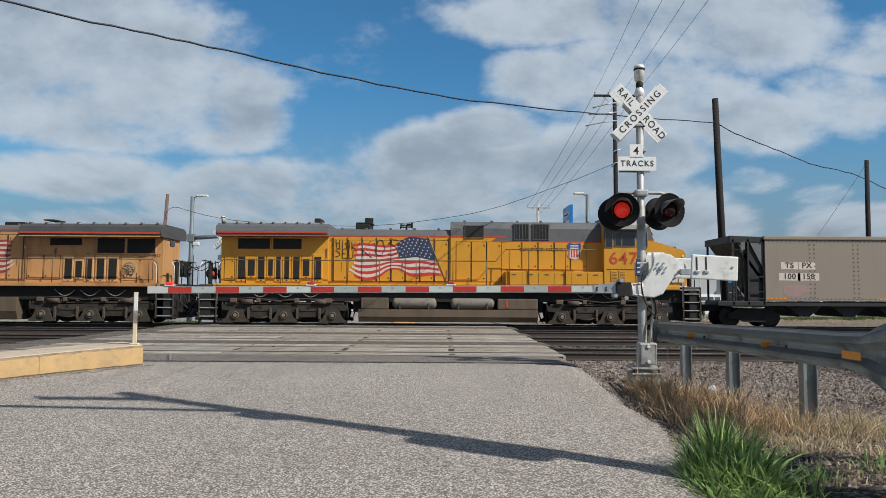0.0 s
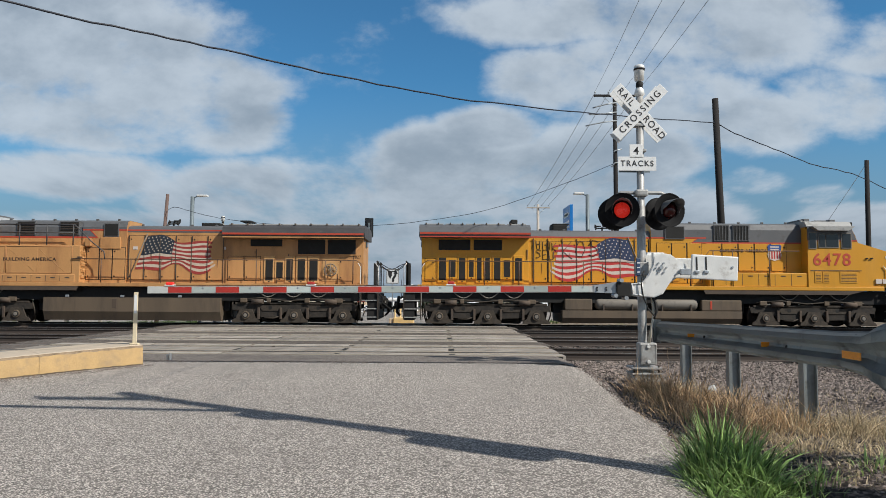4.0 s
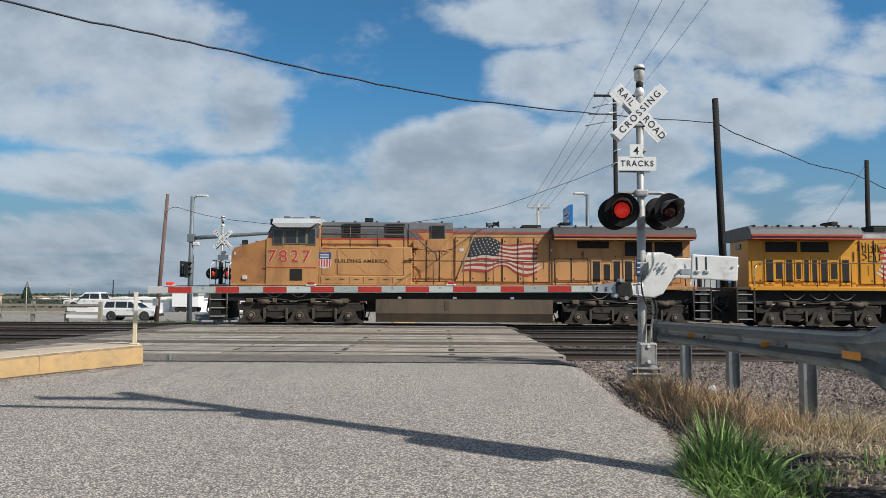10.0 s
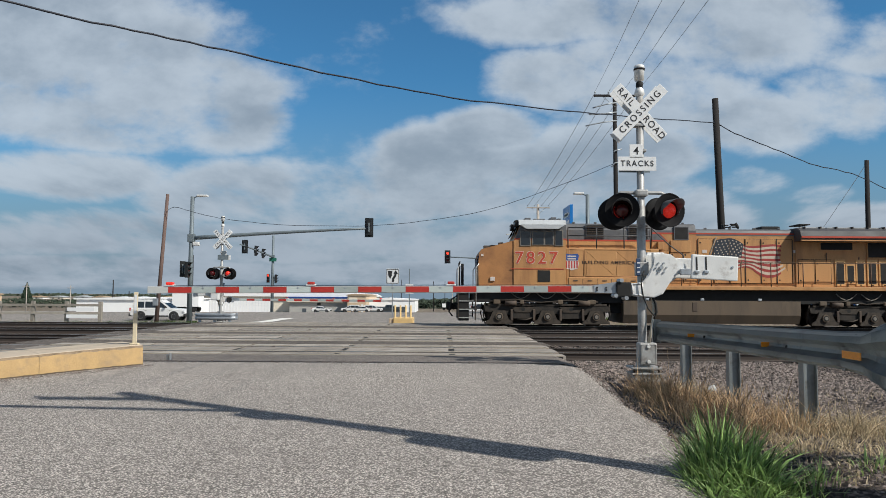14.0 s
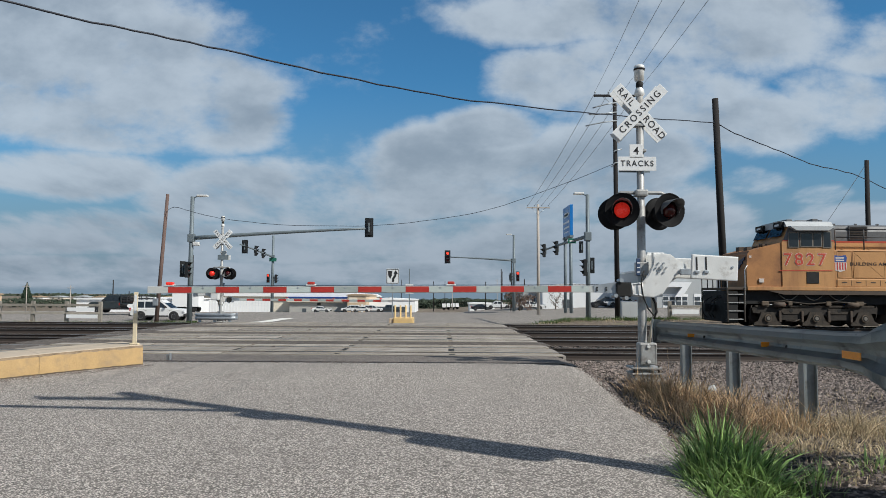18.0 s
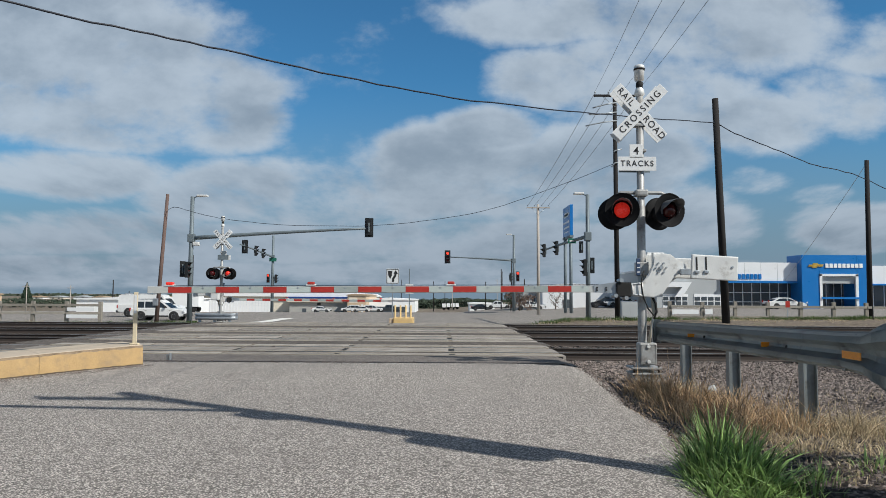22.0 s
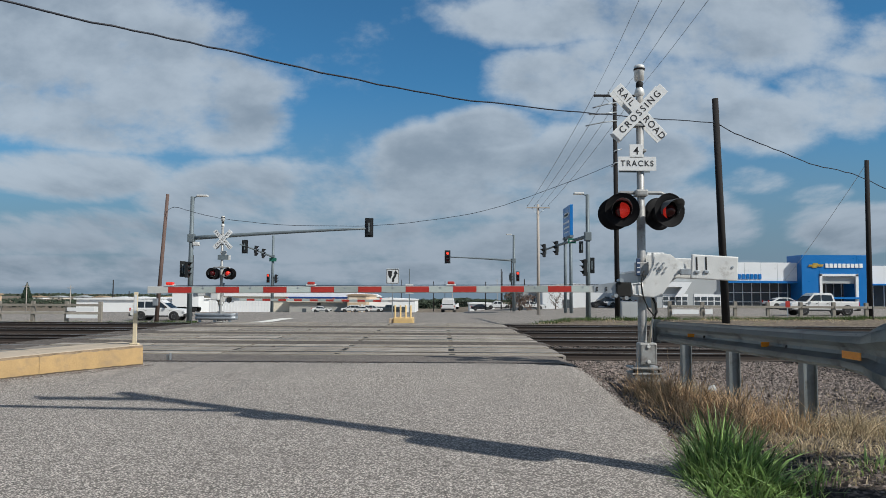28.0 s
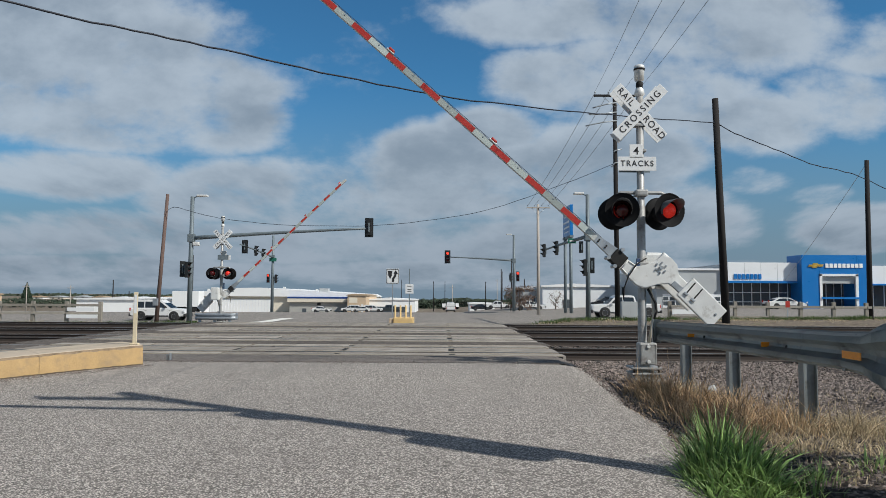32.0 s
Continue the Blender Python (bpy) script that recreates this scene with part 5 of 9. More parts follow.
    for (ua, ub, y, z0, z1, n) in spec["louvres"]:
        fr = bx("louvre_frame", "loco_grey", ua - 0.04, ub + 0.04, y - 0.05, y + 0.05, z0 - 0.04, z1 + 0.04, 0.008)
        bx("louvre_void", "under_black", ua, ub, y - 0.056, y - 0.04, z0, z1, 0.0, "dark louvre opening", fr)
        for k in range(n):
            if spec["louvre_vertical"]:
                w = (ub - ua) / n
                bx("louvre_slat", "loco_grey", ua + w * (k + 0.15), ua + w * (k + 0.3), y - 0.07, y - 0.05, z0, z1, 0.0, "", fr)
            else:
                w = (z1 - z0) / n
                bx("louvre_slat", "loco_sill", ua, ub, y - 0.075, y - 0.05, z0 + w * (k + 0.15), z0 + w * (k + 0.35), 0.0, "", fr)
    # radiator section: body, overhanging wing, openings under it
    bx("radiator_body", paint, r0, r1, -0.98, 0.98, DECK, 4.1, 0.02)
    ov = spec["wing_z"]
    bm = bmesh.new()
    prism(bm, [(-0.98, ov - 0.02), (-1.5, ov), (-1.55, ov + 0.18), (-1.48, ov + 0.42), (-1.2, ov + 0.55), (1.2, ov + 0.55), (1.48, ov + 0.42), (1.55, ov + 0.18), (1.5, ov), (0.98, ov - 0.02)], X(r0 - 0.02), X(r1 + 0.1), "x")
    part("radiator_wing", bm, "wing_grey" if nose_left else "loco_grey", lo, "grey overhanging radiator roof")
    bx("wing_trim", "stripe_red", r0, r1 + 0.05, -1.556, -1.54, ov + 0.10, ov + 0.18)
    bx("wing_trim", paint if nose_left else "stripe_red", r0, r1 + 0.05, -1.548, -1.46, ov - 0.03, ov + 0.02)
    bm = bmesh.new()
    n = 5
    for k in range(n):
        ua, ub = r0 + 0.15 + (r1 - r0 - 0.2) * k / n, r0 + 0.15 + (r1 - r0 - 0.2) * (k + 1) / n - 0.08
        box(bm, X(ua), X(ub), -1.15, 1.15, ov + 0.55, ov + 0.60, bevel=0.015)
    part("roof_grating", bm, "loco_roof", lo, "roof grating over the radiators")
    for (ua, ub, z0, z1) in spec["radiator_openings"]:
        fr = bx("radiator_frame", paint, ua - 0.06, ub + 0.06, -1.02, -0.96, z0 - 0.06, z1 + 0.06, 0.01)
        bx("radiator_core", "under_black", ua, ub, -1.03, -1.0, z0, z1, 0.0, "dark radiator opening", fr)
    bx("rear_headlight", "dark_glass", r1, r1 + 0.05, -0.25, 0.25, 3.5, 3.75, 0.02)
    if spec["brake"]:
        bm = bmesh.new()
        u, z = spec["brake"]
        m = Matrix.Translation((X(u), -1.08, z)) @ pose(0, 0, 0, 90, 0, 0)
        for k in range(20):
            a0, a1 = k * math.pi / 10, (k + 1) * math.pi / 10
            cyl(bm, m @ Vector((0.27 * math.cos(a0), 0.27 * math.sin(a0), 0)), m @ Vector((0.27 * math.cos(a1), 0.27 * math.sin(a1), 0)), 0.022, seg=6)
        for k in range(4):
            a0 = k * math.pi / 4
            cyl(bm, m @ Vector((0.27 * math.cos(a0), 0.27 * math.sin(a0), 0)), m @ Vector((-0.27 * math.cos(a0), -0.27 * math.sin(a0), 0)), 0.016, seg=6)
        part("handbrake_wheel", bm, "tank_grey", lo, "spoked handbrake wheel")
        bx("brake_niche", spec["door_tone"], u - 0.36, u + 0.36, -1.0, -0.965, z - 0.5, z + 0.55, 0.0, "shallow brake niche")
    # grab irons, lifting lugs and seams on the hood roofs
    for (ua, ub, half, top, name, zl) in spec["hoods"]:
        n = max(2, int((ub - ua) / 0.9))
        for k in range(n):
            u = ua + (ub - ua) * (k + 0.5) / n
            bx("roof_seam", "loco_sill", u - 0.015, u + 0.015, -half + 0.25, half - 0.25, top + 0.006, top + 0.024)
            bx("lifting_lug", "loco_grey", u - 0.06, u + 0.06, -half + 0.28, -half + 0.34, top, top + 0.075, 0.01)
    for k in range(9):
        u = r0 + 0.3 + (r1 - r0 - 0.5) * k / 8
        bx("wing_rib", "loco_sill", u - 0.02, u + 0.02, -1.3, 1.3, spec["wing_z"] + 0.55, spec["wing_z"] + 0.625)
    if nose_left:
        # rungs up the end of the equipment case, and boxes on the step of the hood
        for k in range(5):
            bm = bmesh.new()
            tube(bm, [(X(8.92), -1.42, 2.1 + 0.26 * k), (X(9.02), -1.42, 2.1 + 0.26 * k), (X(9.02), -1.1, 2.1 + 0.26 * k)], 0.018, 5)
            part("grab_iron", bm, paint, lo)
        bx("hood_hatch", paint, 9.55, 10.45, -1.06, -0.99, 3.3, 3.82, 0.02)
        bx("hood_bracket", paint, 8.95, 9.2, -1.2, -1.0, 3.4, 3.75, 0.03)
        bx("case_pipe", "loco_sill", 8.8, 9.0, -1.5, -1.44, 2.88, 2.93)
    for (ua, ub, z0, z1) in spec["notices"]:
        bx("notice", "flag_white", ua, ub, -0.968, -0.955, z0, z1, 0.0, "small pale notice plate")
    # roof: horn, exhaust
    for (u, w, z, h) in spec["roof_items"]:
        it = bx("exhaust_stack", "under_black", u - w / 2, u + w / 2, -0.5, 0.5, z, z + h, 0.05)
    u, z = spec["horn"]
    bm = bmesh.new()
    cyl(bm, (X(u), -0.3, z), (X(u), -0.3, z + 0.2), 0.04, seg=8)
    for k, (dz, sgn) in enumerate(((0.14, 1), (0.22, 1), (0.29, 1), (0.16, -1), (0.26, -1))):
        cyl(bm, (X(u), -0.5 + 0.1 * k, z + dz), (X(u) + 0.2 * sgn, -0.5 + 0.1 * k, z + dz), 0.03, 0.03, 8)
        cyl(bm, (X(u) + 0.2 * sgn, -0.5 + 0.1 * k, z + dz), (X(u) + 0.29 * sgn, -0.5 + 0.1 * k, z + dz), 0.03, 0.09, 10)
    part("horn", bm, "under_black", lo, "black air horn cluster")
    # handrail along the walkway
    rail, posts = spec["handrail"]
    bm = bmesh.new()
    tube(bm, [(X(u), -1.5, z) for u, z in rail], 0.021, 6)
    part("handrail", bm, "handrail_rust", lo)
    for u, z in posts:
        bm = bmesh.new()
        cyl(bm, (X(u), -1.5, DECK - 0.05), (X(u), -1.5, z), 0.022, seg=6)
        part("stanchion", bm, "handrail_rust", lo)
    if spec["upper_rail"]:
        for zz in (4.33, 3.98):
            bm = bmesh.new()
            tube(bm, [(X(4.95), -1.42, zz), (X(8.6), -1.42, zz)] + ([(X(9.35), -1.44, 3.6), (X(9.95), -1.5, 3.15), (X(10.0), -1.5, 2.83)] if zz > 4.2 else []), 0.027, 6)
            part("upper_handrail", bm, "wing_grey", lo)
        for u in (4.95, 6.2, 7.4, 8.55):
            bm = bmesh.new()
            cyl(bm, (X(u), -1.42, 3.4), (X(u), -1.42, 4.33), 0.027, seg=6)
            part("upper_stanchion", bm, "wing_grey", lo)
    # fuel tank
    if spec["tank"] == "plain":
        bm = bmesh.new()
        prism(bm, [(-1.42, 1.16), (-1.42, 0.55), (-1.25, 0.17), (1.25, 0.17), (1.42, 0.55), (1.42, 1.16)], X(7.35), X(15.05), "x")
        tk = part("fuel_tank", bm, "tank_brown", lo, "long grimy brown fuel tank")
        bx("tank_band", "loco_sill", 10.35, 10.55, -1.435, -1.40, 0.7, 1.1, 0.01, "", tk)
        for u in (8.3, 10.7, 13.2):
            bx("tank_fitting", "galvanised", u, u + 0.16, -1.44, -1.38, 1.17, 1.27, 0.02, "filler fitting", tk)
    else:
        bm = bmesh.new()
        prism(bm, [(-1.42, 0.72), (-1.42, 0.4), (-1.25, 0.17), (1.25, 0.17), (1.42, 0.4), (1.42, 0.72)], X(7.2), X(15.0), "x")
        tk = part("fuel_tank", bm, "tank_brown", lo, "grimy fuel tank under air reservoirs")
        bx("tank_end", "tank_brown", 13.7, 14.9, -1.41, 1.2, 0.73, 1.22, 0.05, "", tk)
        bx("tank_end", "tank_brown", 7.2, 8.95, -1.41, 1.2, 0.73, 1.2, 0.05, "", tk)
        bx("fuel_mark", "stripe_red", 8.5, 8.58, -1.425, -1.4, 0.8, 1.15, 0.0, "", tk)
        for ua, ub in ((9.05, 11.0), (11.6, 13.55)):
            bm = bmesh.new()
            x0, x1 = min(X(ua), X(ub)), max(X(ua), X(ub))
            lathe(bm, [(0.001, 0), (0.15, 0.02), (0.24, 0.09), (0.26, 0.18), (0.26, x1 - x0 - 0.18), (0.24, x1 - x0 - 0.09), (0.15, x1 - x0 - 0.02), (0.001, x1 - x0)], 18,
                  m=Matrix.Translation((x0, -1.12, 1.0)) @ pose(0, 0, 0, 0, 90, 0))
            rs = part("air_reservoir", bm, "tank_grey", lo, "grey cylindrical air reservoir")
            for u in (ua + 0.35, ub - 0.35):
                bx("strap", "loco_sill", u - 0.03, u + 0.03, -1.4, -0.86, 0.73, 1.0, 0.0, "", rs)
    bx("centre_sill", "under_black", 6.9, 15.3, -0.9, 0.9, 0.6, 1.1)
    # trucks
    for centre in (4.05, 18.25):
        tr = new("truck")
        tr.parent = lo
        tr.location = (X(centre), 0, -0.1)
        for sy in (-1, 1):
            y0, y1 = sy * 1.12, sy * 1.28
            bm = bmesh.new()
            prof = [(-2.75, 0.98), (-2.3, 1.06), (-1.55, 1.02), (-1.2, 0.9), (-0.75, 0.95), (0, 1.02), (0.75, 0.95), (1.2, 0.9), (1.55, 1.02), (2.3, 1.06), (2.75, 0.98), (2.7, 0.75), (2.2, 0.72),
                    (1.62, 0.6), (1.5, 0.46), (0.62, 0.44), (0.45, 0.66), (-0.45, 0.66), (-0.62, 0.44), (-1.5, 0.46), (-1.62, 0.6), (-2.2, 0.72), (-2.7, 0.75)]
            prism(bm, prof, min(y0, y1), max(y0, y1), "y")
            part("side_frame", bm, "truck_dark", tr, "grimy cast truck side frame, darkened for the shade behind the axle boxes")
            for k in (-2.1, 0.0, 2.12):
                bm = bmesh.new()
                prism(bm, [(k - 0.6, 0.22), (k - 0.58, 0.32), (k - 0.42, 0.42), (k - 0.26, 0.8), (k + 0.26, 0.8), (k + 0.42, 0.42), (k + 0.58, 0.32), (k + 0.6, 0.22)], sy * 1.29, sy * 1.36, "y")
                ab = part("axle_box", bm, "truck_grime", tr)
                bm = bmesh.new()
                cyl(bm, (k, sy * 1.36, 0.53), (k, sy * 1.43, 0.53), 0.17, 0.155, 16)
                part("bearing_cap", bm, "tank_brown", ab)
                # flat black disc stands for the shade in the cap's recess
                bm = bmesh.new()
                cyl(bm, (k, sy * 1.43, 0.53), (k, sy * 1.436, 0.53), 0.125, 0.125, 14)
                part("bearing_recess", bm, "under_black", ab)
                bm = bmesh.new()
                cyl(bm, (k, sy * 1.43, 0.53), (k, sy * 1.45, 0.53), 0.085, 0.075, 12)
                part("bearing_hub", bm, "tank_grey", ab)
            bm = bmesh.new()
            tube(bm, [(-2.5, sy * 1.33, 1.2), (-1.4, sy * 1.36, 1.28), (-0.3, sy * 1.36, 1.15), (0.9, sy * 1.36, 1.25), (2.2, sy * 1.33, 1.18)], 0.03, 6)
            tube(bm, [(-0.62, sy * 1.3, 0.5), (-0.9, sy * 1.32, 0.4), (-1.3, sy * 1.3, 0.42)], 0.03, 6)
            part("brake_rigging", bm, "truck_grime", tr)
            for k in (-1.05, 1.05):
                # raised pocket of the casting between the axles
                bm = bmesh.new()
                prism(bm, [(k - 0.5, 0.96), (k - 0.34, 0.72), (k + 0.34, 0.72), (k + 0.5, 0.96)], sy * 1.285, sy * 1.31, "y")
                part("frame_pocket", bm, "truck_grime", tr)
            for k, w in ((-2.35, 0.3), (0.45, 0.22), (1.75, 0.35), (-1.2, 0.18)):
                quick("valve_box", "tank_brown", tr, lambda bm: box(bm, k, k + w, sy * 1.3, sy * 1.4, 1.08, 1.27, bevel=0.03))
            # black discs for the shade in round lightening holes; brake hangers and shoes, sand pipes
            for k in (-1.05, 1.05):
                bm = bmesh.new()
                cyl(bm, (k, sy * 1.305, 0.86), (k, sy * 1.316, 0.86), 0.085, seg=12)
                part("frame_hole", bm, "under_black", tr)
            for k in (-1.55, -0.58, 0.58, 1.55):
                quick("brake_hanger", "loco_sill", tr, lambda bm: box(bm, k - 0.05, k + 0.05, sy * 1.3, sy * 1.37, 0.36, 0.86, bevel=0.015))
                quick("brake_shoe", "under_black", tr, lambda bm: box(bm, k - 0.09, k + 0.09, sy * 0.78, sy * 0.98, 0.32, 0.72, bevel=0.03))
            quick("upper_beam", "truck_grime", tr, lambda bm: box(bm, -2.6, 2.6, sy * 1.1, sy * 1.3, 1.0, 1.09, bevel=0.02))
            for k in (-2.72, 2.72):
                bm = bmesh.new()
                tube(bm, [(k, sy * 1.2, 1.1), (k * 1.02, sy * 1.1, 0.6), (k * 0.985, sy * 0.85, 0.22)], 0.028, 6)
                part("sand_pipe", bm, "truck_grime", tr)
            for k in (-1.6, 1.6):
                bm = bmesh.new()
                cyl(bm, (k - 0.25, sy * 1.36, 1.12), (k + 0.25, sy * 1.36, 1.12), 0.11, seg=10)
                part("brake_cylinder", bm, "loco_sill", tr)
        bm = bmesh.new()
        box(bm, -2.4, 2.4, -1.0, 1.0, 0.6, 1.0)
        part("truck_bolster", bm, "under_black", tr)
        for k in (-1.15, 1.0):
            quick("traction_motor", "under_black", tr, lambda bm: box(bm, k - 0.52, k + 0.55, -0.62, 0.62, 0.2, 0.9, bevel=0.1))
        for k in (-2.1, 0.0, 2.12):
            bm = bmesh.new()
            for sy in (-1, 1):
                lathe(bm, [(0.001, 0), (0.2, 0.02), (0.44, 0.03), (0.53, 0.03), (0.53, 0.12), (0.56, 0.13), (0.56, 0.155), (0.001, 0.155)] if sy < 0 else [(0.001, 0), (0.53, 0.0), (0.53, 0.12), (0.001, 0.12)], 28,
                      m=Matrix.Translation((0, sy * 0.755 + (-0.06 if sy < 0 else 0.06), 0)) @ pose(0, 0, 0, -90 if sy < 0 else 90, 0, 0))
                for q in range(4):
                    a = q * math.pi / 2
                    cyl(bm, (0.3 * math.cos(a), sy * 0.83, 0.3 * math.sin(a)), (0.3 * math.cos(a), sy * 0.86, 0.3 * math.sin(a)), 0.06, seg=8)
            cyl(bm, (0, -0.75, 0), (0, 0.75, 0), 0.1, seg=10)
            ws = part("wheelset", bm, "wheel_steel", lo)
            ws.location = (X(centre) + k, 0, 0.535)
            ROLLING.append(ws)
    # shield and motto
    u = spec["shield"]
    bm = bmesh.new()
    zc, w, h = spec["shield_z"], 0.31, 0.35
    out = [(-w, h * 0.75), (-w * 0.8, h), (0, h * 0.9), (w * 0.8, h), (w, h * 0.75), (w * 0.9, 0.05), (w, -0.1), (w * 0.85, -h * 0.85), (0, -h * 1.1), (-w * 0.85, -h * 0.85), (-w, -0.1), (-w * 0.9, 0.05)]
    y = spec["shield_y"]
    prism(bm, [(X(u) + a, zc + b) for a, b in out], y - 0.006, y, "y")
    sh = part("emblem", bm, "flag_white", lo, "shield emblem in blue, red and white")
    bm = bmesh.new()
    prism(bm, [(X(u) + a, zc + b) for a, b in out if b >= 0.05], y - 0.010, y - 0.005, "y")
    part("emblem_band", bm, "shield_blue", sh, "blue band with two pale bars")
    for k in range(5):
        x = X(u) - w * 0.75 + k * w * 0.375
        boxpart("emblem_stripe", "flag_red", sh, x - 0.028, x + 0.028, y - 0.010, y - 0.005, zc - h * 0.82, zc + 0.03)
    for zz in (zc + 0.12, zc + 0.23):
        boxpart("emblem_bar", "flag_white", sh, X(u) - w * 0.6, X(u) + w * 0.6, y - 0.013, y - 0.009, zz - 0.03, zz + 0.03)
    for word, dx in (("BUILDING", -2.9), ("AMERICA", 2.95)):
        u = spec["motto"][0] + dx * spec["motto"][2] * (1 if nose_left else -1)
        text("motto", word, spec["motto"][2], "spray_black", u, spec["motto"][1], spec["motto_y"], "slogan in thin dark capitals", 1.12, 1.15)
    fl = spec["flag"]
    xa, xb = sorted((X(fl[0]), X(fl[1])))
    flag_parts(lo, xa, xb, fl[2], fl[3], spec["flag_y"], not nose_left, "_faded" if nose_left else "")
    # hood door joints, cut through the painted flag
    u0, step, n = (10.8, 0.7, 7) if nose_left else (11.1, 0.64, 9)
    for k in range(n):
        u = u0 + step * k - 0.02
        bx("door_joint", "loco_sill", u - 0.011, u + 0.011, -0.978, -0.94, 1.93, 3.88)
    # rust runs under the hood doors' latches and along the deck
    rr = random.Random(len(number) + (1 if nose_left else 2))
    for k in range(16):
        u, w, h = rr.uniform(h0 + 4.6, r1 - 0.5), rr.uniform(0.02, 0.06), rr.uniform(0.15, 0.5)
        zt = rr.uniform(2.1, 3.4)
        yy = -0.962 if u < r0 else -1.012
        side("rust_run", "handrail_rust", [(u - w / 2, zt), (u + w / 2, zt), (u + w * 0.2, zt - h), (u - w * 0.2, zt - h * 0.9)], yy - 0.002, yy + 0.03, "thin rust run on the paint")
    # cables under the deck
    for c in (4.05, 18.25):
        for k in range(3):
            a = c - 1.6 + 1.1 * k
            bm = bmesh.new()
            tube(bm, [(X(a + 0.9 * j / 6), -1.32, 1.5 - 0.28 * math.sin(math.pi * j / 6)) for j in range(7)], 0.025, 6)
            part("traction_cable", bm, "tank_grey", lo, "sagging pale traction cable")
    return lo


ROLLING = []
spec_a = dict(nose_tone="loco_nose", door_tone="loco_door", cab_tone="cab_white", label="faded orange-yellow diesel locomotive, dirty, with a painted flag", cab=(2.55, 4.85), nose=1.05,
              cab_windows=((0.34, 0.72, 3.55, 4.14), (0.86, 1.32, 3.58, 4.12), (1.4, 1.72, 3.58, 4.12), (1.84, 2.13, 3.55, 4.18)),
              num_u=1.0, cab_panels=((3.62, 4.15, 1.95, 2.45, "under_black"), (1.55, 1.75, 1.98, 2.15, "flag_white")),
              hood=(4.85, 15.1, 15.1, 21.2),
              hoods=((4.85, 8.75, 0.95, 4.58, "hood_front", 3.84), (8.75, 10.7, 1.0, 4.58, "hood_step", 4.17), (10.7, 15.1, 0.93, 4.36, "hood_rear", 4.17)),
              lower_boxes=((4.86, 8.9, 1.46, DECK, 3.42, "loco_faded"), (4.95, 8.7, 1.49, DECK, 2.15, "loco_faded")),
              doors=[(8.95 + 0.58 * k, 9.5 + 0.58 * k, -1.0, 1.95, 3.35) for k in range(3)] + [(10.8 + 0.7 * k, 11.47 + 0.7 * k, -0.93, 1.95, 3.9) for k in range(6)]
              + [(15.2 + 0.75 * k, 15.9 + 0.75 * k, -0.98, 1.95, 3.0) for k in range(2)] + [(20.1, 20.75, -0.98, 1.95, 2.95)],
              grilles=[(16.88, 17.2, -0.98, 1.95, 2.9), (17.36, 17.64, -0.98, 2.05, 2.75), (17.8, 18.08, -0.98, 1.95, 2.9), (18.3, 18.62, -0.98, 1.95, 2.9), (18.82, 19.18, -0.98, 1.95, 2.9)],
              louvres=[(5.85, 6.6, -0.95, 3.95, 4.48, 7), (7.75, 8.55, -0.95, 3.95, 4.48, 7), (9.75, 10.32, -1.0, 3.88, 4.4, 0)], louvre_vertical=False,
              wing_z=3.83, radiator_openings=((16.2, 17.6, 3.45, 3.76), (18.3, 19.5, 3.12, 3.76), (19.62, 20.85, 3.12, 3.76)), brake=(19.75, 2.42),
              roof_items=((14.25, 0.85, 4.33, 0.2), (15.8, 0.5, 4.6, 0.05)), horn=(12.5, 4.34),
              handrail=([(8.55, 2.83), (20.95, 2.83), (21.15, 2.7), (21.2, 1.8)], [(9.85, 2.83), (11.15, 2.83), (12.45, 2.83), (13.75, 2.83), (15.15, 2.83), (16.6, 2.83), (18.1, 2.83), (19.6, 2.83), (20.8, 2.83)]),
              notices=((10.98, 11.18, 3.28, 3.42), (15.02, 15.2, 3.3, 3.42), (9.92, 10.05, 2.75, 2.9)), upper_rail=True, tank="plain", shield=5.1, shield_z=2.84, shield_y=-1.462, motto=(6.72, 2.8, 0.205), motto_y=-1.466, flag=(11.08, 14.7, 3.93, 2.19), flag_y=-0.962)
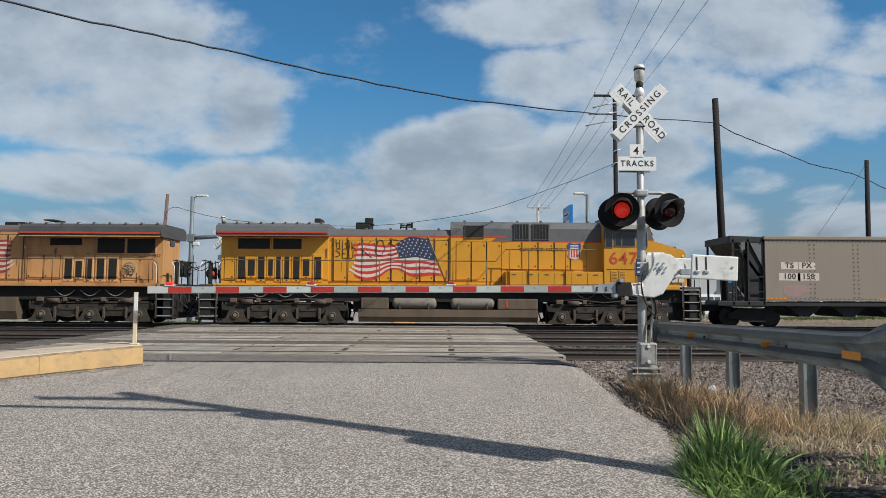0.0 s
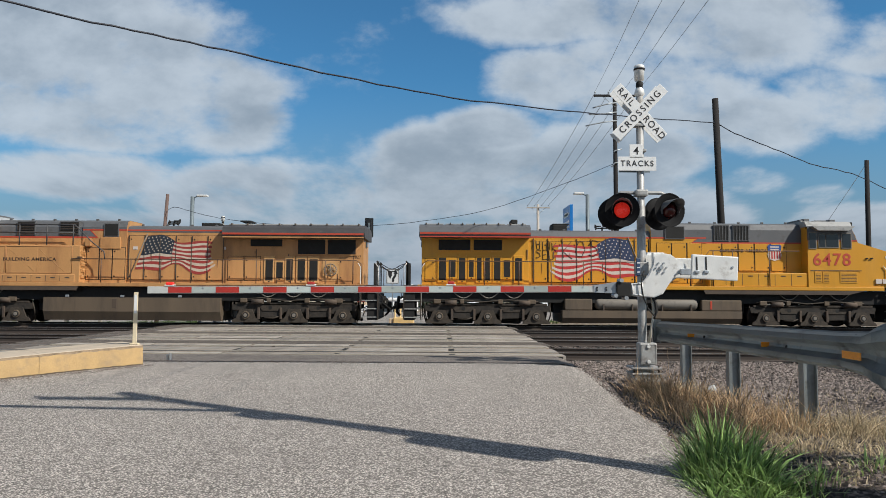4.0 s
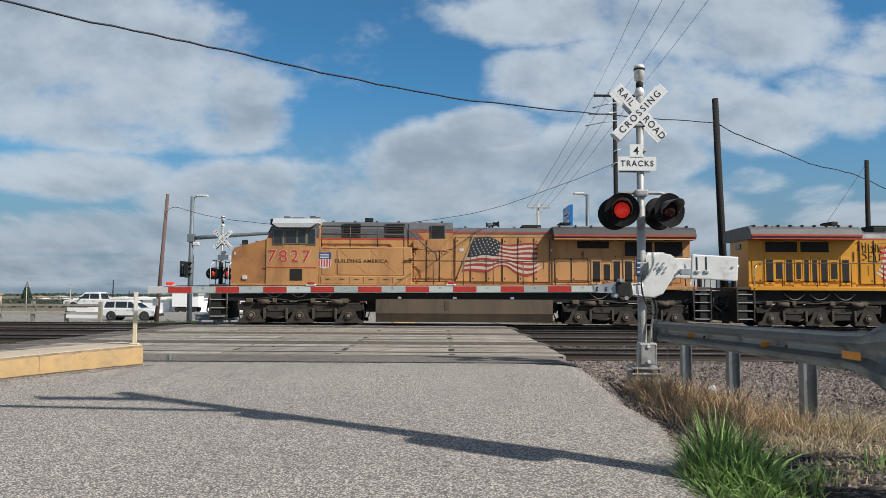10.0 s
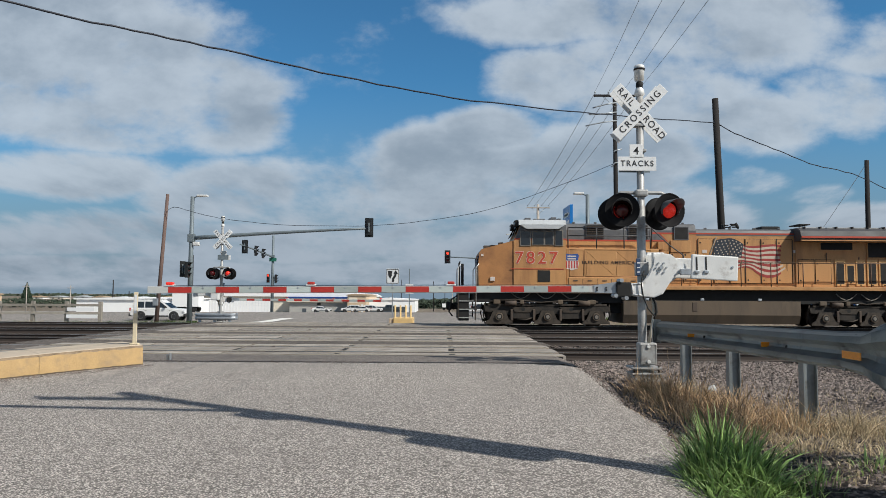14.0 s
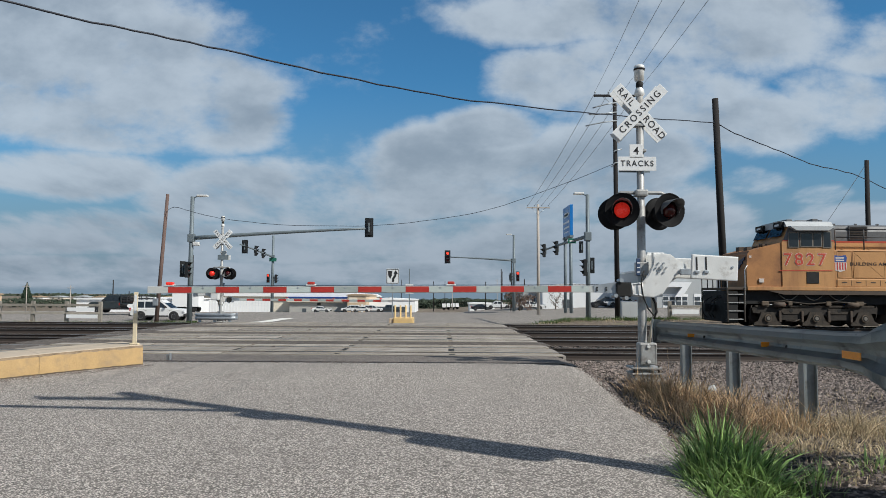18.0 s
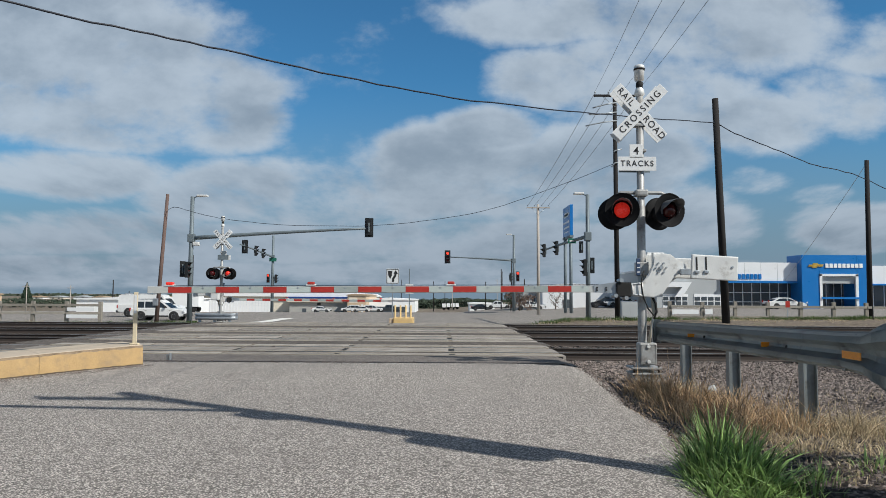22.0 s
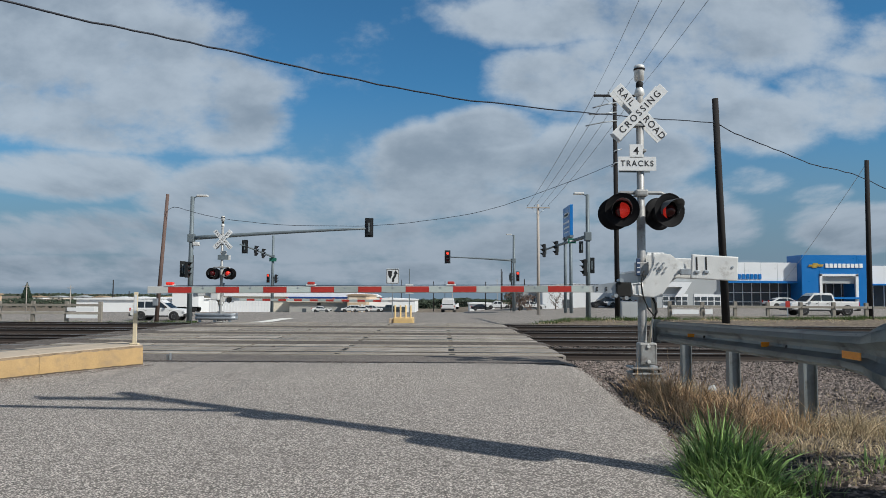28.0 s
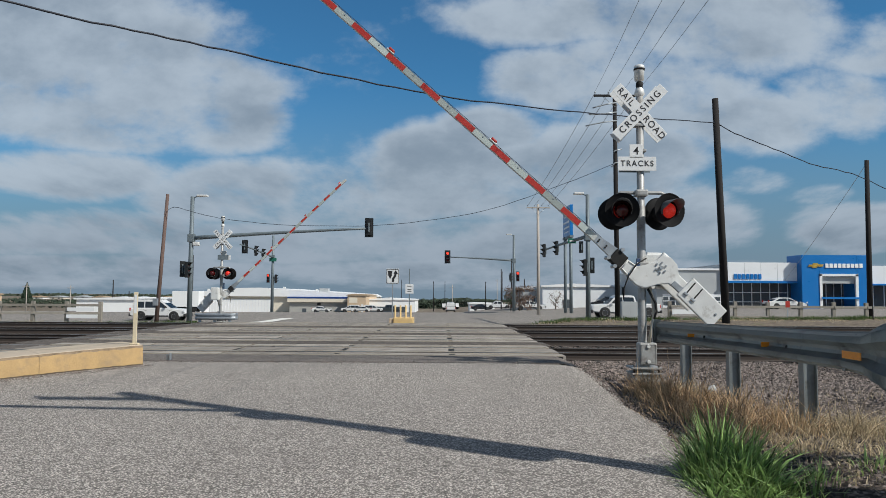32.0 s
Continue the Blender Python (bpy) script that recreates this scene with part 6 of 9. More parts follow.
spec_b = dict(nose_tone="loco_yellow", door_tone="loco_yellow", cab_tone="loco_roof", label="bright yellow diesel locomotive with grey top and a painted flag", cab=(2.1, 4.32), nose=0.74,
              cab_windows=((0.36, 0.72, 3.52, 4.12), (0.9, 1.42, 3.55, 4.08), (1.48, 1.72, 3.55, 4.08), (1.88, 2.15, 3.5, 4.15)),
              num_u=1.18, cab_panels=((2.2, 2.95, 1.98, 2.46, "loco_yellow"), (3.4, 3.7, 1.98, 2.46, "loco_yellow"), (3.74, 4.05, 1.98, 2.46, "loco_yellow"), (1.15, 1.4, 1.95, 2.15, "flag_white"), (0.86, 1.1, 1.95, 2.15, "flag_white"), (1.5, 1.6, 3.02, 3.08, "under_black"), (1.7, 1.8, 3.02, 3.08, "under_black")),
              hood=(4.32, 16.4, 16.4, 21.15),
              hoods=((4.32, 8.55, 0.95, 4.62, "hood_front", 3.76), (8.55, 11.0, 0.98, 4.62, "hood_step", 3.97), (11.0, 16.4, 0.93, 4.26, "hood_rear", 3.97)),
              lower_boxes=((4.33, 8.6, 1.46, DECK, 2.4, "loco_yellow"),),
              doors=[(5.0 + 0.72 * k, 5.68 + 0.72 * k, -0.95, 2.5, 3.7) for k in range(5)] + [(8.75 + 0.68 * k, 9.4 + 0.68 * k, -0.98, 1.95, 3.7) for k in range(3)]
              + [(11.1 + 0.64 * k, 11.7 + 0.64 * k, -0.93, 1.95, 3.75) for k in range(8)] + [(20.55, 21.0, -0.98, 1.95, 2.95)],
              grilles=[(16.72, 17.02, -0.98, 2.0, 3.0), (17.24, 17.52, -0.98, 2.15, 2.9), (17.67, 17.95, -0.98, 2.0, 3.0), (18.13, 18.34, -0.98, 2.0, 3.0), (18.5, 18.7, -0.98, 2.0, 3.0),
                       (18.85, 19.05, -0.98, 2.15, 2.9), (19.22, 19.5, -0.98, 2.0, 3.0), (19.65, 19.95, -0.98, 2.15, 2.9), (20.07, 20.38, -0.98, 2.0, 3.0)],
              louvres=[(6.65, 7.33, -0.95, 3.86, 4.5, 5), (7.55, 8.17, -0.95, 3.86, 4.5, 5), (9.55, 10.35, -0.98, 3.92, 4.42, 0)], louvre_vertical=True,
              wing_z=3.9, radiator_openings=((17.6, 18.85, 3.34, 3.8), (19.0, 20.4, 3.34, 3.8)), brake=None,
              roof_items=((14.95, 0.66, 4.25, 0.3), (14.9, 0.74, 4.54, 0.06), (17.0, 0.3, 4.55, 0.22)), horn=(13.0, 4.26),
              handrail=([(4.7, 3.35), (8.6, 3.35), (9.05, 2.83), (20.9, 2.83), (21.1, 2.7), (21.15, 1.8)],
                        [(6.0, 3.35), (7.6, 3.35), (8.45, 3.35), (9.45, 2.83), (10.9, 2.83), (12.5, 2.83), (14.1, 2.83), (15.5, 2.83), (16.9, 2.83), (18.4, 2.83), (19.9, 2.83)]),
              notices=((10.9, 11.02, 3.2, 3.35),), upper_rail=False, tank="reservoirs", shield=5.53, shield_z=3.33, shield_y=-0.985, motto=(6.88, 3.39, 0.185), motto_y=-0.985, flag=(11.4, 15.55, 3.9, 1.97), flag_y=-0.962)
loco_a = build_loco(True, "loco_faded", "7827", spec_a)
loco_b = build_loco(False, "loco_yellow", "6478", spec_b)


def spray_tag(lo):
    """Black spray-painted capitals scrawled beside and over the flag, built of strokes."""
    strokes = {"T": (((0, 1), (0.9, 0.95)), ((0.45, 1), (0.4, 0))), "H": (((0, 1), (0.05, 0)), ((0.7, 1), (0.65, 0)), ((0, 0.5), (0.7, 0.55))), "I": (((0.2, 1), (0.2, 0)),),
               "N": (((0, 0), (0, 1), (0.6, 0), (0.65, 1)),), "K": (((0.05, 1), (0.1, 0)), ((0.75, 1), (0.1, 0.45), (0.8, 0))),
               "S": (((0.8, 0.9), (0.3, 1), (0.05, 0.75), (0.6, 0.5), (0.7, 0.2), (0.3, 0), (0, 0.1)),), "E": (((0.7, 1), (0, 1), (0, 0), (0.7, 0)), ((0, 0.5), (0.5, 0.5))),
               "U": (((0, 1), (0.05, 0.15), (0.35, 0), (0.6, 0.2), (0.65, 1)),), "O": (((0.35, 1), (0.05, 0.6), (0.1, 0.1), (0.5, 0), (0.75, 0.5), (0.6, 0.95), (0.3, 1)),)}
    rnd = random.Random(3)
    for word, x, z, w, h, drop, thick in (("THINK", 6.0, 3.45, 0.23, 0.36, -0.03, 0.014), ("SEU", 6.2, 3.0, 0.3, 0.4, -0.04, 0.016), ("KOS", 7.35, 3.0, 0.6, 0.72, 0.05, 0.016)):
        bm = bmesh.new()
        for k, ch in enumerate(word):
            for st in strokes[ch]:
                tube(bm, [(x + w * (k + 0.95 * a) + rnd.uniform(-0.015, 0.015), -0.966, z + drop * k + h * b + rnd.uniform(-0.02, 0.02)) for a, b in st], thick, 4)
        part("spray_scrawl", bm, "spray_black", lo, "black spray-paint scrawl")


spray_tag(loco_b)


def nose_panels(lo):
    """Raised panel outlines and diagonal pressings on the equipment case behind the cab."""
    for x0, x1, z0, z1 in ((5.0, 5.62, 2.2, 3.36), (5.68, 8.55, 2.2, 3.36)):
        bm = bmesh.new()
        for a, b in (((x0, z0), (x1, z0)), ((x1, z0), (x1, z1)), ((x1, z1), (x0, z1)), ((x0, z1), (x0, z0))):
            cyl(bm, (a[0], -1.462, a[1]), (b[0], -1.462, b[1]), 0.012, seg=5)
        part("panel_border", bm, "loco_nose", lo)
    for x in (5.75, 7.05):
        bm = bmesh.new()
        cyl(bm, (x, -1.46, 3.3), (x + 1.2, -1.46, 2.25), 0.008, seg=5)
        cyl(bm, (x, -1.46, 3.3), (x, -1.46, 2.25), 0.008, seg=5)
        part("pressing", bm, "loco_faded", lo)
    lettering("rear_number", "7827", 0.18, "spray_black", lo, Matrix.Translation((20.9, -0.985, 3.0)) @ pose(0, 0, 0, 90, 0, 0), 0.003, "small road number at the rear", 1.1, 1.0, 0.002)


nose_panels(loco_a)


def jumper_cables(lo):
    """Jumper cables hung between the two locomotives, and the posts of their end platforms."""
    for y, low in ((-0.7, 2.38), (-0.45, 2.5), (0.3, 2.4)):
        bm = bmesh.new()
        tube(bm, [(0.5, y, 2.78), (0.2, y, low + 0.18), (-0.05, y, low + 0.03), (-0.2, y, low), (-0.35, y, low + 0.03), (-0.6, y, low + 0.18), (-0.9, y, 2.78)], 0.017, 6)
        part("jumper_cable", bm, "rubber", lo, "black jumper cable sagging between locomotives")
    for x, y in ((0.15, -1.2), (-0.5, -1.2), (0.15, -0.2), (-0.5, -0.2)):
        bm = bmesh.new()
        tube(bm, [(x, y, 1.3), (x - 0.05, y, 1.0), (-0.17, y, 0.7)], 0.035, 6)
        part("brake_hose", bm, "rubber", lo, "black brake hose")


jumper_cables(loco_b)


def build_hopper():
    h = thing("hopper_car", (0, TRACKS[3], 0.056), "grey open-top coal hopper car with black end frame", "freight car", "units of the train")
    L = 16.2
    z0, z1 = 1.18, 3.86
    boxpart("side_wall", "hopper_grey", h, 2.35, L - 2.35, -1.55, -1.47, z0, z1, bevel=0.02)
    boxpart("side_wall", "hopper_grey", h, 2.35, L - 2.35, 1.47, 1.55, z0, z1, bevel=0.02)
    boxpart("top_chord", "hopper_grey", h, 2.3, L - 2.3, -1.6, -1.45, z1 - 0.02, z1 + 0.14, bevel=0.03, label="sun-bleached upper chord")
    boxpart("top_chord", "hopper_grey", h, 2.3, L - 2.3, 1.45, 1.6, z1 - 0.02, z1 + 0.14, bevel=0.03)
    boxpart("side_sill", "hopper_black", h, 0.3, L - 0.3, -1.5, -1.35, z0 - 0.22, z0 - 0.02, bevel=0.02)
    for s, e in ((1, 0.0), (-1, L)):
        def q(x):
            return e + s * (0.62 + 0.736 * x)
        bm = bmesh.new()
        prism(bm, [(q(0.35), z1 + 0.15), (q(2.35), z1 + 0.1), (q(2.35), z1 - 0.1), (q(0.35), z1 - 0.15)], -1.5, 1.5, "y")
        part("end_chord", bm, "hopper_black", h)
        bm = bmesh.new()
        prism(bm, [(q(0.55), z1 - 0.1), (q(0.75), z1 - 0.1), (q(3.1), 1.3), (q(2.9), 1.3)], -1.4, 1.4, "y")
        part("slope_sheet", bm, "hopper_black", h, "black sloping end sheet")
        bm = bmesh.new()
        prism(bm, [(q(1.45), z1 - 0.05), (q(2.3), z1 - 0.05), (q(2.3), 2.6)], -1.47, -1.42, "y")
        part("gusset", bm, "hood_grey", h, "dull grey triangular gusset")
        bm = bmesh.new()
        prism(bm, [(q(1.2), z1), (q(2.36), z1), (q(2.36), 1.1), (q(1.2), 1.1)], -1.4, -1.34, "y")
        part("end_plate", bm, "hopper_black", h, "black end side plate")
        for x in (0.75, 1.0):
            boxpart("brake_rod", "hopper_black", h, q(x), q(x + 0.06), -1.3, -1.24, 1.0, z1 - 0.3)
        boxpart("placard", "hood_grey", h, q(0.95), q(1.2), -1.53, -1.505, z1 - 0.45, z1 - 0.12, label="dull grey placard holder")
        for z in (1.25, 1.55, 2.2):
            boxpart("end_rail", "hopper_black", h, q(1.3), q(2.3), -1.52, -1.48, z, z + 0.05)
        for x in (0.45, 1.35, 2.25):
            boxpart("end_post", "hopper_black", h, q(x), q(x + 0.1), -1.5, -1.4, 1.0, z1)
            boxpart("end_post", "hopper_black", h, q(x), q(x + 0.1), 1.4, 1.5, 1.0, z1)
        for k in range(6):
            boxpart("ladder_rung", "hopper_black", h, q(0.45), q(0.95), -1.54, -1.51, 1.4 + 0.4 * k, 1.43 + 0.4 * k)
        boxpart("end_sill", "hopper_black", h, q(0.3), q(2.4), -1.45, 1.45, 0.92, 1.18)
        bm = bmesh.new()
        box(bm, q(-1.25), q(0.6), -0.2, 0.2, 0.7, 1.0, bevel=0.05)
        part("coupler", bm, "under_black", h)
        tr = new("truck")
        tr.parent = h
        tr.location = (q(1.9), 0, 0)
        for sy in (-1, 1):
            bm = bmesh.new()
            prism(bm, [(-1.15, 0.6), (-0.6, 0.85), (0.6, 0.85), (1.15, 0.6), (1.1, 0.4), (0.75, 0.38), (0.4, 0.25), (-0.4, 0.25), (-0.75, 0.38), (-1.1, 0.4)], min(sy * 0.98, sy * 1.1), max(sy * 0.98, sy * 1.1), "y")
            part("side_frame", bm, "under_black", tr)
        for k in (-0.89, 0.89):
            bm = bmesh.new()
            for sy in (-1, 1):
                lathe(bm, [(0.001, 0), (0.3, 0.02), (0.457, 0.03), (0.457, 0.13), (0.001, 0.13)], 24, m=Matrix.Translation((0, sy * 0.72, 0)) @ pose(0, 0, 0, -90 if sy < 0 else 90, 0, 0))
            cyl(bm, (0, -0.75, 0), (0, 0.75, 0), 0.09, seg=10)
            ws = part("wheelset", bm, "wheel_steel", h)
            ws.location = (q(1.9) + k, 0, 0.46)
            ROLLING_SMALL.append(ws)
    for k in range(5):
        x = 4.2 + 1.95 * k
        bm = bmesh.new()
        prism(bm, [(x - 0.75, 0.95), (x + 0.75, 0.95), (x + 0.2, 0.5), (x - 0.2, 0.5)], -1.2, 1.2, "y")
        part("discharge_bay", bm, "hopper_black", h)
    # rows of rivets over the side posts, and along the bottom
    bm = bmesh.new()
    for x in (4.3, 4.5, 6.2, 6.4, 8.1, 8.3, 10.0, 10.2, 11.9, 12.1):
        for k in range(14):
            box(bm, x - 0.025, x + 0.025, -1.562, -1.55, z0 + 0.15 + 0.19 * k, z0 + 0.19 + 0.19 * k)
    for k in range(60):
        box(bm, 2.5 + 0.19 * k, 2.54 + 0.19 * k, -1.562, -1.55, z0 + 0.08, z0 + 0.12)
        box(bm, 2.5 + 0.19 * k, 2.54 + 0.19 * k, -1.562, -1.55, z1 - 0.12, z1 - 0.08)
    part("rivets", bm, "loco_sill", h, "rows of dark rivet heads")
    for (x, z, s) in ((3.4, 2.72, "TS"), (4.16, 2.72, "PX"), (3.4, 2.24, "100"), (4.22, 2.24, "158")):
        boxpart("stencil_patch", "flag_white", h, x - 0.16 - 0.1 * len(s), x + 0.17 + 0.1 * len(s), -1.556, -1.549, z - 0.17, z + 0.15)
        lettering("car_mark", s, 0.34, "spray_black", h, Matrix.Translation((x, -1.558, z)) @ pose(0, 0, 0, 90, 0, 0), 0.003, "black stencilled mark", 1.1, 1.0, 0.008)
    for x, z, w, q in ((3.4, 1.62, 0.3, 0.25), (3.65, 1.55, 0.25, 0.2), (4.05, 1.72, 0.3, 0.14), (3.8, 1.78, 0.35, 0.1)):
        bm = bmesh.new()
        prism(bm, [(x + w * (1 + 0.35 * noise.noise((x, a, z))) * math.cos(a), z + q * (1 + 0.4 * noise.noise((z, a, x))) * math.sin(a)) for a in (k * math.pi / 8 for k in range(16))], -1.5555 - 0.001 * w, -1.549, "y")
        part("chalk_patch", bm, "spray_pink", h, "faded pink paint smear")
    boxpart("yellow_patch", "reflector_amber", h, 2.4, 3.3, -1.556, -1.549, 1.25, 1.31)
    boxpart("yellow_patch", "reflector_amber", h, 7.2, 7.8, -1.556, -1.549, 1.25, 1.31)
    return h


ROLLING_SMALL = []
hopper = build_hopper()
# ---- poles, traffic signals, signs, fences and buildings beyond the tracks ----
mat("car_trim", (0.03, 0.03, 0.032), 0.6, var=0.15)
mat("signal_black", (0.015, 0.017, 0.018), 0.5, var=0.2)
mat("lamp_red", (1.0, 0.06, 0.03), 0.3, var=0.05, emit=1.6)
mat("street_green", (0.02, 0.14, 0.1), 0.5, var=0.1)
mat("post_yellow", (0.66, 0.46, 0.2), 0.6, var=0.12, dirt=(0.4, 0.3, 0.2), dirt_amt=0.3)
mat("dealer_blue", (0.012, 0.17, 0.50), 0.35, var=0.06, scale=0.6, bump=0.02)
mat("white_panel", (0.82, 0.83, 0.84), 0.5, var=0.06, scale=0.7, bump=0.03, dirt=(0.5, 0.5, 0.48), dirt_amt=0.2, dirt_scale=0.8)
mat("grey_panel", (0.42, 0.44, 0.45), 0.6, var=0.08, scale=0.6, bump=0.03)
mat("white_metal", (0.88, 0.88, 0.87), 0.55, var=0.06, scale=0.4, bump=0.02)
mat("beige_wall", (0.74, 0.67, 0.55), 0.8, var=0.1, scale=0.7)
mat("tan_wall", (0.58, 0.44, 0.3), 0.8, var=0.1, scale=0.7)
mat("canopy_blue", (0.02, 0.06, 0.25), 0.5, var=0.1)
mat("shutter", (0.42, 0.41, 0.38), 0.6, var=0.08)
mat("gold", (0.7, 0.45, 0.1), 0.3, 0.6, var=0.1)
mat("fir", (0.025, 0.045, 0.025), 0.9, var=0.4, scale=2, island=0.4)
mat("leaf_green", (0.05, 0.085, 0.03), 0.85, var=0.3, scale=3, island=0.4)
mat("leaf_red", (0.11, 0.07, 0.05), 0.85, var=0.3, scale=3, island=0.4)
mat("bark", (0.1, 0.08, 0.06), 0.95, var=0.3, scale=8, bump=0.5)
mat("woods", (0.035, 0.05, 0.032), 0.95, var=0.4, scale=0.05, island=0.3)
mat("paint_line", (0.8, 0.78, 0.73), 0.8, var=0.15, scale=2, dirt=(0.3, 0.28, 0.26), dirt_amt=0.4)
mat("roof_tan", (0.4, 0.3, 0.2), 0.8, var=0.1)


def wood_pole(base, top, r0, r1, material, label, arms=(), insulators=True, name="utility_pole"):
    base, top = Vector(base), Vector(top)
    p = thing(name, base, label, "pole", "utility poles")
    d = top - base
    bm = bmesh.new()
    cyl(bm, (0, 0, -0.6), d, r0, r1, 14)
    part("shaft", bm, material, p)
    for (z, x0, x1, t) in arms:
        bm = bmesh.new()
        c = d * (z / d.z)
        box(bm, c.x + x0, c.x + x1, c.y - r1 - t, c.y - r1, z - t / 2, z + t / 2, bevel=0.01)
        part("crossarm", bm, material, p, "timber crossarm")
        if insulators:
            n = 4
            for k in range(n):
                x = c.x + x0 + 0.08 + (x1 - x0 - 0.16) * k / (n - 1)
                bm = bmesh.new()
                lathe(bm, [(0.012, 0), (0.012, 0.08), (0.05, 0.1), (0.06, 0.15), (0.035, 0.2), (0.001, 0.21)], 10, m=Matrix.Translation((x, c.y - r1 - t / 2, z + t / 2)))
                part("insulator", bm, "galvanised", p)
            for s in (-1, 1):
                bm = bmesh.new()
                cyl(bm, (c.x, c.y - r1 - 0.02, z - 0.7), (c.x + s * (x1 - x0) * 0.28, c.y - r1 - 0.02, z - t / 2), 0.018, seg=6)
                part("brace", bm, "galvanised", p)
    return p


pole_left = wood_pole((-18.2, 45, -0.68), (-17.68, 45, 7.75), 0.135, 0.1, "pole_brown", "leaning reddish-brown wooden utility pole with a meter box")
boxpart("meter_box", "galvanised", pole_left, -0.1, 0.2, -0.32, -0.14, 1.3, 1.75, bevel=0.02, label="grey meter box")
pole_mid = wood_pole((8.36 * 44 / 34 + 0.05, 44, -0.75), (8.36 * 44 / 34 - 0.02, 44, 14.25), 0.17, 0.12, "pole_wood", "tall dark utility pole with a crossarm", arms=((14.75, -1.35, 1.35, 0.13),))
for k, (z, x0, x1) in enumerate(((14.15, -1.5, 0.0), (13.55, -1.75, 0.0), (13.0, -1.95, 0.0), (12.3, -0.4, 0.25), (10.4, -0.35, 0.2), (11.2, -0.2, 0.3))):
    bm = bmesh.new()
    tube(bm, [(x0, -0.2, z + 0.2 * (k % 2) - 0.2), (x0 * 0.85, -0.2, z - 0.12 + 0.1 * (k % 2)), (x0 * 0.4, -0.2, z + 0.06), (x1, -0.2, z + 0.15)], 0.04, 6)
    part("pole_bracket", bm, "galvanised", pole_mid, "curved steel cable bracket")
pole_right = wood_pole((15.22, 38, -0.45), (14.82, 38, 12.2), 0.22, 0.165, "pole_wood", "thick dark creosoted pole without arms")
pole_far_right = wood_pole((28.95, 48, -0.75), (29.05, 48, 10.8), 0.19, 0.14, "pole_wood", "dark creosoted pole beside the fence")
pole_grey = wood_pole((9.47, 70, -0.75), (9.44, 70, 10.45), 0.17, 0.13, "pole_grey", "weathered grey utility pole with one crossarm", arms=((10.85, -1.15, 1.15, 0.12),))
# roadside pole behind the eye, whose shadow lies on the road
pole_near = wood_pole((5.2, 3.8, -0.2), (5.2, 3.8, 10.4), 0.17, 0.13, "pole_wood", "creosoted roadside utility pole", arms=((10.2, -1.3, 0.15, 0.17),))
bm = bmesh.new()
lathe(bm, [(0.001, 0), (0.17, 0.02), (0.19, 0.1), (0.19, 1.1), (0.16, 1.18), (0.001, 1.2)], 18, m=Matrix.Translation((0.05, -0.3, 4.9)))
part("transformer", bm, "galvanised", pole_near, "grey can transformer")
boxpart("cable_box", "galvanised", pole_near, -0.16, 0.16, -0.3, -0.12, 7.8, 8.3, bevel=0.03)
bm = bmesh.new()
tube(bm, [(0, 0, 8.3), (-1.2, 0.1, 8.3), (-3.0, 0.26, 8.3), (-4.8, 0.42, 8.3)], 0.085, 10)
part("lamp_bracket", bm, "galvanised", pole_near, "street lamp bracket arm")


def head(parent, x, y, z, face, lit=None, s=1.0, plate=True):
    """A three-section traffic light. face: degrees the front is turned from looking at -y."""
    m = Matrix.Translation((x, y, z)) @ pose(0, 0, 0, 0, 0, face)
    bm = bmesh.new()
    box(bm, -0.18 * s, 0.18 * s, -0.1, 0.12, -0.54 * s, 0.54 * s, bevel=0.03, m=None)
    bmesh.ops.transform(bm, matrix=m, verts=bm.verts)
    h = part("signal_head", bm, "signal_black", parent, "black three-section traffic light")
    if plate:
        bm = bmesh.new()
        box(bm, -0.29 * s, 0.29 * s, 0.0, 0.012, -0.66 * s, 0.66 * s)
        bmesh.ops.transform(bm, matrix=m, verts=bm.verts)
        part("backplate", bm, "signal_black", h)
    # hinge side and joints between the sections
    for k in (0.175, -0.175):
        bm = bmesh.new()
        box(bm, -0.185 * s, 0.185 * s, -0.104, 0.126, (k - 0.012) * s, (k + 0.012) * s)
        bmesh.ops.transform(bm, matrix=m, verts=bm.verts)
        part("section_joint", bm, "car_trim", h)
    bm = bmesh.new()
    box(bm, -0.05 * s, 0.05 * s, 0.12, 0.2, -0.3 * s, 0.3 * s, bevel=0.02)
    bmesh.ops.transform(bm, matrix=m, verts=bm.verts)
    part("mounting_bracket", bm, "pole_steel", h)
    for k in (1, 0, -1):
        bm = bmesh.new()
        for i in range(10):
            a0, a1 = math.radians(-20 + 22 * i), math.radians(-20 + 22 * (i + 1))
            vs = [(0.145 * s * math.cos(a), yy, 0.35 * s * k + 0.145 * s * math.sin(a)) for a, yy in ((a0, -0.1), (a1, -0.1), (a1, -0.1 - 0.26 * max(0.25, math.sin(a1))), (a0, -0.1 - 0.26 * max(0.25, math.sin(a0))))]
            bm.faces.new([bm.verts.new(v) for v in vs])
        bmesh.ops.solidify(bm, geom=bm.faces[:], thickness=0.006)
        bmesh.ops.transform(bm, matrix=m, verts=bm.verts)
        part("visor", bm, "signal_black", h)
        bm = bmesh.new()
        lathe(bm, [(0.001, 0.02), (0.08 * s, 0.015), (0.135 * s, 0)], 14, m=m @ Matrix.Translation((0, -0.1, 0.35 * s * k)) @ pose(0, 0, 0, 90, 0, 0))
        part("lens", bm, "lamp_red" if lit == k else "lens_dark", h, "red light, lit" if lit == k else "")
    return h


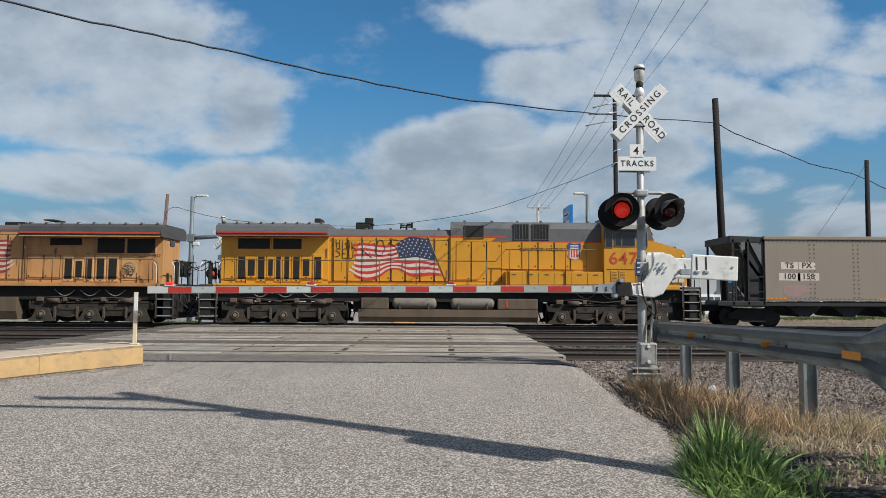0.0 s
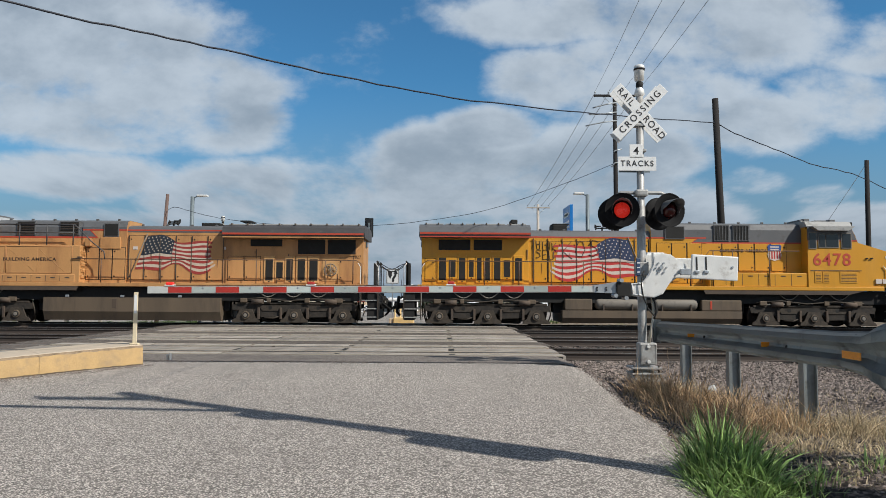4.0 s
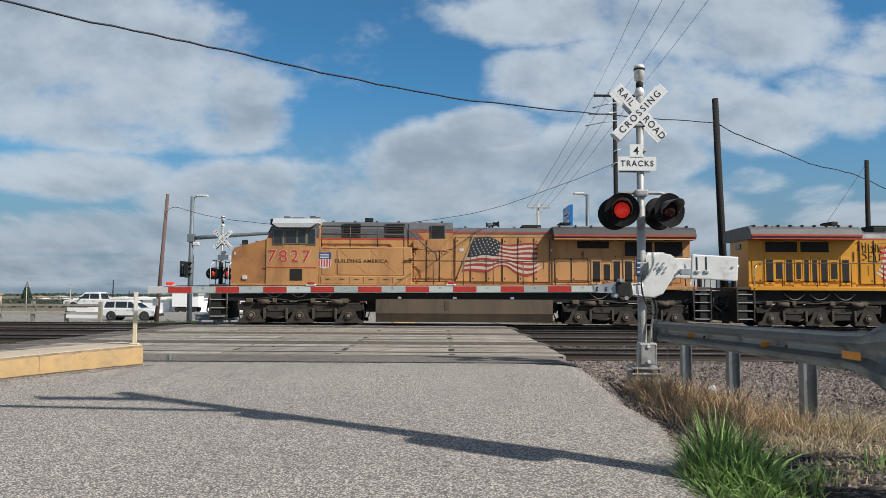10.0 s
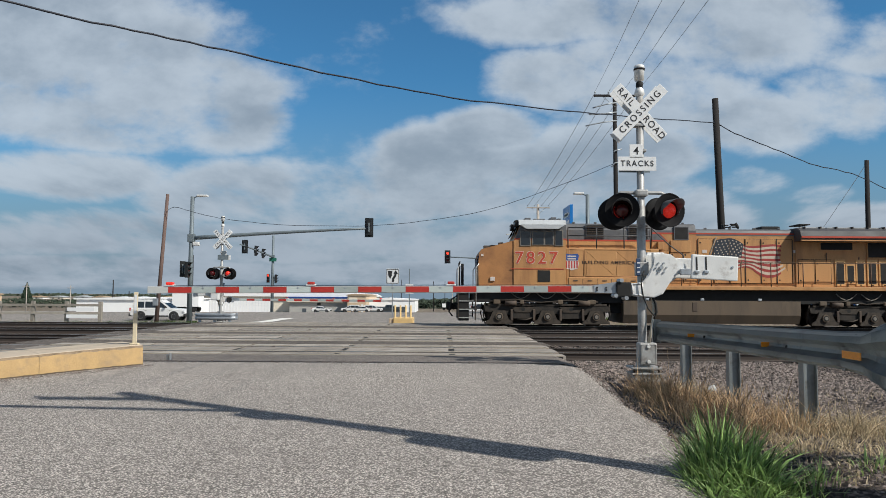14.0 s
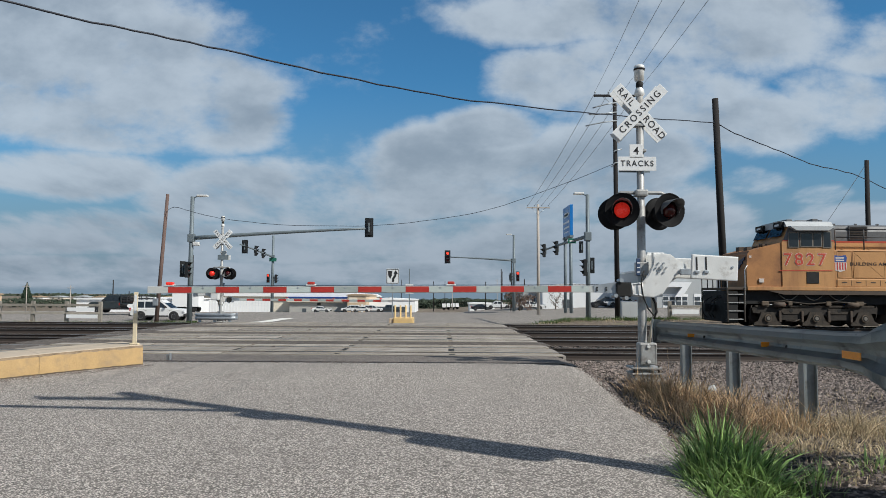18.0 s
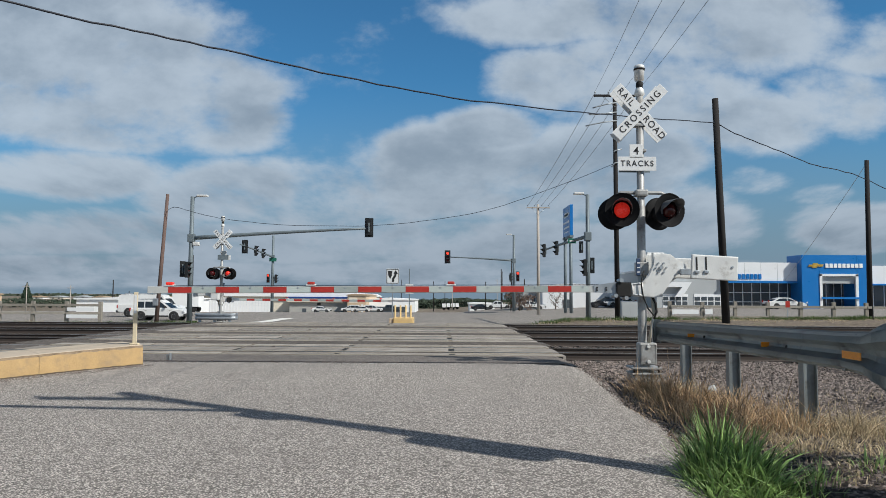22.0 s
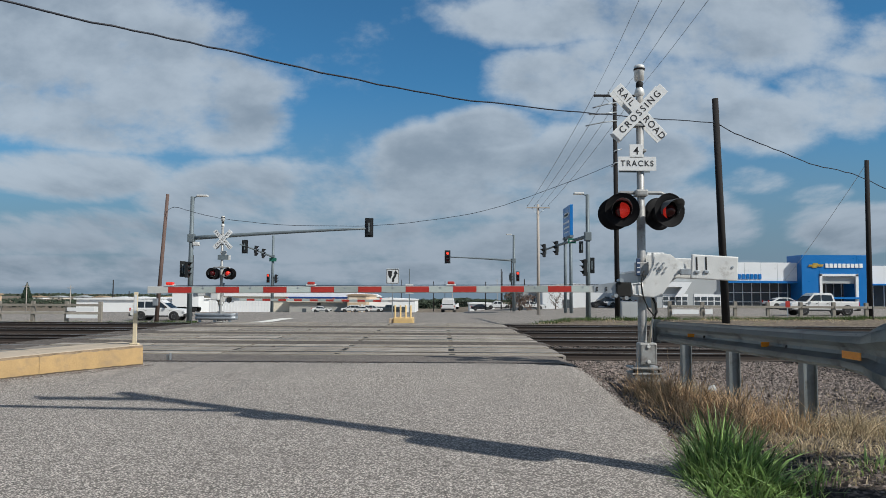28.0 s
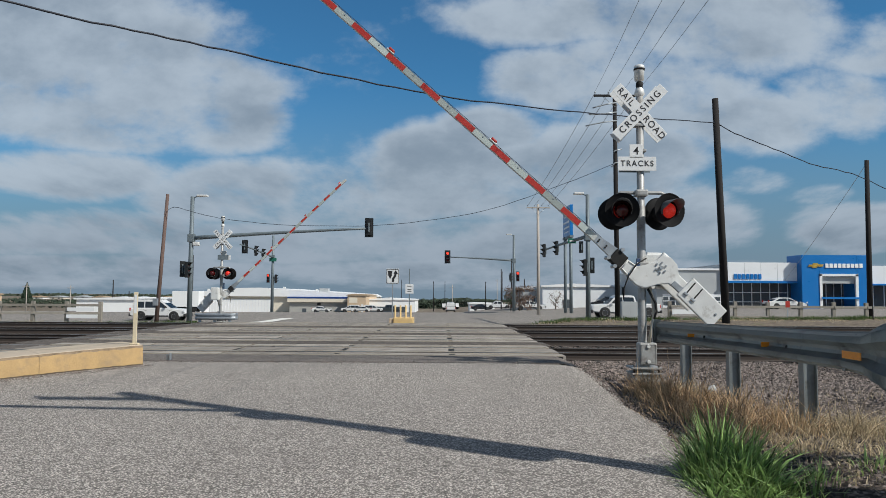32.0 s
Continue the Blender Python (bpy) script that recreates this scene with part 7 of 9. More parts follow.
def signal_pole(at, height, arm_to, arm_z, label, lum=(0.9, 0.0), r=0.15, arm_r=0.11):
    p = thing("traffic_signal", at, label, "traffic signal", "traffic signals of the junction")
    bm = bmesh.new()
    cyl(bm, (0, 0, -0.3), (0, 0, height), r, r * 0.72, 16)
    part("pole", bm, "pole_steel", p)
    quick("base_plate", "pole_steel", p, lambda b: box(b, -0.28, 0.28, -0.28, 0.28, -0.05, 0.04, bevel=0.01))
    a = Vector((0, 0, arm_z[0]))
    b = Vector((arm_to[0], arm_to[1], arm_z[1]))
    bm = bmesh.new()
    pts = [a.lerp(b, k / 8) + Vector((0, 0, 0.04 * math.sin(math.pi * k / 8))) for k in range(9)]
    tube(bm, pts, arm_r, 10, r_end=arm_r * 0.5)
    part("mast_arm", bm, "pole_steel", p)
    quick("arm_collar", "pole_steel", p, lambda bb: box(bb, -0.22, 0.22, -0.2, 0.2, arm_z[0] - 0.28, arm_z[0] + 0.28, bevel=0.04))
    if lum:
        bm = bmesh.new()
        tube(bm, [(0, 0, height - 0.1), (lum[0] * 0.4, lum[1] * 0.4, height + 0.05)], 0.04, 8)
        part("lamp_arm", bm, "pole_steel", p)
        quick("luminaire", "cast_white", p, lambda bb: box(bb, min(lum[0] * 0.3, lum[0]), max(lum[0] * 0.3, lum[0]), -0.2, 0.2, height, height + 0.13, bevel=0.04), "flat pale street lamp head")
    return p


ts = signal_pole((-17.15, 48, -0.7), 8.7, (12.05, 0), (5.86, 6.6), "grey steel traffic signal pole with a long mast arm", (1.05, 0), 0.18, 0.15)
head(ts, 12.1, 0.0, 6.65, 180)
head(ts, -0.52, -0.05, 3.75, 200, plate=False)
head(ts, -0.1, -0.32, 3.7, 90, plate=False)
bm = bmesh.new()
box(bm, 0.15, 0.55, -0.2, 0.2, 5.35, 5.6, bevel=0.05)
part("camera_box", bm, "cast_white", ts, "white detector camera")
ts = signal_pole((-21.2, 88, -0.9), 9.55, (2.2, -22.0), (6.85, 6.9), "grey steel traffic signal pole with an arm over the highway", None, 0.2, 0.12)
for y, x, f, q in ((-19.5, 1.95, 180, True), (-13.0, 1.3, 90, False), (-8.0, 0.8, 90, False)):
    head(ts, x, y, 6.85, f, plate=q)
head(ts, -0.5, -0.2, 4.2, 0, 1, plate=False)
head(ts, 0.42, -0.05, 4.15, 90, plate=False)
boxpart("street_sign", "street_green", ts, -0.4, 0.5, -0.26, -0.22, 6.3, 6.75, bevel=0.01, label="small green street name sign")
ts = signal_pole((8.55, 85, -0.75), 9.4, (-8.0, 0), (6.3, 6.7), "grey steel traffic signal pole with red lights lit", (-0.9, 0), 0.2, 0.13)
head(ts, -8.0, -0.1, 6.7, 0, 1, 1.2)
head(ts, -0.4, -0.1, 4.3, 90, plate=False)
head(ts, 0.45, -0.15, 4.4, 0, 1, 1.1, plate=False)
ts = signal_pole((9.45, 46, -0.72), 8.75, (-1.1, 12.0), (6.0, 5.85), "grey steel traffic signal pole with lamp and street sign", (-0.9, 0), 0.17, 0.13)
head(ts, -1.15, 11.9, 5.8, -90, plate=False)
head(ts, -0.75, 8.0, 5.75, -90, plate=False)
head(ts, 0.28, 0.1, 4.1, 165, None, 0.95, plate=False)
head(ts, -0.42, 0.1, 5.3, 180, None, 0.7, plate=False)
head(ts, -0.22, -0.1, 3.95, -90, plate=False)
boxpart("street_sign", "street_green", ts, -0.75, -0.2, 3.0, 3.05, 5.75, 6.1, bevel=0.01, label="small green street name sign")
boxpart("sign_bar", "sign_white", ts, -0.65, -0.3, 2.985, 2.999, 5.88, 5.97)


def keep_right():
    s = thing("road_sign", (-2.84, 40, -0.18), "white lane-keeping road sign with a curved arrow on a thin post", "road sign")
    boxpart("post", "galvanised", s, -0.035, 0.035, 0.0, 0.05, -0.2, 3.02, bevel=0.005)
    boxpart("plate", "sign_white", s, -0.36, 0.36, -0.02, 0.0, 2.2, 3.05, bevel=0.015)
    for x0, x1, z0, z1 in ((-0.335, 0.335, 3.0, 3.028), (-0.335, 0.335, 2.222, 2.25), (-0.335, -0.307, 2.25, 3.0), (0.307, 0.335, 2.25, 3.0)):
        boxpart("border", "sign_black", s, x0, x1, -0.026, -0.021, z0, z1)
    bm = bmesh.new()
    prism(bm, [(-0.27, 2.93), (-0.02, 2.93), (-0.04, 2.66), (-0.14, 2.46), (-0.24, 2.66)], -0.026, -0.021, "y")
    part("island_symbol", bm, "sign_black", s)
    bm = bmesh.new()
    prism(bm, [(-0.04, 2.3), (0.08, 2.3), (0.1, 2.48), (0.2, 2.62), (0.22, 2.76), (0.3, 2.76), (0.17, 2.97), (0.05, 2.76), (0.11, 2.76), (0.09, 2.67), (-0.02, 2.53)], -0.026, -0.021, "y")
    part("arrow", bm, "sign_black", s)
    k = thing("traffic_island", (-2.3, 40, -0.18), "yellow painted island nose with four delineator tubes", "traffic island")
    quick("nose", "post_yellow", k, lambda bm: box(bm, -0.45, 0.66, -0.4, 1.4, -0.15, 0.3, bevel=0.05))
    quick("kerb_end", "tan_wall", k, lambda bm: box(bm, -0.7, -0.47, -0.3, 1.4, -0.15, 0.25, bevel=0.04))
    for x in (-0.38, -0.08, 0.22, 0.5):
        bm = bmesh.new()
        lathe(bm, [(0.085, 0.28), (0.085, 0.32), (0.05, 0.34), (0.05, 0.98), (0.001, 0.99)], 10, m=Matrix.Translation((x, 0.1, 0)))
        part("tube", bm, "post_yellow", k, "upright yellow delineator tube")


keep_right()


def distant_sign():
    s = thing("road_sign", (-3.3, 70, -0.75), "small white road sign on a tall thin post", "road sign")
    boxpart("post", "pole_steel", s, -0.045, 0.045, 0.0, 0.06, -0.2, 4.7)
    boxpart("plate", "sign_white", s, -0.4, 0.4, -0.02, -0.005, 2.25, 3.2, bevel=0.01)
    for z in (2.45, 2.65, 2.98):
        boxpart("bar", "sign_black", s, -0.2, 0.2, -0.026, -0.021, z - 0.03, z + 0.03)


distant_sign()


def fence(x0, x1, y, z, n, h, label, panels=()):
    f = thing("fence", (x0, y, z), label, "fence", "timber fences along the tracks")
    step = (x1 - x0) / (n - 1)
    for i in range(n):
        x = step * i
        boxpart("post", "weathered_wood", f, x - 0.11, x + 0.11, -0.1, 0.1, -0.4, h + 0.05 * random.random(), bevel=0.02)
    for i in range(n - 1):
        for zz in (h * 0.45, h * 0.83):
            boxpart("rail", "weathered_wood", f, step * i + 0.02, step * (i + 1) - 0.02, -0.16, -0.105, zz - 0.075, zz + 0.075, bevel=0.01)
        if i in panels:
            for z0, z1, cut in ((0.2, 0.38, 0.1), (0.55, 0.72, 0.3)):
                boxpart("board", "white_panel", f, step * i + 0.05 + cut * 0.2, step * (i + (1.0 if i % 2 == 0 else 0.42)) - cut, -0.2, -0.165, h * z0, h * z1 + 0.03 * (i % 2), label="loose white board")


fence(-37.5, -22.2, 46, -0.51, 8, 1.33, "weathered timber post-and-rail fence", (6,))
fence(14.73, 36, 46, -0.7, 11, 1.75, "weathered timber post-and-rail fence before the dealership", (0, 1))


def marker():
    s = thing("red_marker", (21.9, 45, -0.6), "small red reflector on a thin post", "marker")
    boxpart("post", "galvanised", s, -0.03, 0.03, -0.02, 0.02, -0.2, 1.5)
    boxpart("reflector", "arm_red", s, -0.14, 0.14, -0.04, -0.02, 1.34, 1.75, bevel=0.02)
    s = thing("thin_post", (25.5, 42, -0.6), "thin rusty steel post", "post")
    bm = bmesh.new()
    cyl(bm, (0, 0, -0.3), (0, 0, 2.2), 0.03, seg=8)
    part("shaft", bm, "pole_wood", s)
    s = thing("utility_cabinet", (12.3, 47, -0.72), "pale grey electrical utility cabinet", "cabinet")
    quick("case", "grey_panel", s, lambda bm: box(bm, -0.55, 0.55, -0.4, 0.4, 0, 1.75, bevel=0.03))
    boxpart("door", "grey_panel", s, -0.5, 0.0, -0.42, -0.4, 0.1, 1.6, bevel=0.01)
    boxpart("door", "grey_panel", s, 0.02, 0.5, -0.42, -0.4, 0.1, 1.6, bevel=0.01)


marker()


def pylon():
    p = thing("dealer_pylon", (13.3, 75, -0.7), "tall blue pylon sign on two steel posts", "sign")
    for x, y in ((-0.12, 1.0), (0.1, -1.1)):
        bm = bmesh.new()
        cyl(bm, (x, y, -0.3), (x, y, 8.4), 0.17, seg=12)
        part("post", bm, "pole_steel", p)
    boxpart("panel", "dealer_blue", p, -0.16, 0.16, -2.1, 2.1, 8.35, 11.55, bevel=0.03)
    for z0, z1, a, b in ((10.4, 10.9, -1.1, 1.1), (10.55, 10.75, -1.6, 1.6), (9.75, 9.95, -1.7, 1.7), (9.2, 9.4, -1.5, 1.5), (8.75, 8.85, -1.2, 1.2)):
        boxpart("mark", "white_panel", p, -0.175, -0.161, a, b, z0, z1, label="plain pale mark")
    boxpart("frame", "pole_steel", p, -0.2, 0.2, -2.2, 2.2, 8.12, 8.34, bevel=0.02)


pylon()


def dealership():
    b = thing("car_dealership", (28.7, 93, -0.7), "car dealership with a blue entrance portal and glass front", "building")
    boxpart("service_wing", "grey_panel", b, 0, 9.3, 2, 24, 0, 5.6, bevel=0.02, label="grey service wing")
    for x0, x1 in ((0.8, 4.2), (5.0, 8.6)):
        d = boxpart("garage_door", "white_panel", b, x0, x1, 1.95, 1.99, 0, 2.4)
        for k in range(2):
            for j in range(4):
                w = (x1 - x0) / 4
                boxpart("pane", "shop_glass", d, x0 + w * j + 0.08, x0 + w * (j + 1) - 0.08, 1.93, 1.949, 0.9 + 0.62 * k, 1.4 + 0.62 * k)
    boxpart("wing_roof", "white_panel", b, -0.2, 9.4, 1.8, 24.2, 5.6, 5.85)
    quick("sloping_canopy", "white_panel", b, lambda bm: prism(bm, [(-0.3, 4.0), (4.5, 4.0), (3.2, 2.0), (2.2, 2.0), (3.2, 3.3), (-0.3, 3.3)], 1.2, 1.9, "y"))
    boxpart("showroom", "grey_panel", b, 9.4, 18.2, 3.2, 26, 0, 6.5, label="showroom block")
    boxpart("upper_band", "white_panel", b, 9.3, 18.54, 1.2, 3.2, 4.2, 6.65, bevel=0.02, label="white panelled upper band")
    for k in range(1, 4):
        boxpart("panel_joint", "grey_panel", b, 9.3 + 2.2 * k, 9.34 + 2.2 * k, 1.19, 1.2, 4.25, 6.6)
    boxpart("blue_band", "dealer_blue", b, 9.2, 18.54, 1.0, 3.2, 3.9, 4.18, bevel=0.01)
    boxpart("glass_front", "shop_glass", b, 9.5, 18.5, 3.0, 3.19, 0.2, 3.9, label="dark showroom glass")
    for k in range(8):
        boxpart("mullion", "white_panel", b, 9.5 + 1.22 * k, 9.58 + 1.22 * k, 2.9, 3.0, 0, 3.9)
    for z in (0.1, 1.35, 2.6):
        boxpart("transom", "white_panel", b, 9.5, 18.2, 2.92, 3.0, z, z + 0.08)
    # name over the glass, as plain bars
    for k in range(7):
        boxpart("name_bar", "dealer_blue", b, 10.1 + 0.54 * k, 10.5 + 0.54 * k, 1.08, 1.19, 4.45, 5.1, bevel=0.02, label="dark blue sign letter shape")
    # entrance portal
    X0, X1, ZT = 18.55, 27.6, 7.65
    boxpart("portal_pier", "dealer_blue", b, X0, X0 + 2.35, 0, 4, 0, ZT, bevel=0.04, label="blue portal pier")
    boxpart("portal_pier", "dealer_blue", b, X1 - 1.75, X1, 0, 4, 0, ZT, bevel=0.04, label="blue portal pier")
    boxpart("portal_lintel", "dealer_blue", b, X0 + 2.36, X1 - 1.76, 0.01, 4, 5.0, ZT - 0.01, label="blue portal lintel")
    boxpart("portal_frame", "white_panel", b, X0 + 2.3, X0 + 2.65, -0.1, 0.2, 0, 5.1)
    boxpart("portal_frame", "white_panel", b, X1 - 2.0, X1 - 1.65, -0.1, 0.2, 0, 5.1)
    boxpart("portal_frame", "white_panel", b, X0 + 2.3, X1 - 1.65, -0.1, 0.2, 4.85, 5.15)
    boxpart("entrance_glass", "shop_glass", b, X0 + 2.4, X1 - 1.8, 3.2, 3.3, 0, 4.9)
    boxpart("soffit", "grey_panel", b, X0 + 2.65, X1 - 2.0, 0.3, 3.2, 3.9, 4.8)
    boxpart("entrance_band", "dealer_blue", b, X0 + 2.5, X1 - 1.5, -0.25, -0.12, 1.85, 2.1, label="blue rail across the entrance")
    for k in range(5):
        x = X0 + 2.7 + k * 1.05
        boxpart("mullion", "white_panel", b, x, x + 0.07, 3.1, 3.2, 0, 4.9)
    quick("emblem", "gold", b, lambda bm: prism(bm, [(X0 + 1.35, 5.95), (X0 + 1.95, 5.95), (X0 + 2.05, 6.1), (X0 + 2.75, 6.1), (X0 + 2.85, 6.4), (X0 + 2.15, 6.4), (X0 + 2.1, 6.55), (X0 + 1.5, 6.55), (X0 + 1.4, 6.35), (X0 + 0.95, 6.35), (X0 + 0.85, 6.1), (X0 + 1.35, 6.1)], -0.12, 0.0, "y"), "plain gold emblem")
    for k in range(9):
        boxpart("name_bar", "white_metal", b, X0 + 3.1 + 0.56 * k, X0 + 3.52 + 0.56 * k, -0.1, 0.0, 5.95, 6.5, bevel=0.02, label="white sign letter shape")
    boxpart("east_wing", "white_panel", b, X1, X1 + 14, 1.2, 24, 3.9, 6.3, bevel=0.02)
    boxpart("blue_band", "dealer_blue", b, X1, X1 + 14, 1.0, 3, 3.7, 3.9)
    boxpart("glass_front", "shop_glass", b, X1 + 0.3, X1 + 14, 3.0, 3.2, 0.2, 3.7)
    for k in range(9):
        boxpart("mullion", "white_panel", b, X1 + 0.5 + 1.5 * k, X1 + 0.58 + 1.5 * k, 2.9, 3.0, 0, 3.7)


dealership()


def shed(name, x0, x1, y, depth, z0, h, wall, label, roof="white_metal", rise=0.0, openings=()):
    b = thing(name, (x0, y, z0), label, "building", "low buildings beyond the highway")
    L = x1 - x0
    boxpart("wall", wall, b, 0, L, 0, depth, -0.5, h)
    quick("roof", roof, b, lambda bm: prism(bm, [(-0.3, h), (L * 0.35, h + rise), (L + 0.3, h + 0.02), (L + 0.3, h - 0.2), (-0.3, h - 0.2)], -0.3, depth + 0.3, "y"))
    for (a, c, za, zb, m) in openings:
        boxpart("opening", m, b, a, c, -0.05, -0.01, za, zb)
    return b


# store with a big pale roof and a blue canopy
st = thing("store_building", (-59.2, 190, -3.6), "large beige store with a white roof and blue canopy", "building", "low buildings beyond the highway")
quick("roof", "white_metal", st, lambda bm: prism(bm, [(-10, 5.2), (3, 6.5), (9, 6.6), (36, 5.0), (38, 4.2), (-10, 4.2)], 4, 60, "y"), "wide shallow white metal roof")
boxpart("wall", "beige_wall", st, -10, 37.5, 5, 58, -1, 4.2)
boxpart("canopy_fascia", "canopy_blue", st, 17, 34, 2.2, 5, 3.75, 4.15, label="dark blue canopy edge")
boxpart("canopy_front", "beige_wall", st, 17, 34, 2.25, 5, 2.75, 3.74, label="cream canopy front")
boxpart("shop_wall", "shutter", st, 17.5, 33.5, 3, 5, -1, 2.9)
boxpart("shutter_wall", "white_metal", st, -8, 12, 4.6, 5, -1, 3.4, label="ribbed white wall")
for k in range(24):
    boxpart("rib", "white_panel", st, -8 + 0.83 * k, -7.9 + 0.83 * k, 4.55, 4.6, -1, 3.3)
for x in (21.0, 24.5, 31.5):
    boxpart("window_pane", "shop_glass", st, x, x + 1.1, 2.9, 2.99, -0.1, 1.0)
boxpart("round_sign", "sign_black", st, 25, 26, 2.9, 2.99, 1.9, 2.6)
for x, z in ((-6, 5.6), (1, 6.3), (15, 6.3), (24, 5.7)):
    boxpart("roof_vent", "cast_white", st, x, x + 0.6, 6, 6.6, z - 0.6, z + 0.6)
boxpart("roof_unit", "grey_panel", st, 25, 27.5, 6, 9, 5.0, 6.5, bevel=0.05)
shed("tan_shop", -25.0, -20.2, 186, 30, -3.5, 4.7, "tan_wall", "tan brick shop with a small sign", "roof_tan", 0.3, ((0.4, 2.6, 2.6, 4.0, "beige_wall"), (3.6, 4.2, 0.2, 2.2, "sign_white"), (1.0, 1.4, 0, 2.0, "shop_glass")))
shed("white_shed", -20.9, -7.6, 195, 25, -3.6, 3.6, "white_metal", "long white metal shed", "white_metal", 0.4, ((0.5, 11, 0.0, 1.6, "shop_glass"),))
shed("white_warehouse", -61, -45.5, 118, 20, -2.4, 2.85, "white_metal", "long low white metal warehouse", "white_metal", 0.15, ((10.5, 11.1, 0, 2.7, "grey_panel"),))
shed("white_hall", 15.8, 28.4, 112, 30, -0.85, 3.8, "white_panel", "plain white metal hall beside the dealership", "white_metal", 0.35, ((3.2, 4.6, 0.2, 1.6, "shop_glass"), (9.8, 10.6, 0, 2.1, "shop_glass")))
shed("grey_annex", 13.4, 15.7, 118, 20, -1.3, 3.9, "grey_panel", "grey annex of the white hall", "white_metal", 0.1, ((0.5, 1.0, 1.2, 2.6, "shop_glass"), (1.5, 2.0, 1.2, 2.6, "shop_glass")))
shed("small_white_shed", 6.5, 12.5, 170, 10, -2.9, 2.3, "white_metal", "small white shed by the road", "white_metal", 0.2)
shed("far_store", -118, -101.5, 160, 3, -3.2, 4.2, "tan_wall", "far tan building with a low roof", "roof_tan", 0.8, ((2, 6, 1.0, 2.5, "shop_glass"),))
rnd = random.Random(8)
for k in range(9):
    x = -247 + 13.0 * k + rnd.uniform(-2, 2)
    hs = thing("house", (x, 420, -2.6), "small far house with a shallow grey roof", "house", "far houses on the rise")
    w = rnd.uniform(8, 11)
    h0 = 0.9 + rnd.uniform(0, 0.5)
    boxpart("wall", "beige_wall" if k % 2 else "white_metal", hs, 0, w, 0, 8, -1, h0)
    quick("roof", "grey_panel" if k % 3 else "roof_tan", hs, lambda bm: prism(bm, [(-0.4, h0), (w / 2, h0 + 0.9), (w + 0.4, h0)], -0.4, 8.4, "y"))
    for q in (0.2, 0.6):
        boxpart("window_pane", "shop_glass", hs, w * q, w * q + 1.1, -0.04, -0.005, 0.1, 0.8)


def leafy(name, at, height, spread, material, label, n=900, seed=1, fir=False, density=1.0):
    """A tree: tapered trunk, limbs, and a crown of many small leaf cards set in clumps."""
    r = random.Random(seed)
    t = thing(name, at, label, "tree")
    bm = bmesh.new()
    cyl(bm, (0, 0, -0.2), (0.03 * height, 0, height * (0.95 if fir else 0.6)), height * 0.03, height * 0.008, 8)
    if not fir:
        for k in range(9):
            a = r.uniform(0, 6.28)
            z0 = height * r.uniform(0.2, 0.5)
            cyl(bm, (0.015 * height, 0, z0), (spread * 0.7 * math.cos(a), spread * 0.7 * math.sin(a), z0 + height * r.uniform(0.2, 0.4)), height * 0.012, height * 0.004, 6)
    part("trunk", bm, "bark", t)
    verts, faces = [], []
    clumps = []
    if not fir:
        for k in range(26):
            a, rr = r.uniform(0, 6.28), spread * math.sqrt(r.random())
            clumps.append((rr * math.cos(a), rr * math.sin(a), height * r.uniform(0.28, 0.92) - 0.25 * rr * rr / spread))
    for k in range(n):
        if fir:
            q = r.random() ** 0.7
            z = height * (0.06 + 0.94 * (1 - q))
            tier = 0.72 + 0.28 * ((z * 9 / height) % 1.0)
            rr = spread * q * tier * math.sqrt(r.uniform(0.25, 1))
            a = r.uniform(0, 6.28)
            p = Vector((rr * math.cos(a), rr * math.sin(a), z - 0.15 * rr))
            s = height * 0.045
        else:
            c = clumps[r.randrange(len(clumps))]
            p = Vector((c[0] + r.gauss(0, spread * 0.16), c[1] + r.gauss(0, spread * 0.16), max(0.12 * height, c[2] + r.gauss(0, height * 0.06))))
            s = height * 0.028
        d1 = Vector((r.uniform(-1, 1), r.uniform(-1, 1), r.uniform(-1, 1))).normalized()
        d2 = d1.orthogonal().normalized()
        i = len(verts)
        verts += [p - d1 * s, p + d2 * s * 0.6, p + d1 * s, p - d2 * s * 0.6]
        faces.append((i, i + 1, i + 2, i + 3))
    me = bpy.data.meshes.new("crown")
    me.from_pydata([tuple(v) for v in verts], [], faces)
    me.materials.append(MATS[material])
    c = new("crown", me)
    c.parent = t
    return t


leafy("fir_tree", (-176.3, 300, -3.9), 9.2, 3.6, "fir", "dark conical fir tree among far houses", 1700, 2, True)
leafy("bush_tree", (10.6, 98, -1.1), 4.0, 1.9, "leaf_red", "dense brownish green shrub tree beside the signal pole", 1700, 3)
leafy("bush_tree", (9.5, 99, -1.1), 3.0, 0.9, "leaf_green", "small green shrub beside the signal pole", 600, 7)
leafy("bush_tree", (16.4, 103, -0.9), 3.3, 1.3, "leaf_red", "sparse young tree before the white wall", 260, 5)

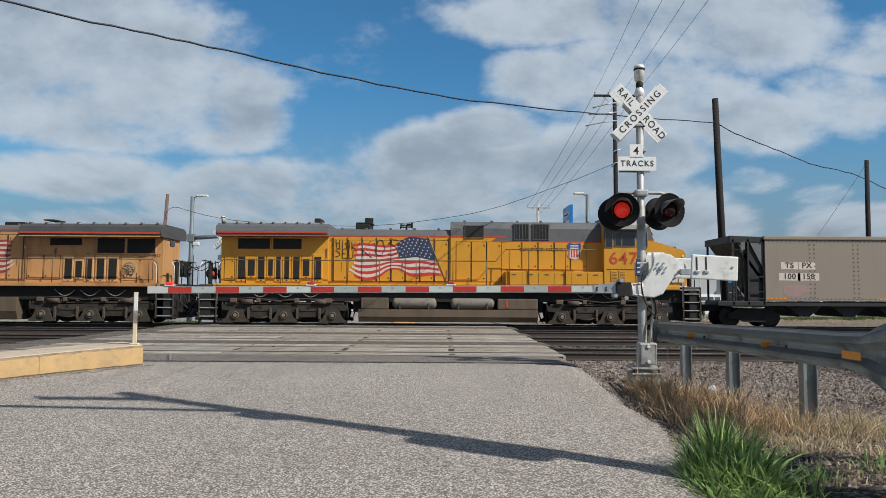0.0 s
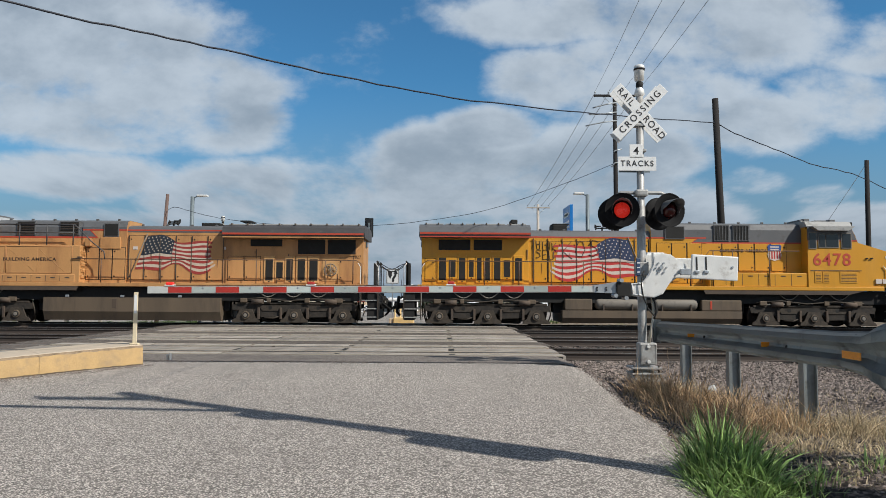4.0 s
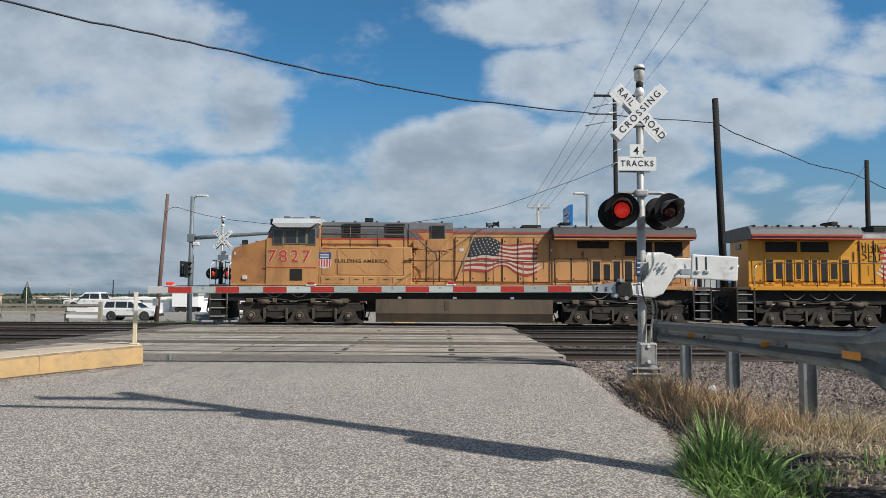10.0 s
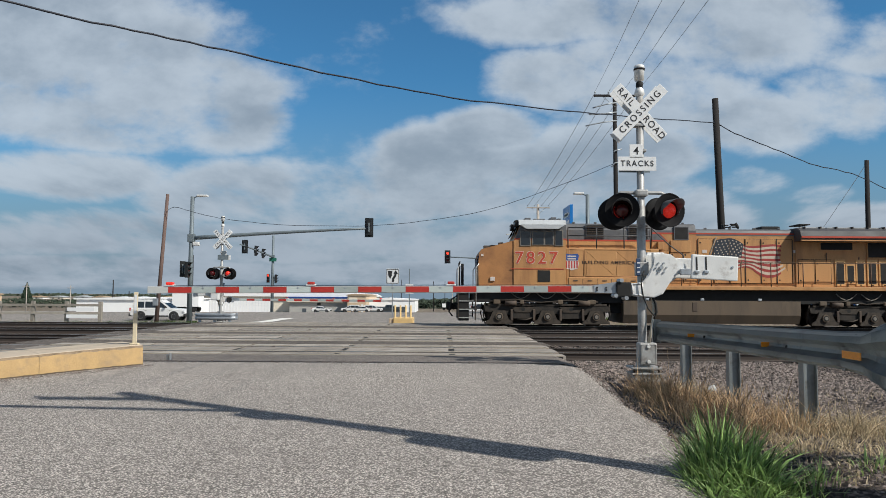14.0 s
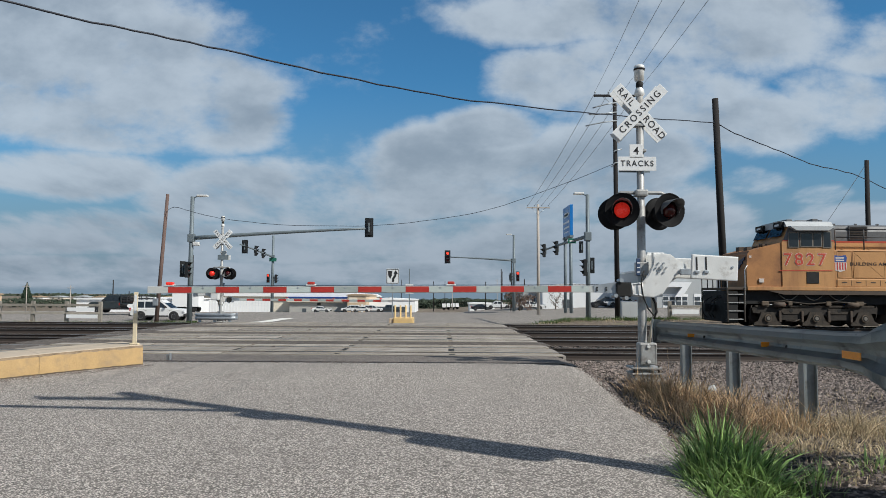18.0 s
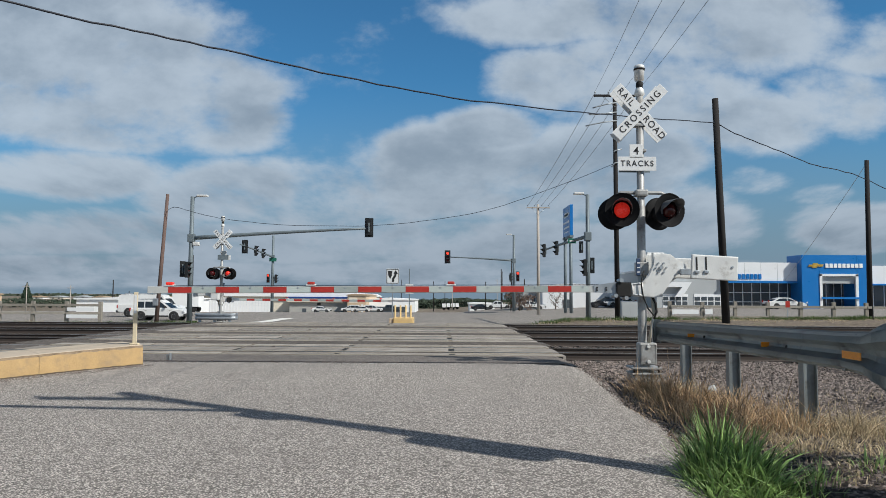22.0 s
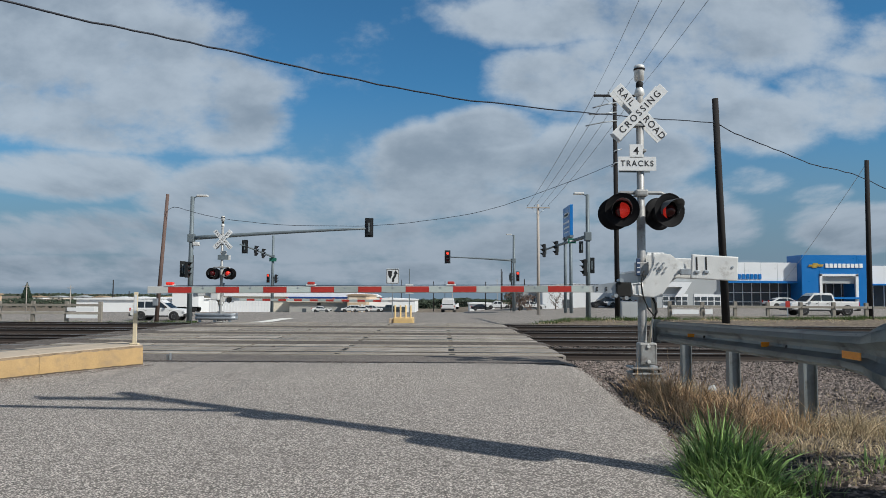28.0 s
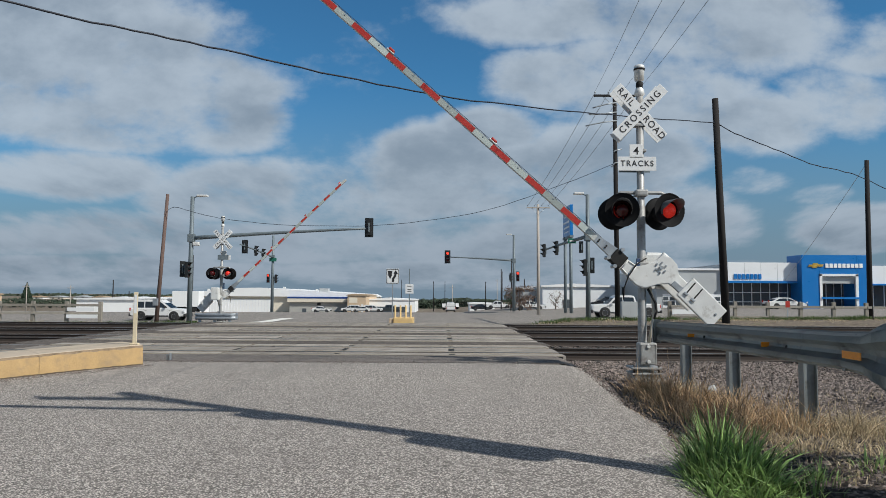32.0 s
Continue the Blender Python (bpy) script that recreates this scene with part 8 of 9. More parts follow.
# far tree line
verts, faces = [], []
rnd = random.Random(11)
for k in range(18500):
    hill, hedge, rim = 9000 <= k < 11500, 11500 <= k < 13500, k >= 13500
    x = rnd.uniform(-60, 130)
    top = -2.6 + 1.2 * noise.noise((x * 0.03, 0, 0)) + 1.0 * noise.noise((x * 0.2, 3, 0))
    z = -12 + (top + 12) * rnd.random() ** 0.8
    p = Vector((x, 640 + rnd.uniform(-10, 10), z))
    if hill:
        x = rnd.uniform(-290, -70)
        p = Vector((x, 440 + rnd.uniform(-8, 30), -4.6 + rnd.random() * (1.6 + 1.6 * noise.noise((x * 0.08, 7, 0)))))
    if hedge:
        x = rnd.uniform(-190, -100)
        p = Vector((x, 243 + rnd.uniform(-3, 3), -3.7 + rnd.random() ** 0.8 * (2.6 + 0.8 * noise.noise((x * 0.1, 2, 0)))))
    if rim:
        x = rnd.uniform(-720, -90)
        p = Vector((x, 860 + rnd.uniform(-30, 30), -8 + rnd.random() ** 0.8 * (7.0 + 1.8 * noise.noise((x * 0.02, 5, 0)))))
    s = rnd.uniform(0.5, 1.1) * (0.45 if hedge else 0.6 if hill else 1.7 if rim else 1)
    i = len(verts)
    d1 = Vector((rnd.uniform(-1, 1), rnd.uniform(-0.5, 0.5), rnd.uniform(-1, 1))).normalized()
    d2 = d1.orthogonal().normalized()
    verts += [tuple(p - d1 * s), tuple(p + d2 * s), tuple(p + d1 * s), tuple(p - d2 * s)]
    faces.append((i, i + 1, i + 2, i + 3))
me = bpy.data.meshes.new("far_woods")
me.from_pydata(verts, [], faces)
me.materials.append(MATS["woods"])
tagged(new("far_woods", me), "dark green far woods along the horizon", "woods", kind="stuff")

# small far poles
for (px, y, h, arms) in ((-97, 165, 6.5, True), (-74.5, 160, 4.2, False), (-70, 158, 4.6, False), (-61.5, 132, 6.0, False), (-92, 175, 6.5, True), (-2.7, 210, 9, False), (3, 220, 8, True), (12.4, 150, 8.5, False),
                         (13.6, 140, 10.0, False), (15.0, 130, 5.5, False), (9.7, 160, 6.5, False), (16.8, 200, 10, False), (-14, 240, 10, False), (0.8, 260, 10, False), (20, 260, 11, True), (-46, 130, 10.5, False)):
    p = wood_pole((px, y, ground_height(px, y) - 0.1), (px, y, ground_height(px, y) + h), 0.13, 0.09, "pole_grey" if arms else "pole_wood", "thin far utility pole", arms=((h - 0.6, -0.9, 0.9, 0.12),) if arms else (), insulators=False)
# painted edge line at the junction
bm = bmesh.new()
prev = None
for y in (44, 46, 48, 50.2, 54, 62):
    z = (-0.38 if y < 45 else -0.49 if y < 47 else -0.6 if y < 49 else -0.665 if y < 52 else -0.74) + 0.035
    cur = [bm.verts.new((-14.0, y, z)), bm.verts.new((-12.9, y, z))]
    if prev:
        bm.faces.new((prev[0], prev[1], cur[1], cur[0]))
    prev = cur
tagged(part("painted_line", bm, "paint_line"), "broad worn white road line", "road marking", kind="structure")
# ---- vehicles ----
mat("car_white", (0.72, 0.72, 0.71), 0.3, var=0.04, scale=1, bump=0.0, dirt=(0.45, 0.42, 0.38), dirt_amt=0.15)
mat("car_dark", (0.02, 0.022, 0.026), 0.25, var=0.1, scale=1, bump=0.0)
mat("car_slate", (0.03, 0.04, 0.045), 0.35, var=0.1, scale=1, bump=0.0, dirt=(0.1, 0.09, 0.08), dirt_amt=0.3)
mat("rim_silver", (0.5, 0.5, 0.5), 0.35, 0.3, var=0.08)
mat("headlight", (0.7, 0.72, 0.75), 0.15, var=0.05)
mat("tail_red", (0.4, 0.02, 0.015), 0.3, var=0.05)
mat("timber_load", (0.25, 0.1, 0.06), 0.8, var=0.3, scale=3)
CAR_WHEELS = {}


def vehicle(kind, paint, at, label, facing=1, group="vehicles"):
    """A road vehicle, its nose towards +x. facing -1 turns it round."""
    L, H, W, r, body, cabin, glass_list, wheels = KINDS[kind]
    v = thing("vehicle" if kind not in ("van", "pickup", "suv", "sedan", "flatbed") else {"suv": "sport_utility_vehicle", "van": "cargo_van", "pickup": "pickup_truck", "sedan": "sedan_car", "flatbed": "flatbed_truck"}[kind],
              at, label, {"suv": "car", "van": "van", "pickup": "truck", "sedan": "car", "flatbed": "truck"}[kind], group, rz=0 if facing > 0 else 180)
    w = W / 2
    bm = bmesh.new()
    vs = prism(bm, body, -w, w, "y")
    bmesh.ops.bevel(bm, geom=[e for e in bm.edges if abs(e.verts[0].co.y - e.verts[1].co.y) < 1e-4], offset=0.07, segments=3, affect="EDGES")
    for f in bm.faces:
        f.smooth = False
    part("body", bm, paint, v)
    bm = bmesh.new()
    prism(bm, cabin, -w + 0.1, w - 0.1, "y")
    for q in bm.verts:
        if q.co.z > body[3][1] + 0.35:
            q.co.y *= 0.86
    bmesh.ops.bevel(bm, geom=[e for e in bm.edges if e.verts[0].co.z > H - 0.1 and e.verts[1].co.z > H - 0.1], offset=0.06, segments=2, affect="EDGES")
    part("cabin", bm, paint, v)
    for pts in glass_list:
        for s in (-1, 1):
            bm = bmesh.new()
            y = s * (w - 0.1)
            prism(bm, pts, y - 0.012, y + 0.012, "y")
            for q in bm.verts:
                k = min(max((q.co.z - (body[3][1] - 0.02)) / (H - body[3][1]), 0), 1)
                q.co.y *= 1 - 0.13 * k * k ** 0.0 if q.co.z > body[3][1] + 0.3 else 1 - 0.02
                q.co.y += s * 0.02
            part("side_window", bm, "dark_glass", v)
    # windscreen and rear window, laid on the cabin's slopes
    top = max(p[1] for p in cabin)
    fr = sorted(cabin, key=lambda p: -p[0])[:2]
    rr = sorted(cabin, key=lambda p: p[0])[:2]
    for (a, b), sgn in ((fr, 1), (rr, -1)):
        a, b = sorted((a, b), key=lambda p: p[1])
        cab_top = [p for p in cabin if abs(p[1] - top) < 0.12]
        b = max(cab_top, key=lambda p: p[0] * sgn)
        bm = bmesh.new()
        vs = [(a[0] + sgn * 0.012, -w + 0.2, a[1] + 0.06), (a[0] + sgn * 0.012, w - 0.2, a[1] + 0.06), (b[0] + sgn * 0.02, w - 0.28, b[1] - 0.06), (b[0] + sgn * 0.02, -w + 0.28, b[1] - 0.06)]
        bm.faces.new([bm.verts.new(p) for p in vs])
        bmesh.ops.solidify(bm, geom=bm.faces[:], thickness=0.01)
        part("windscreen" if sgn > 0 else "rear_window", bm, "dark_glass", v)
    x0, x1 = min(p[0] for p in body), max(p[0] for p in body)
    for x, nm in ((x1, "front_bumper"), (x0, "rear_bumper")):
        quick(nm, "car_trim", v, lambda bm: box(bm, x - 0.1, x + 0.1, -w + 0.03, w - 0.03, 0.38, 0.62, bevel=0.05))
    for s in (-1, 1):
        quick("headlamp", "headlight", v, lambda bm: box(bm, x1 - 0.14, x1 + 0.012, s * (w - 0.08) - 0.16, s * (w - 0.08) + 0.06, 0.72, 0.9, bevel=0.03))
        quick("tail_lamp", "tail_red", v, lambda bm: box(bm, x0 - 0.012, x0 + 0.1, s * (w - 0.06) - 0.07, s * (w - 0.06) + 0.05, 0.8, 1.1, bevel=0.02))
        mx = max(p[0] for p in glass_list[0]) - 0.1 if glass_list else 0
        quick("wing_mirror", "car_trim", v, lambda bm: box(bm, mx - 0.1, mx + 0.05, s * (w + 0.02), s * (w + 0.2), body[3][1] + 0.02, body[3][1] + 0.2, bevel=0.03))
        quick("sill", "car_trim", v, lambda bm: box(bm, wheels[0] + r + 0.1, wheels[1] - r - 0.1, s * w - 0.03, s * w + 0.015, 0.34, 0.46, bevel=0.01))
        for gx in KIND_LINES.get(kind, ()):
            quick("door_line", "car_trim", v, lambda bm: box(bm, gx, gx + 0.012, s * w - 0.002, s * w + 0.003, 0.5, body[3][1] - 0.06))
            quick("door_handle", "car_trim", v, lambda bm: box(bm, gx + 0.08, gx + 0.24, s * w, s * w + 0.03, body[3][1] - 0.22, body[3][1] - 0.17, bevel=0.008))
    CAR_WHEELS[v.name] = []
    for wx in wheels:
        for s in (-1, 1):
            quick("wheel_arch", "car_trim", v, lambda bm: cyl(bm, (wx, s * (w - 0.3), r + 0.02), (wx, s * (w + 0.004), r + 0.02), r + 0.07, seg=22))
            bm = bmesh.new()
            lathe(bm, [(r * 0.6, -0.11), (r * 0.92, -0.11), (r, -0.07), (r, 0.07), (r * 0.92, 0.11), (r * 0.6, 0.11)], 24, m=pose(0, 0, 0, 90, 0, 0))
            t = part("wheel", bm, "tyre", v)
            t.location = (wx, s * (w - 0.09), r)
            bm = bmesh.new()
            lathe(bm, [(r * 0.62, -0.09), (r * 0.58, -0.1), (r * 0.5, -0.06), (r * 0.2, -0.07), (0.001, -0.08)], 20, m=pose(0, 0, 0, 90 if s > 0 else -90, 0, 0))
            for k in range(5):
                a = k * 2 * math.pi / 5
                box(bm, r * 0.15, r * 0.56, 0.07 * s, 0.085 * s, -0.03, 0.03, m=Quaternion((0, 1, 0), a).to_matrix().to_4x4())
            part("rim", bm, "rim_silver", t)
            CAR_WHEELS[v.name].append((t, r))
    return v


KIND_LINES = {"suv": (-1.15, -0.1, 0.95), "sedan": (-0.9, 0.15, 1.1), "van": (0.3, 1.2), "pickup": (-0.35, 0.55, 1.4), "flatbed": (0.4, 1.5)}
KINDS = {
    "suv": (4.8, 1.8, 1.85, 0.37, [(-2.38, 0.42), (-2.4, 0.7), (-2.36, 1.02), (-2.3, 1.08), (1.05, 1.08), (2.1, 1.0), (2.32, 0.9), (2.38, 0.62), (2.3, 0.4), (1.9, 0.34), (-1.9, 0.34)],
            [(-2.32, 1.06), (-2.12, 1.72), (-1.9, 1.8), (0.1, 1.8), (0.3, 1.75), (1.12, 1.06)],
            [[(-0.02, 1.12), (-0.02, 1.62), (0.25, 1.6), (0.85, 1.12)], [(-1.08, 1.12), (-1.08, 1.64), (-0.12, 1.64), (-0.12, 1.12)], [(-2.08, 1.12), (-1.92, 1.62), (-1.2, 1.64), (-1.2, 1.12)]], (-1.42, 1.46)),
    "sedan": (4.8, 1.42, 1.8, 0.32, [(-2.38, 0.4), (-2.42, 0.7), (-2.36, 0.92), (-2.2, 0.96), (0.9, 0.9), (2.0, 0.8), (2.34, 0.66), (2.38, 0.48), (2.3, 0.32), (1.9, 0.26), (-1.9, 0.26)],
              [(-1.95, 0.92), (-1.1, 1.36), (-0.7, 1.42), (0.1, 1.42), (0.4, 1.36), (1.25, 0.88)],
              [[(0.02, 0.96), (0.02, 1.32), (0.35, 1.28), (0.98, 0.96)], [(-1.5, 0.98), (-1.0, 1.28), (-0.1, 1.33), (-0.1, 0.96)]], (-1.4, 1.42)),
    "van": (5.7, 2.1, 2.0, 0.37, [(-2.83, 0.45), (-2.85, 0.8), (-2.84, 1.1), (-2.8, 1.15), (1.7, 1.15), (2.55, 1.05), (2.8, 0.92), (2.85, 0.62), (2.78, 0.42), (2.3, 0.36), (-2.3, 0.36)],
            [(-2.82, 1.1), (-2.8, 1.95), (-2.65, 2.08), (1.0, 2.08), (1.3, 2.0), (1.95, 1.12)],
            [[(0.95, 1.25), (0.95, 1.85), (1.25, 1.82), (1.68, 1.25)]], (-1.75, 1.85)),
    "pickup": (5.8, 1.85, 2.0, 0.39, [(-2.85, 0.55), (-2.88, 0.8), (-2.88, 1.12), (-2.82, 1.16), (1.35, 1.14), (2.5, 1.08), (2.78, 0.98), (2.85, 0.7), (2.8, 0.5), (2.3, 0.42), (-2.3, 0.42)],
               [(-0.9, 1.12), (-0.75, 1.78), (-0.55, 1.86), (0.65, 1.86), (0.85, 1.8), (1.5, 1.12)],
               [[(0.3, 1.2), (0.3, 1.7), (0.8, 1.66), (1.22, 1.2)], [(-0.72, 1.2), (-0.62, 1.68), (0.2, 1.7), (0.2, 1.2)]], (-1.85, 1.8)),
    "flatbed": (6.6, 2.0, 2.1, 0.42, [(-0.2, 0.55), (-0.25, 0.8), (-0.25, 1.2), (-0.2, 1.26), (1.7, 1.24), (2.9, 1.15), (3.15, 1.05), (3.2, 0.7), (3.1, 0.5), (2.6, 0.44), (0.3, 0.44)],
                [(-0.2, 1.22), (-0.1, 1.92), (0.1, 2.0), (1.0, 2.0), (1.25, 1.92), (1.85, 1.22)],
                [[(0.55, 1.3), (0.55, 1.85), (1.15, 1.8), (1.6, 1.3)], [(-0.1, 1.3), (-0.02, 1.84), (0.45, 1.86), (0.45, 1.3)]], (-2.1, 2.1)),
}
ZR = -0.655


def road_z(x, y):
    """The road surface of the highway under a wheel."""
    return ground_height(x, y) + 0.042


suv = vehicle("suv", "car_white", (-24.6, 61.5, ZR), "white sport utility vehicle waiting at the light", 1)
quick("roof_rack", "car_trim", suv, lambda bm: [box(bm, -1.8, 0.0, s * 0.66 - 0.02, s * 0.66 + 0.02, 1.83, 1.87) for s in (-1, 1)])
white_pickup = vehicle("pickup", "car_white", (-40, 72, ZR), "white pickup truck driving on the highway", -1)
dark_car = vehicle("sedan", "car_dark", (-40, 72, ZR), "dark sedan driving on the highway", -1)
flatbed = vehicle("flatbed", "car_slate", (-40, 73, ZR), "dark flatbed truck with a black stake rack", -1)
quick("bed", "car_slate", flatbed, lambda bm: box(bm, -3.3, -0.35, -1.1, 1.1, 0.95, 1.1, bevel=0.02))
quick("headboard", "car_slate", flatbed, lambda bm: box(bm, -0.45, -0.35, -1.1, 1.1, 1.1, 2.0, bevel=0.02))
for k in range(5):
    quick("timber", "timber_load", flatbed, lambda bm: box(bm, -3.2 + 0.1 * k, -0.6, -0.9 + 0.36 * k, -0.62 + 0.36 * k, 1.1, 1.22 + 0.05 * (k % 3), bevel=0.02), "stacked brown timber")
for sy in (-1, 1):
    for u in (-3.2, -2.5, -1.8, -1.1, -0.45):
        quick("rack_stake", "car_trim", flatbed, lambda bm: box(bm, u - 0.05, u + 0.05, sy * 1.06 - 0.04, sy * 1.06 + 0.04, 1.1, 1.9, bevel=0.01), "black steel rack stake")
    for z in (1.3, 1.6, 1.86):
        quick("rack_rail", "car_trim", flatbed, lambda bm: box(bm, -3.25, -0.4, sy * 1.06 - 0.02, sy * 1.06 + 0.02, z - 0.06, z + 0.06, bevel=0.01), "black steel rack rail")
quick("tool_chest", "car_trim", flatbed, lambda bm: box(bm, -1.3, -0.6, -0.95, 0.95, 1.1, 1.75, bevel=0.03), "black tool chest")
for car in (suv, flatbed):
    # both are a little smaller than the common build
    for ob in car.children_recursive:
        ob.data = ob.data.copy()
        ob.data.transform(Matrix.Scale(0.92, 4))
        ob.location *= 0.92
van = vehicle("van", "car_white", (-18, 67, ZR), "white cargo van with roof vents", 1)
quick("ladder_rack", "galvanised", van, lambda bm: [box(bm, x, x + 0.05, -0.8, 0.8, 2.09, 2.2) for x in (-2.2, -0.9, 0.4)])
right_pickup = vehicle("pickup", "car_white", (30, 60, ZR), "white extended-cab pickup truck passing the dealership", -1)
parked = []
rnd = random.Random(4)
for k, (kind, px, y, paint, f) in enumerate((("sedan", -30.4, 178, "car_white", 1), ("suv", -22.8, 176, "car_white", -1), ("sedan", -20.0, 174, "car_white", -1), ("suv", -17.3, 176, "car_white", 1), ("pickup", -13.5, 178, "car_slate", 1),
                                             ("sedan", 9.0, 165, "car_dark", 1), ("pickup", 12.6, 160, "car_white", -1), ("sedan", 13.2, 108, "car_white", 1), ("sedan", 26.2, 104, "car_white", -1), ("sedan", 24.2, 106, "car_dark", -1),
                                             ("sedan", 42.5, 88, "car_white", 1), ("suv", 62, 88, "car_white", 1))):
    parked.append(vehicle(kind, paint, (px, y, road_z(px, y)), {"suv": "sport utility vehicle", "pickup": "pickup truck", "sedan": "sedan"}[kind].join(("parked " + {"car_white": "white ", "car_dark": "dark ", "car_slate": "grey "}[paint], " on a forecourt")), f, "parked vehicles"))
# long white trailers standing beyond the highway
for x0, x1, y in ((-44.6, -40.2, 118), (-0.2, 1.0, 228), (1.3, 2.4, 229), (2.8, 3.9, 230), (4.2, 5.3, 231)):
    t = thing("trailer", ((x0 + x1) / 2, y, ground_height(x0, y) + 0.04), "long white box trailer parked beyond the highway" if y < 200 else "white box trailer seen end-on before the far woods", "trailer", "parked vehicles")
    L = (x1 - x0) / 2
    boxpart("box", "white_metal", t, -L, L, -1.3, 1.3, 0.9, 3.5 if y < 200 else 2.1, bevel=0.04)
    boxpart("chassis", "car_trim", t, -L + 0.4, L - 0.4, -0.5, 0.5, 0.7, 1.0)
    for x in ((-L + 0.9, -L + 1.95, L - 0.9) if y < 200 else (-L + 0.5, L - 0.5)):
        for s in (-1.05, 1.05):
            bm = bmesh.new()
            cyl(bm, (x, s - 0.15, 0.5), (x, s + 0.15, 0.5), 0.5 if y < 200 else 0.42, seg=16)
            part("wheel", bm, "tyre", t)
# ---- wires ----


def wire(a, b, sag, r, material, label, n=24, mid=None):
    """A cable hung between two points; sag in metres at its middle."""
    a, b = Vector(a), Vector(b)
    pts = [a.lerp(b, i / n) - Vector((0, 0, 4 * sag * (i / n) * (1 - i / n))) for i in range(n + 1)]
    bm = bmesh.new()
    tube(bm, pts, r, 5)
    return tagged(part("overhead_wire", bm, material), label, "cable", "overhead wires")


def wire_through(pts, r, material, label):
    """A cable through a few supports, smoothed between them."""
    pts = [Vector(p) for p in pts]
    out = []
    for i in range(len(pts) - 1):
        p0, p1, p2, p3 = pts[max(i - 1, 0)], pts[i], pts[i + 1], pts[min(i + 2, len(pts) - 1)]
        for k in range(6):
            t = k / 6
            out.append(0.5 * ((2 * p1) + (p2 - p0) * t + (2 * p0 - 5 * p1 + 4 * p2 - p3) * t * t + (3 * p1 - p0 - 3 * p2 + p3) * t ** 3))
    out.append(pts[-1])
    # a stiff old cable never hangs quite smooth
    rnd = random.Random(6)
    for q in out[1:-1]:
        q.z += rnd.uniform(-1, 1) * 0.9 * r
    bm = bmesh.new()
    tube(bm, out, r * 0.86, 6)
    return tagged(part("overhead_cable", bm, material), label, "cable", "overhead wires")


wire_through([(-8.82, 13.00, 7.01), (-7.09, 14.79, 7.12), (-5.26, 16.70, 7.27), (-2.90, 19.19, 7.44), (0.26, 22.54, 7.80), (4.76, 27.31, 8.66), (9.60, 32.46, 9.68), (14.81, 38.00, 10.86)], 0.028, "wire", "thick black overhead cable sagging across the road")
wire_through([(14.81, 38.00, 10.86), (16.84, 39.60, 10.54), (20.36, 42.30, 10.21), (23.55, 44.50, 9.81), (26.42, 46.40, 9.76), (28.88, 47.90, 9.49), (33.17, 50.50, 8.51)], 0.034, "wire", "thick black overhead cable sagging between dark poles")
wire_through([(10.8, 43.95, 9.73), (7.73, 44.50, 8.52), (3.06, 44.50, 6.86), (-0.87, 44.50, 6.12), (-4.73, 44.50, 5.74), (-10.16, 44.50, 5.77), (-13.75, 44.50, 6.11), (-15.54, 44.50, 6.46), (-16.99, 44.50, 6.85), (-17.72, 44.95, 6.59)], 0.017, "wire", "thin dark service cable over the tracks")
XM = 8.36 * 44 / 34
for k in range(4):
    o = -1.3 + 0.87 * k
    wire((XM + o, 43.8, 14.25), (5.35 + o * 0.9, 3.3, 10.35), 0.35, 0.010, "wire_grey", "thin bare overhead wire")
    wire((XM + o, 43.8, 14.2), (9.44 + (o * 0.78), 69.9, 10.35), 0.3, 0.016, "wire_grey", "thin bare overhead wire")
wire((29.05, 48, 10.6), (45.0, 92.9, 3.6), 0.2, 0.018, "wire_grey", "thin service wire to the dealership")
# ---- grass and weeds ----
mat("grass_green", (0.25, 0.36, 0.12), 0.4, var=0.3, scale=3, island=0.8, bump=0)
mat("grass_dry", (0.47, 0.325, 0.19), 0.85, var=0.3, scale=3, island=0.65, bump=0)
mat("straw_pale", (0.52, 0.42, 0.27), 0.85, var=0.3, scale=3, island=0.6, bump=0)
mat("grass_far", (0.085, 0.13, 0.04), 0.85, var=0.3, scale=1, island=0.5, bump=0)
mat("litter_white", (0.75, 0.75, 0.73), 0.6, var=0.1)


def let_light_through(name, share):
    """Thin leaves glow when lit from behind."""
    tree = MATS[name].node_tree
    bs = tree.nodes["Principled BSDF"]
    out = tree.nodes["Material Output"]
    tr = tree.nodes.new("ShaderNodeBsdfTranslucent")
    mx = tree.nodes.new("ShaderNodeMixShader")
    mx.inputs[0].default_value = share
    tree.links.new(bs.inputs["Base Color"].links[0].from_socket, tr.inputs["Color"])
    tree.links.new(bs.outputs[0], mx.inputs[1])
    tree.links.new(tr.outputs[0], mx.inputs[2])
    tree.links.new(mx.outputs[0], out.inputs["Surface"])


for name, share in (("grass_green", 0.3), ("grass_far", 0.35), ("grass_dry", 0.25), ("straw_pale", 0.25)):
    let_light_through(name, share)


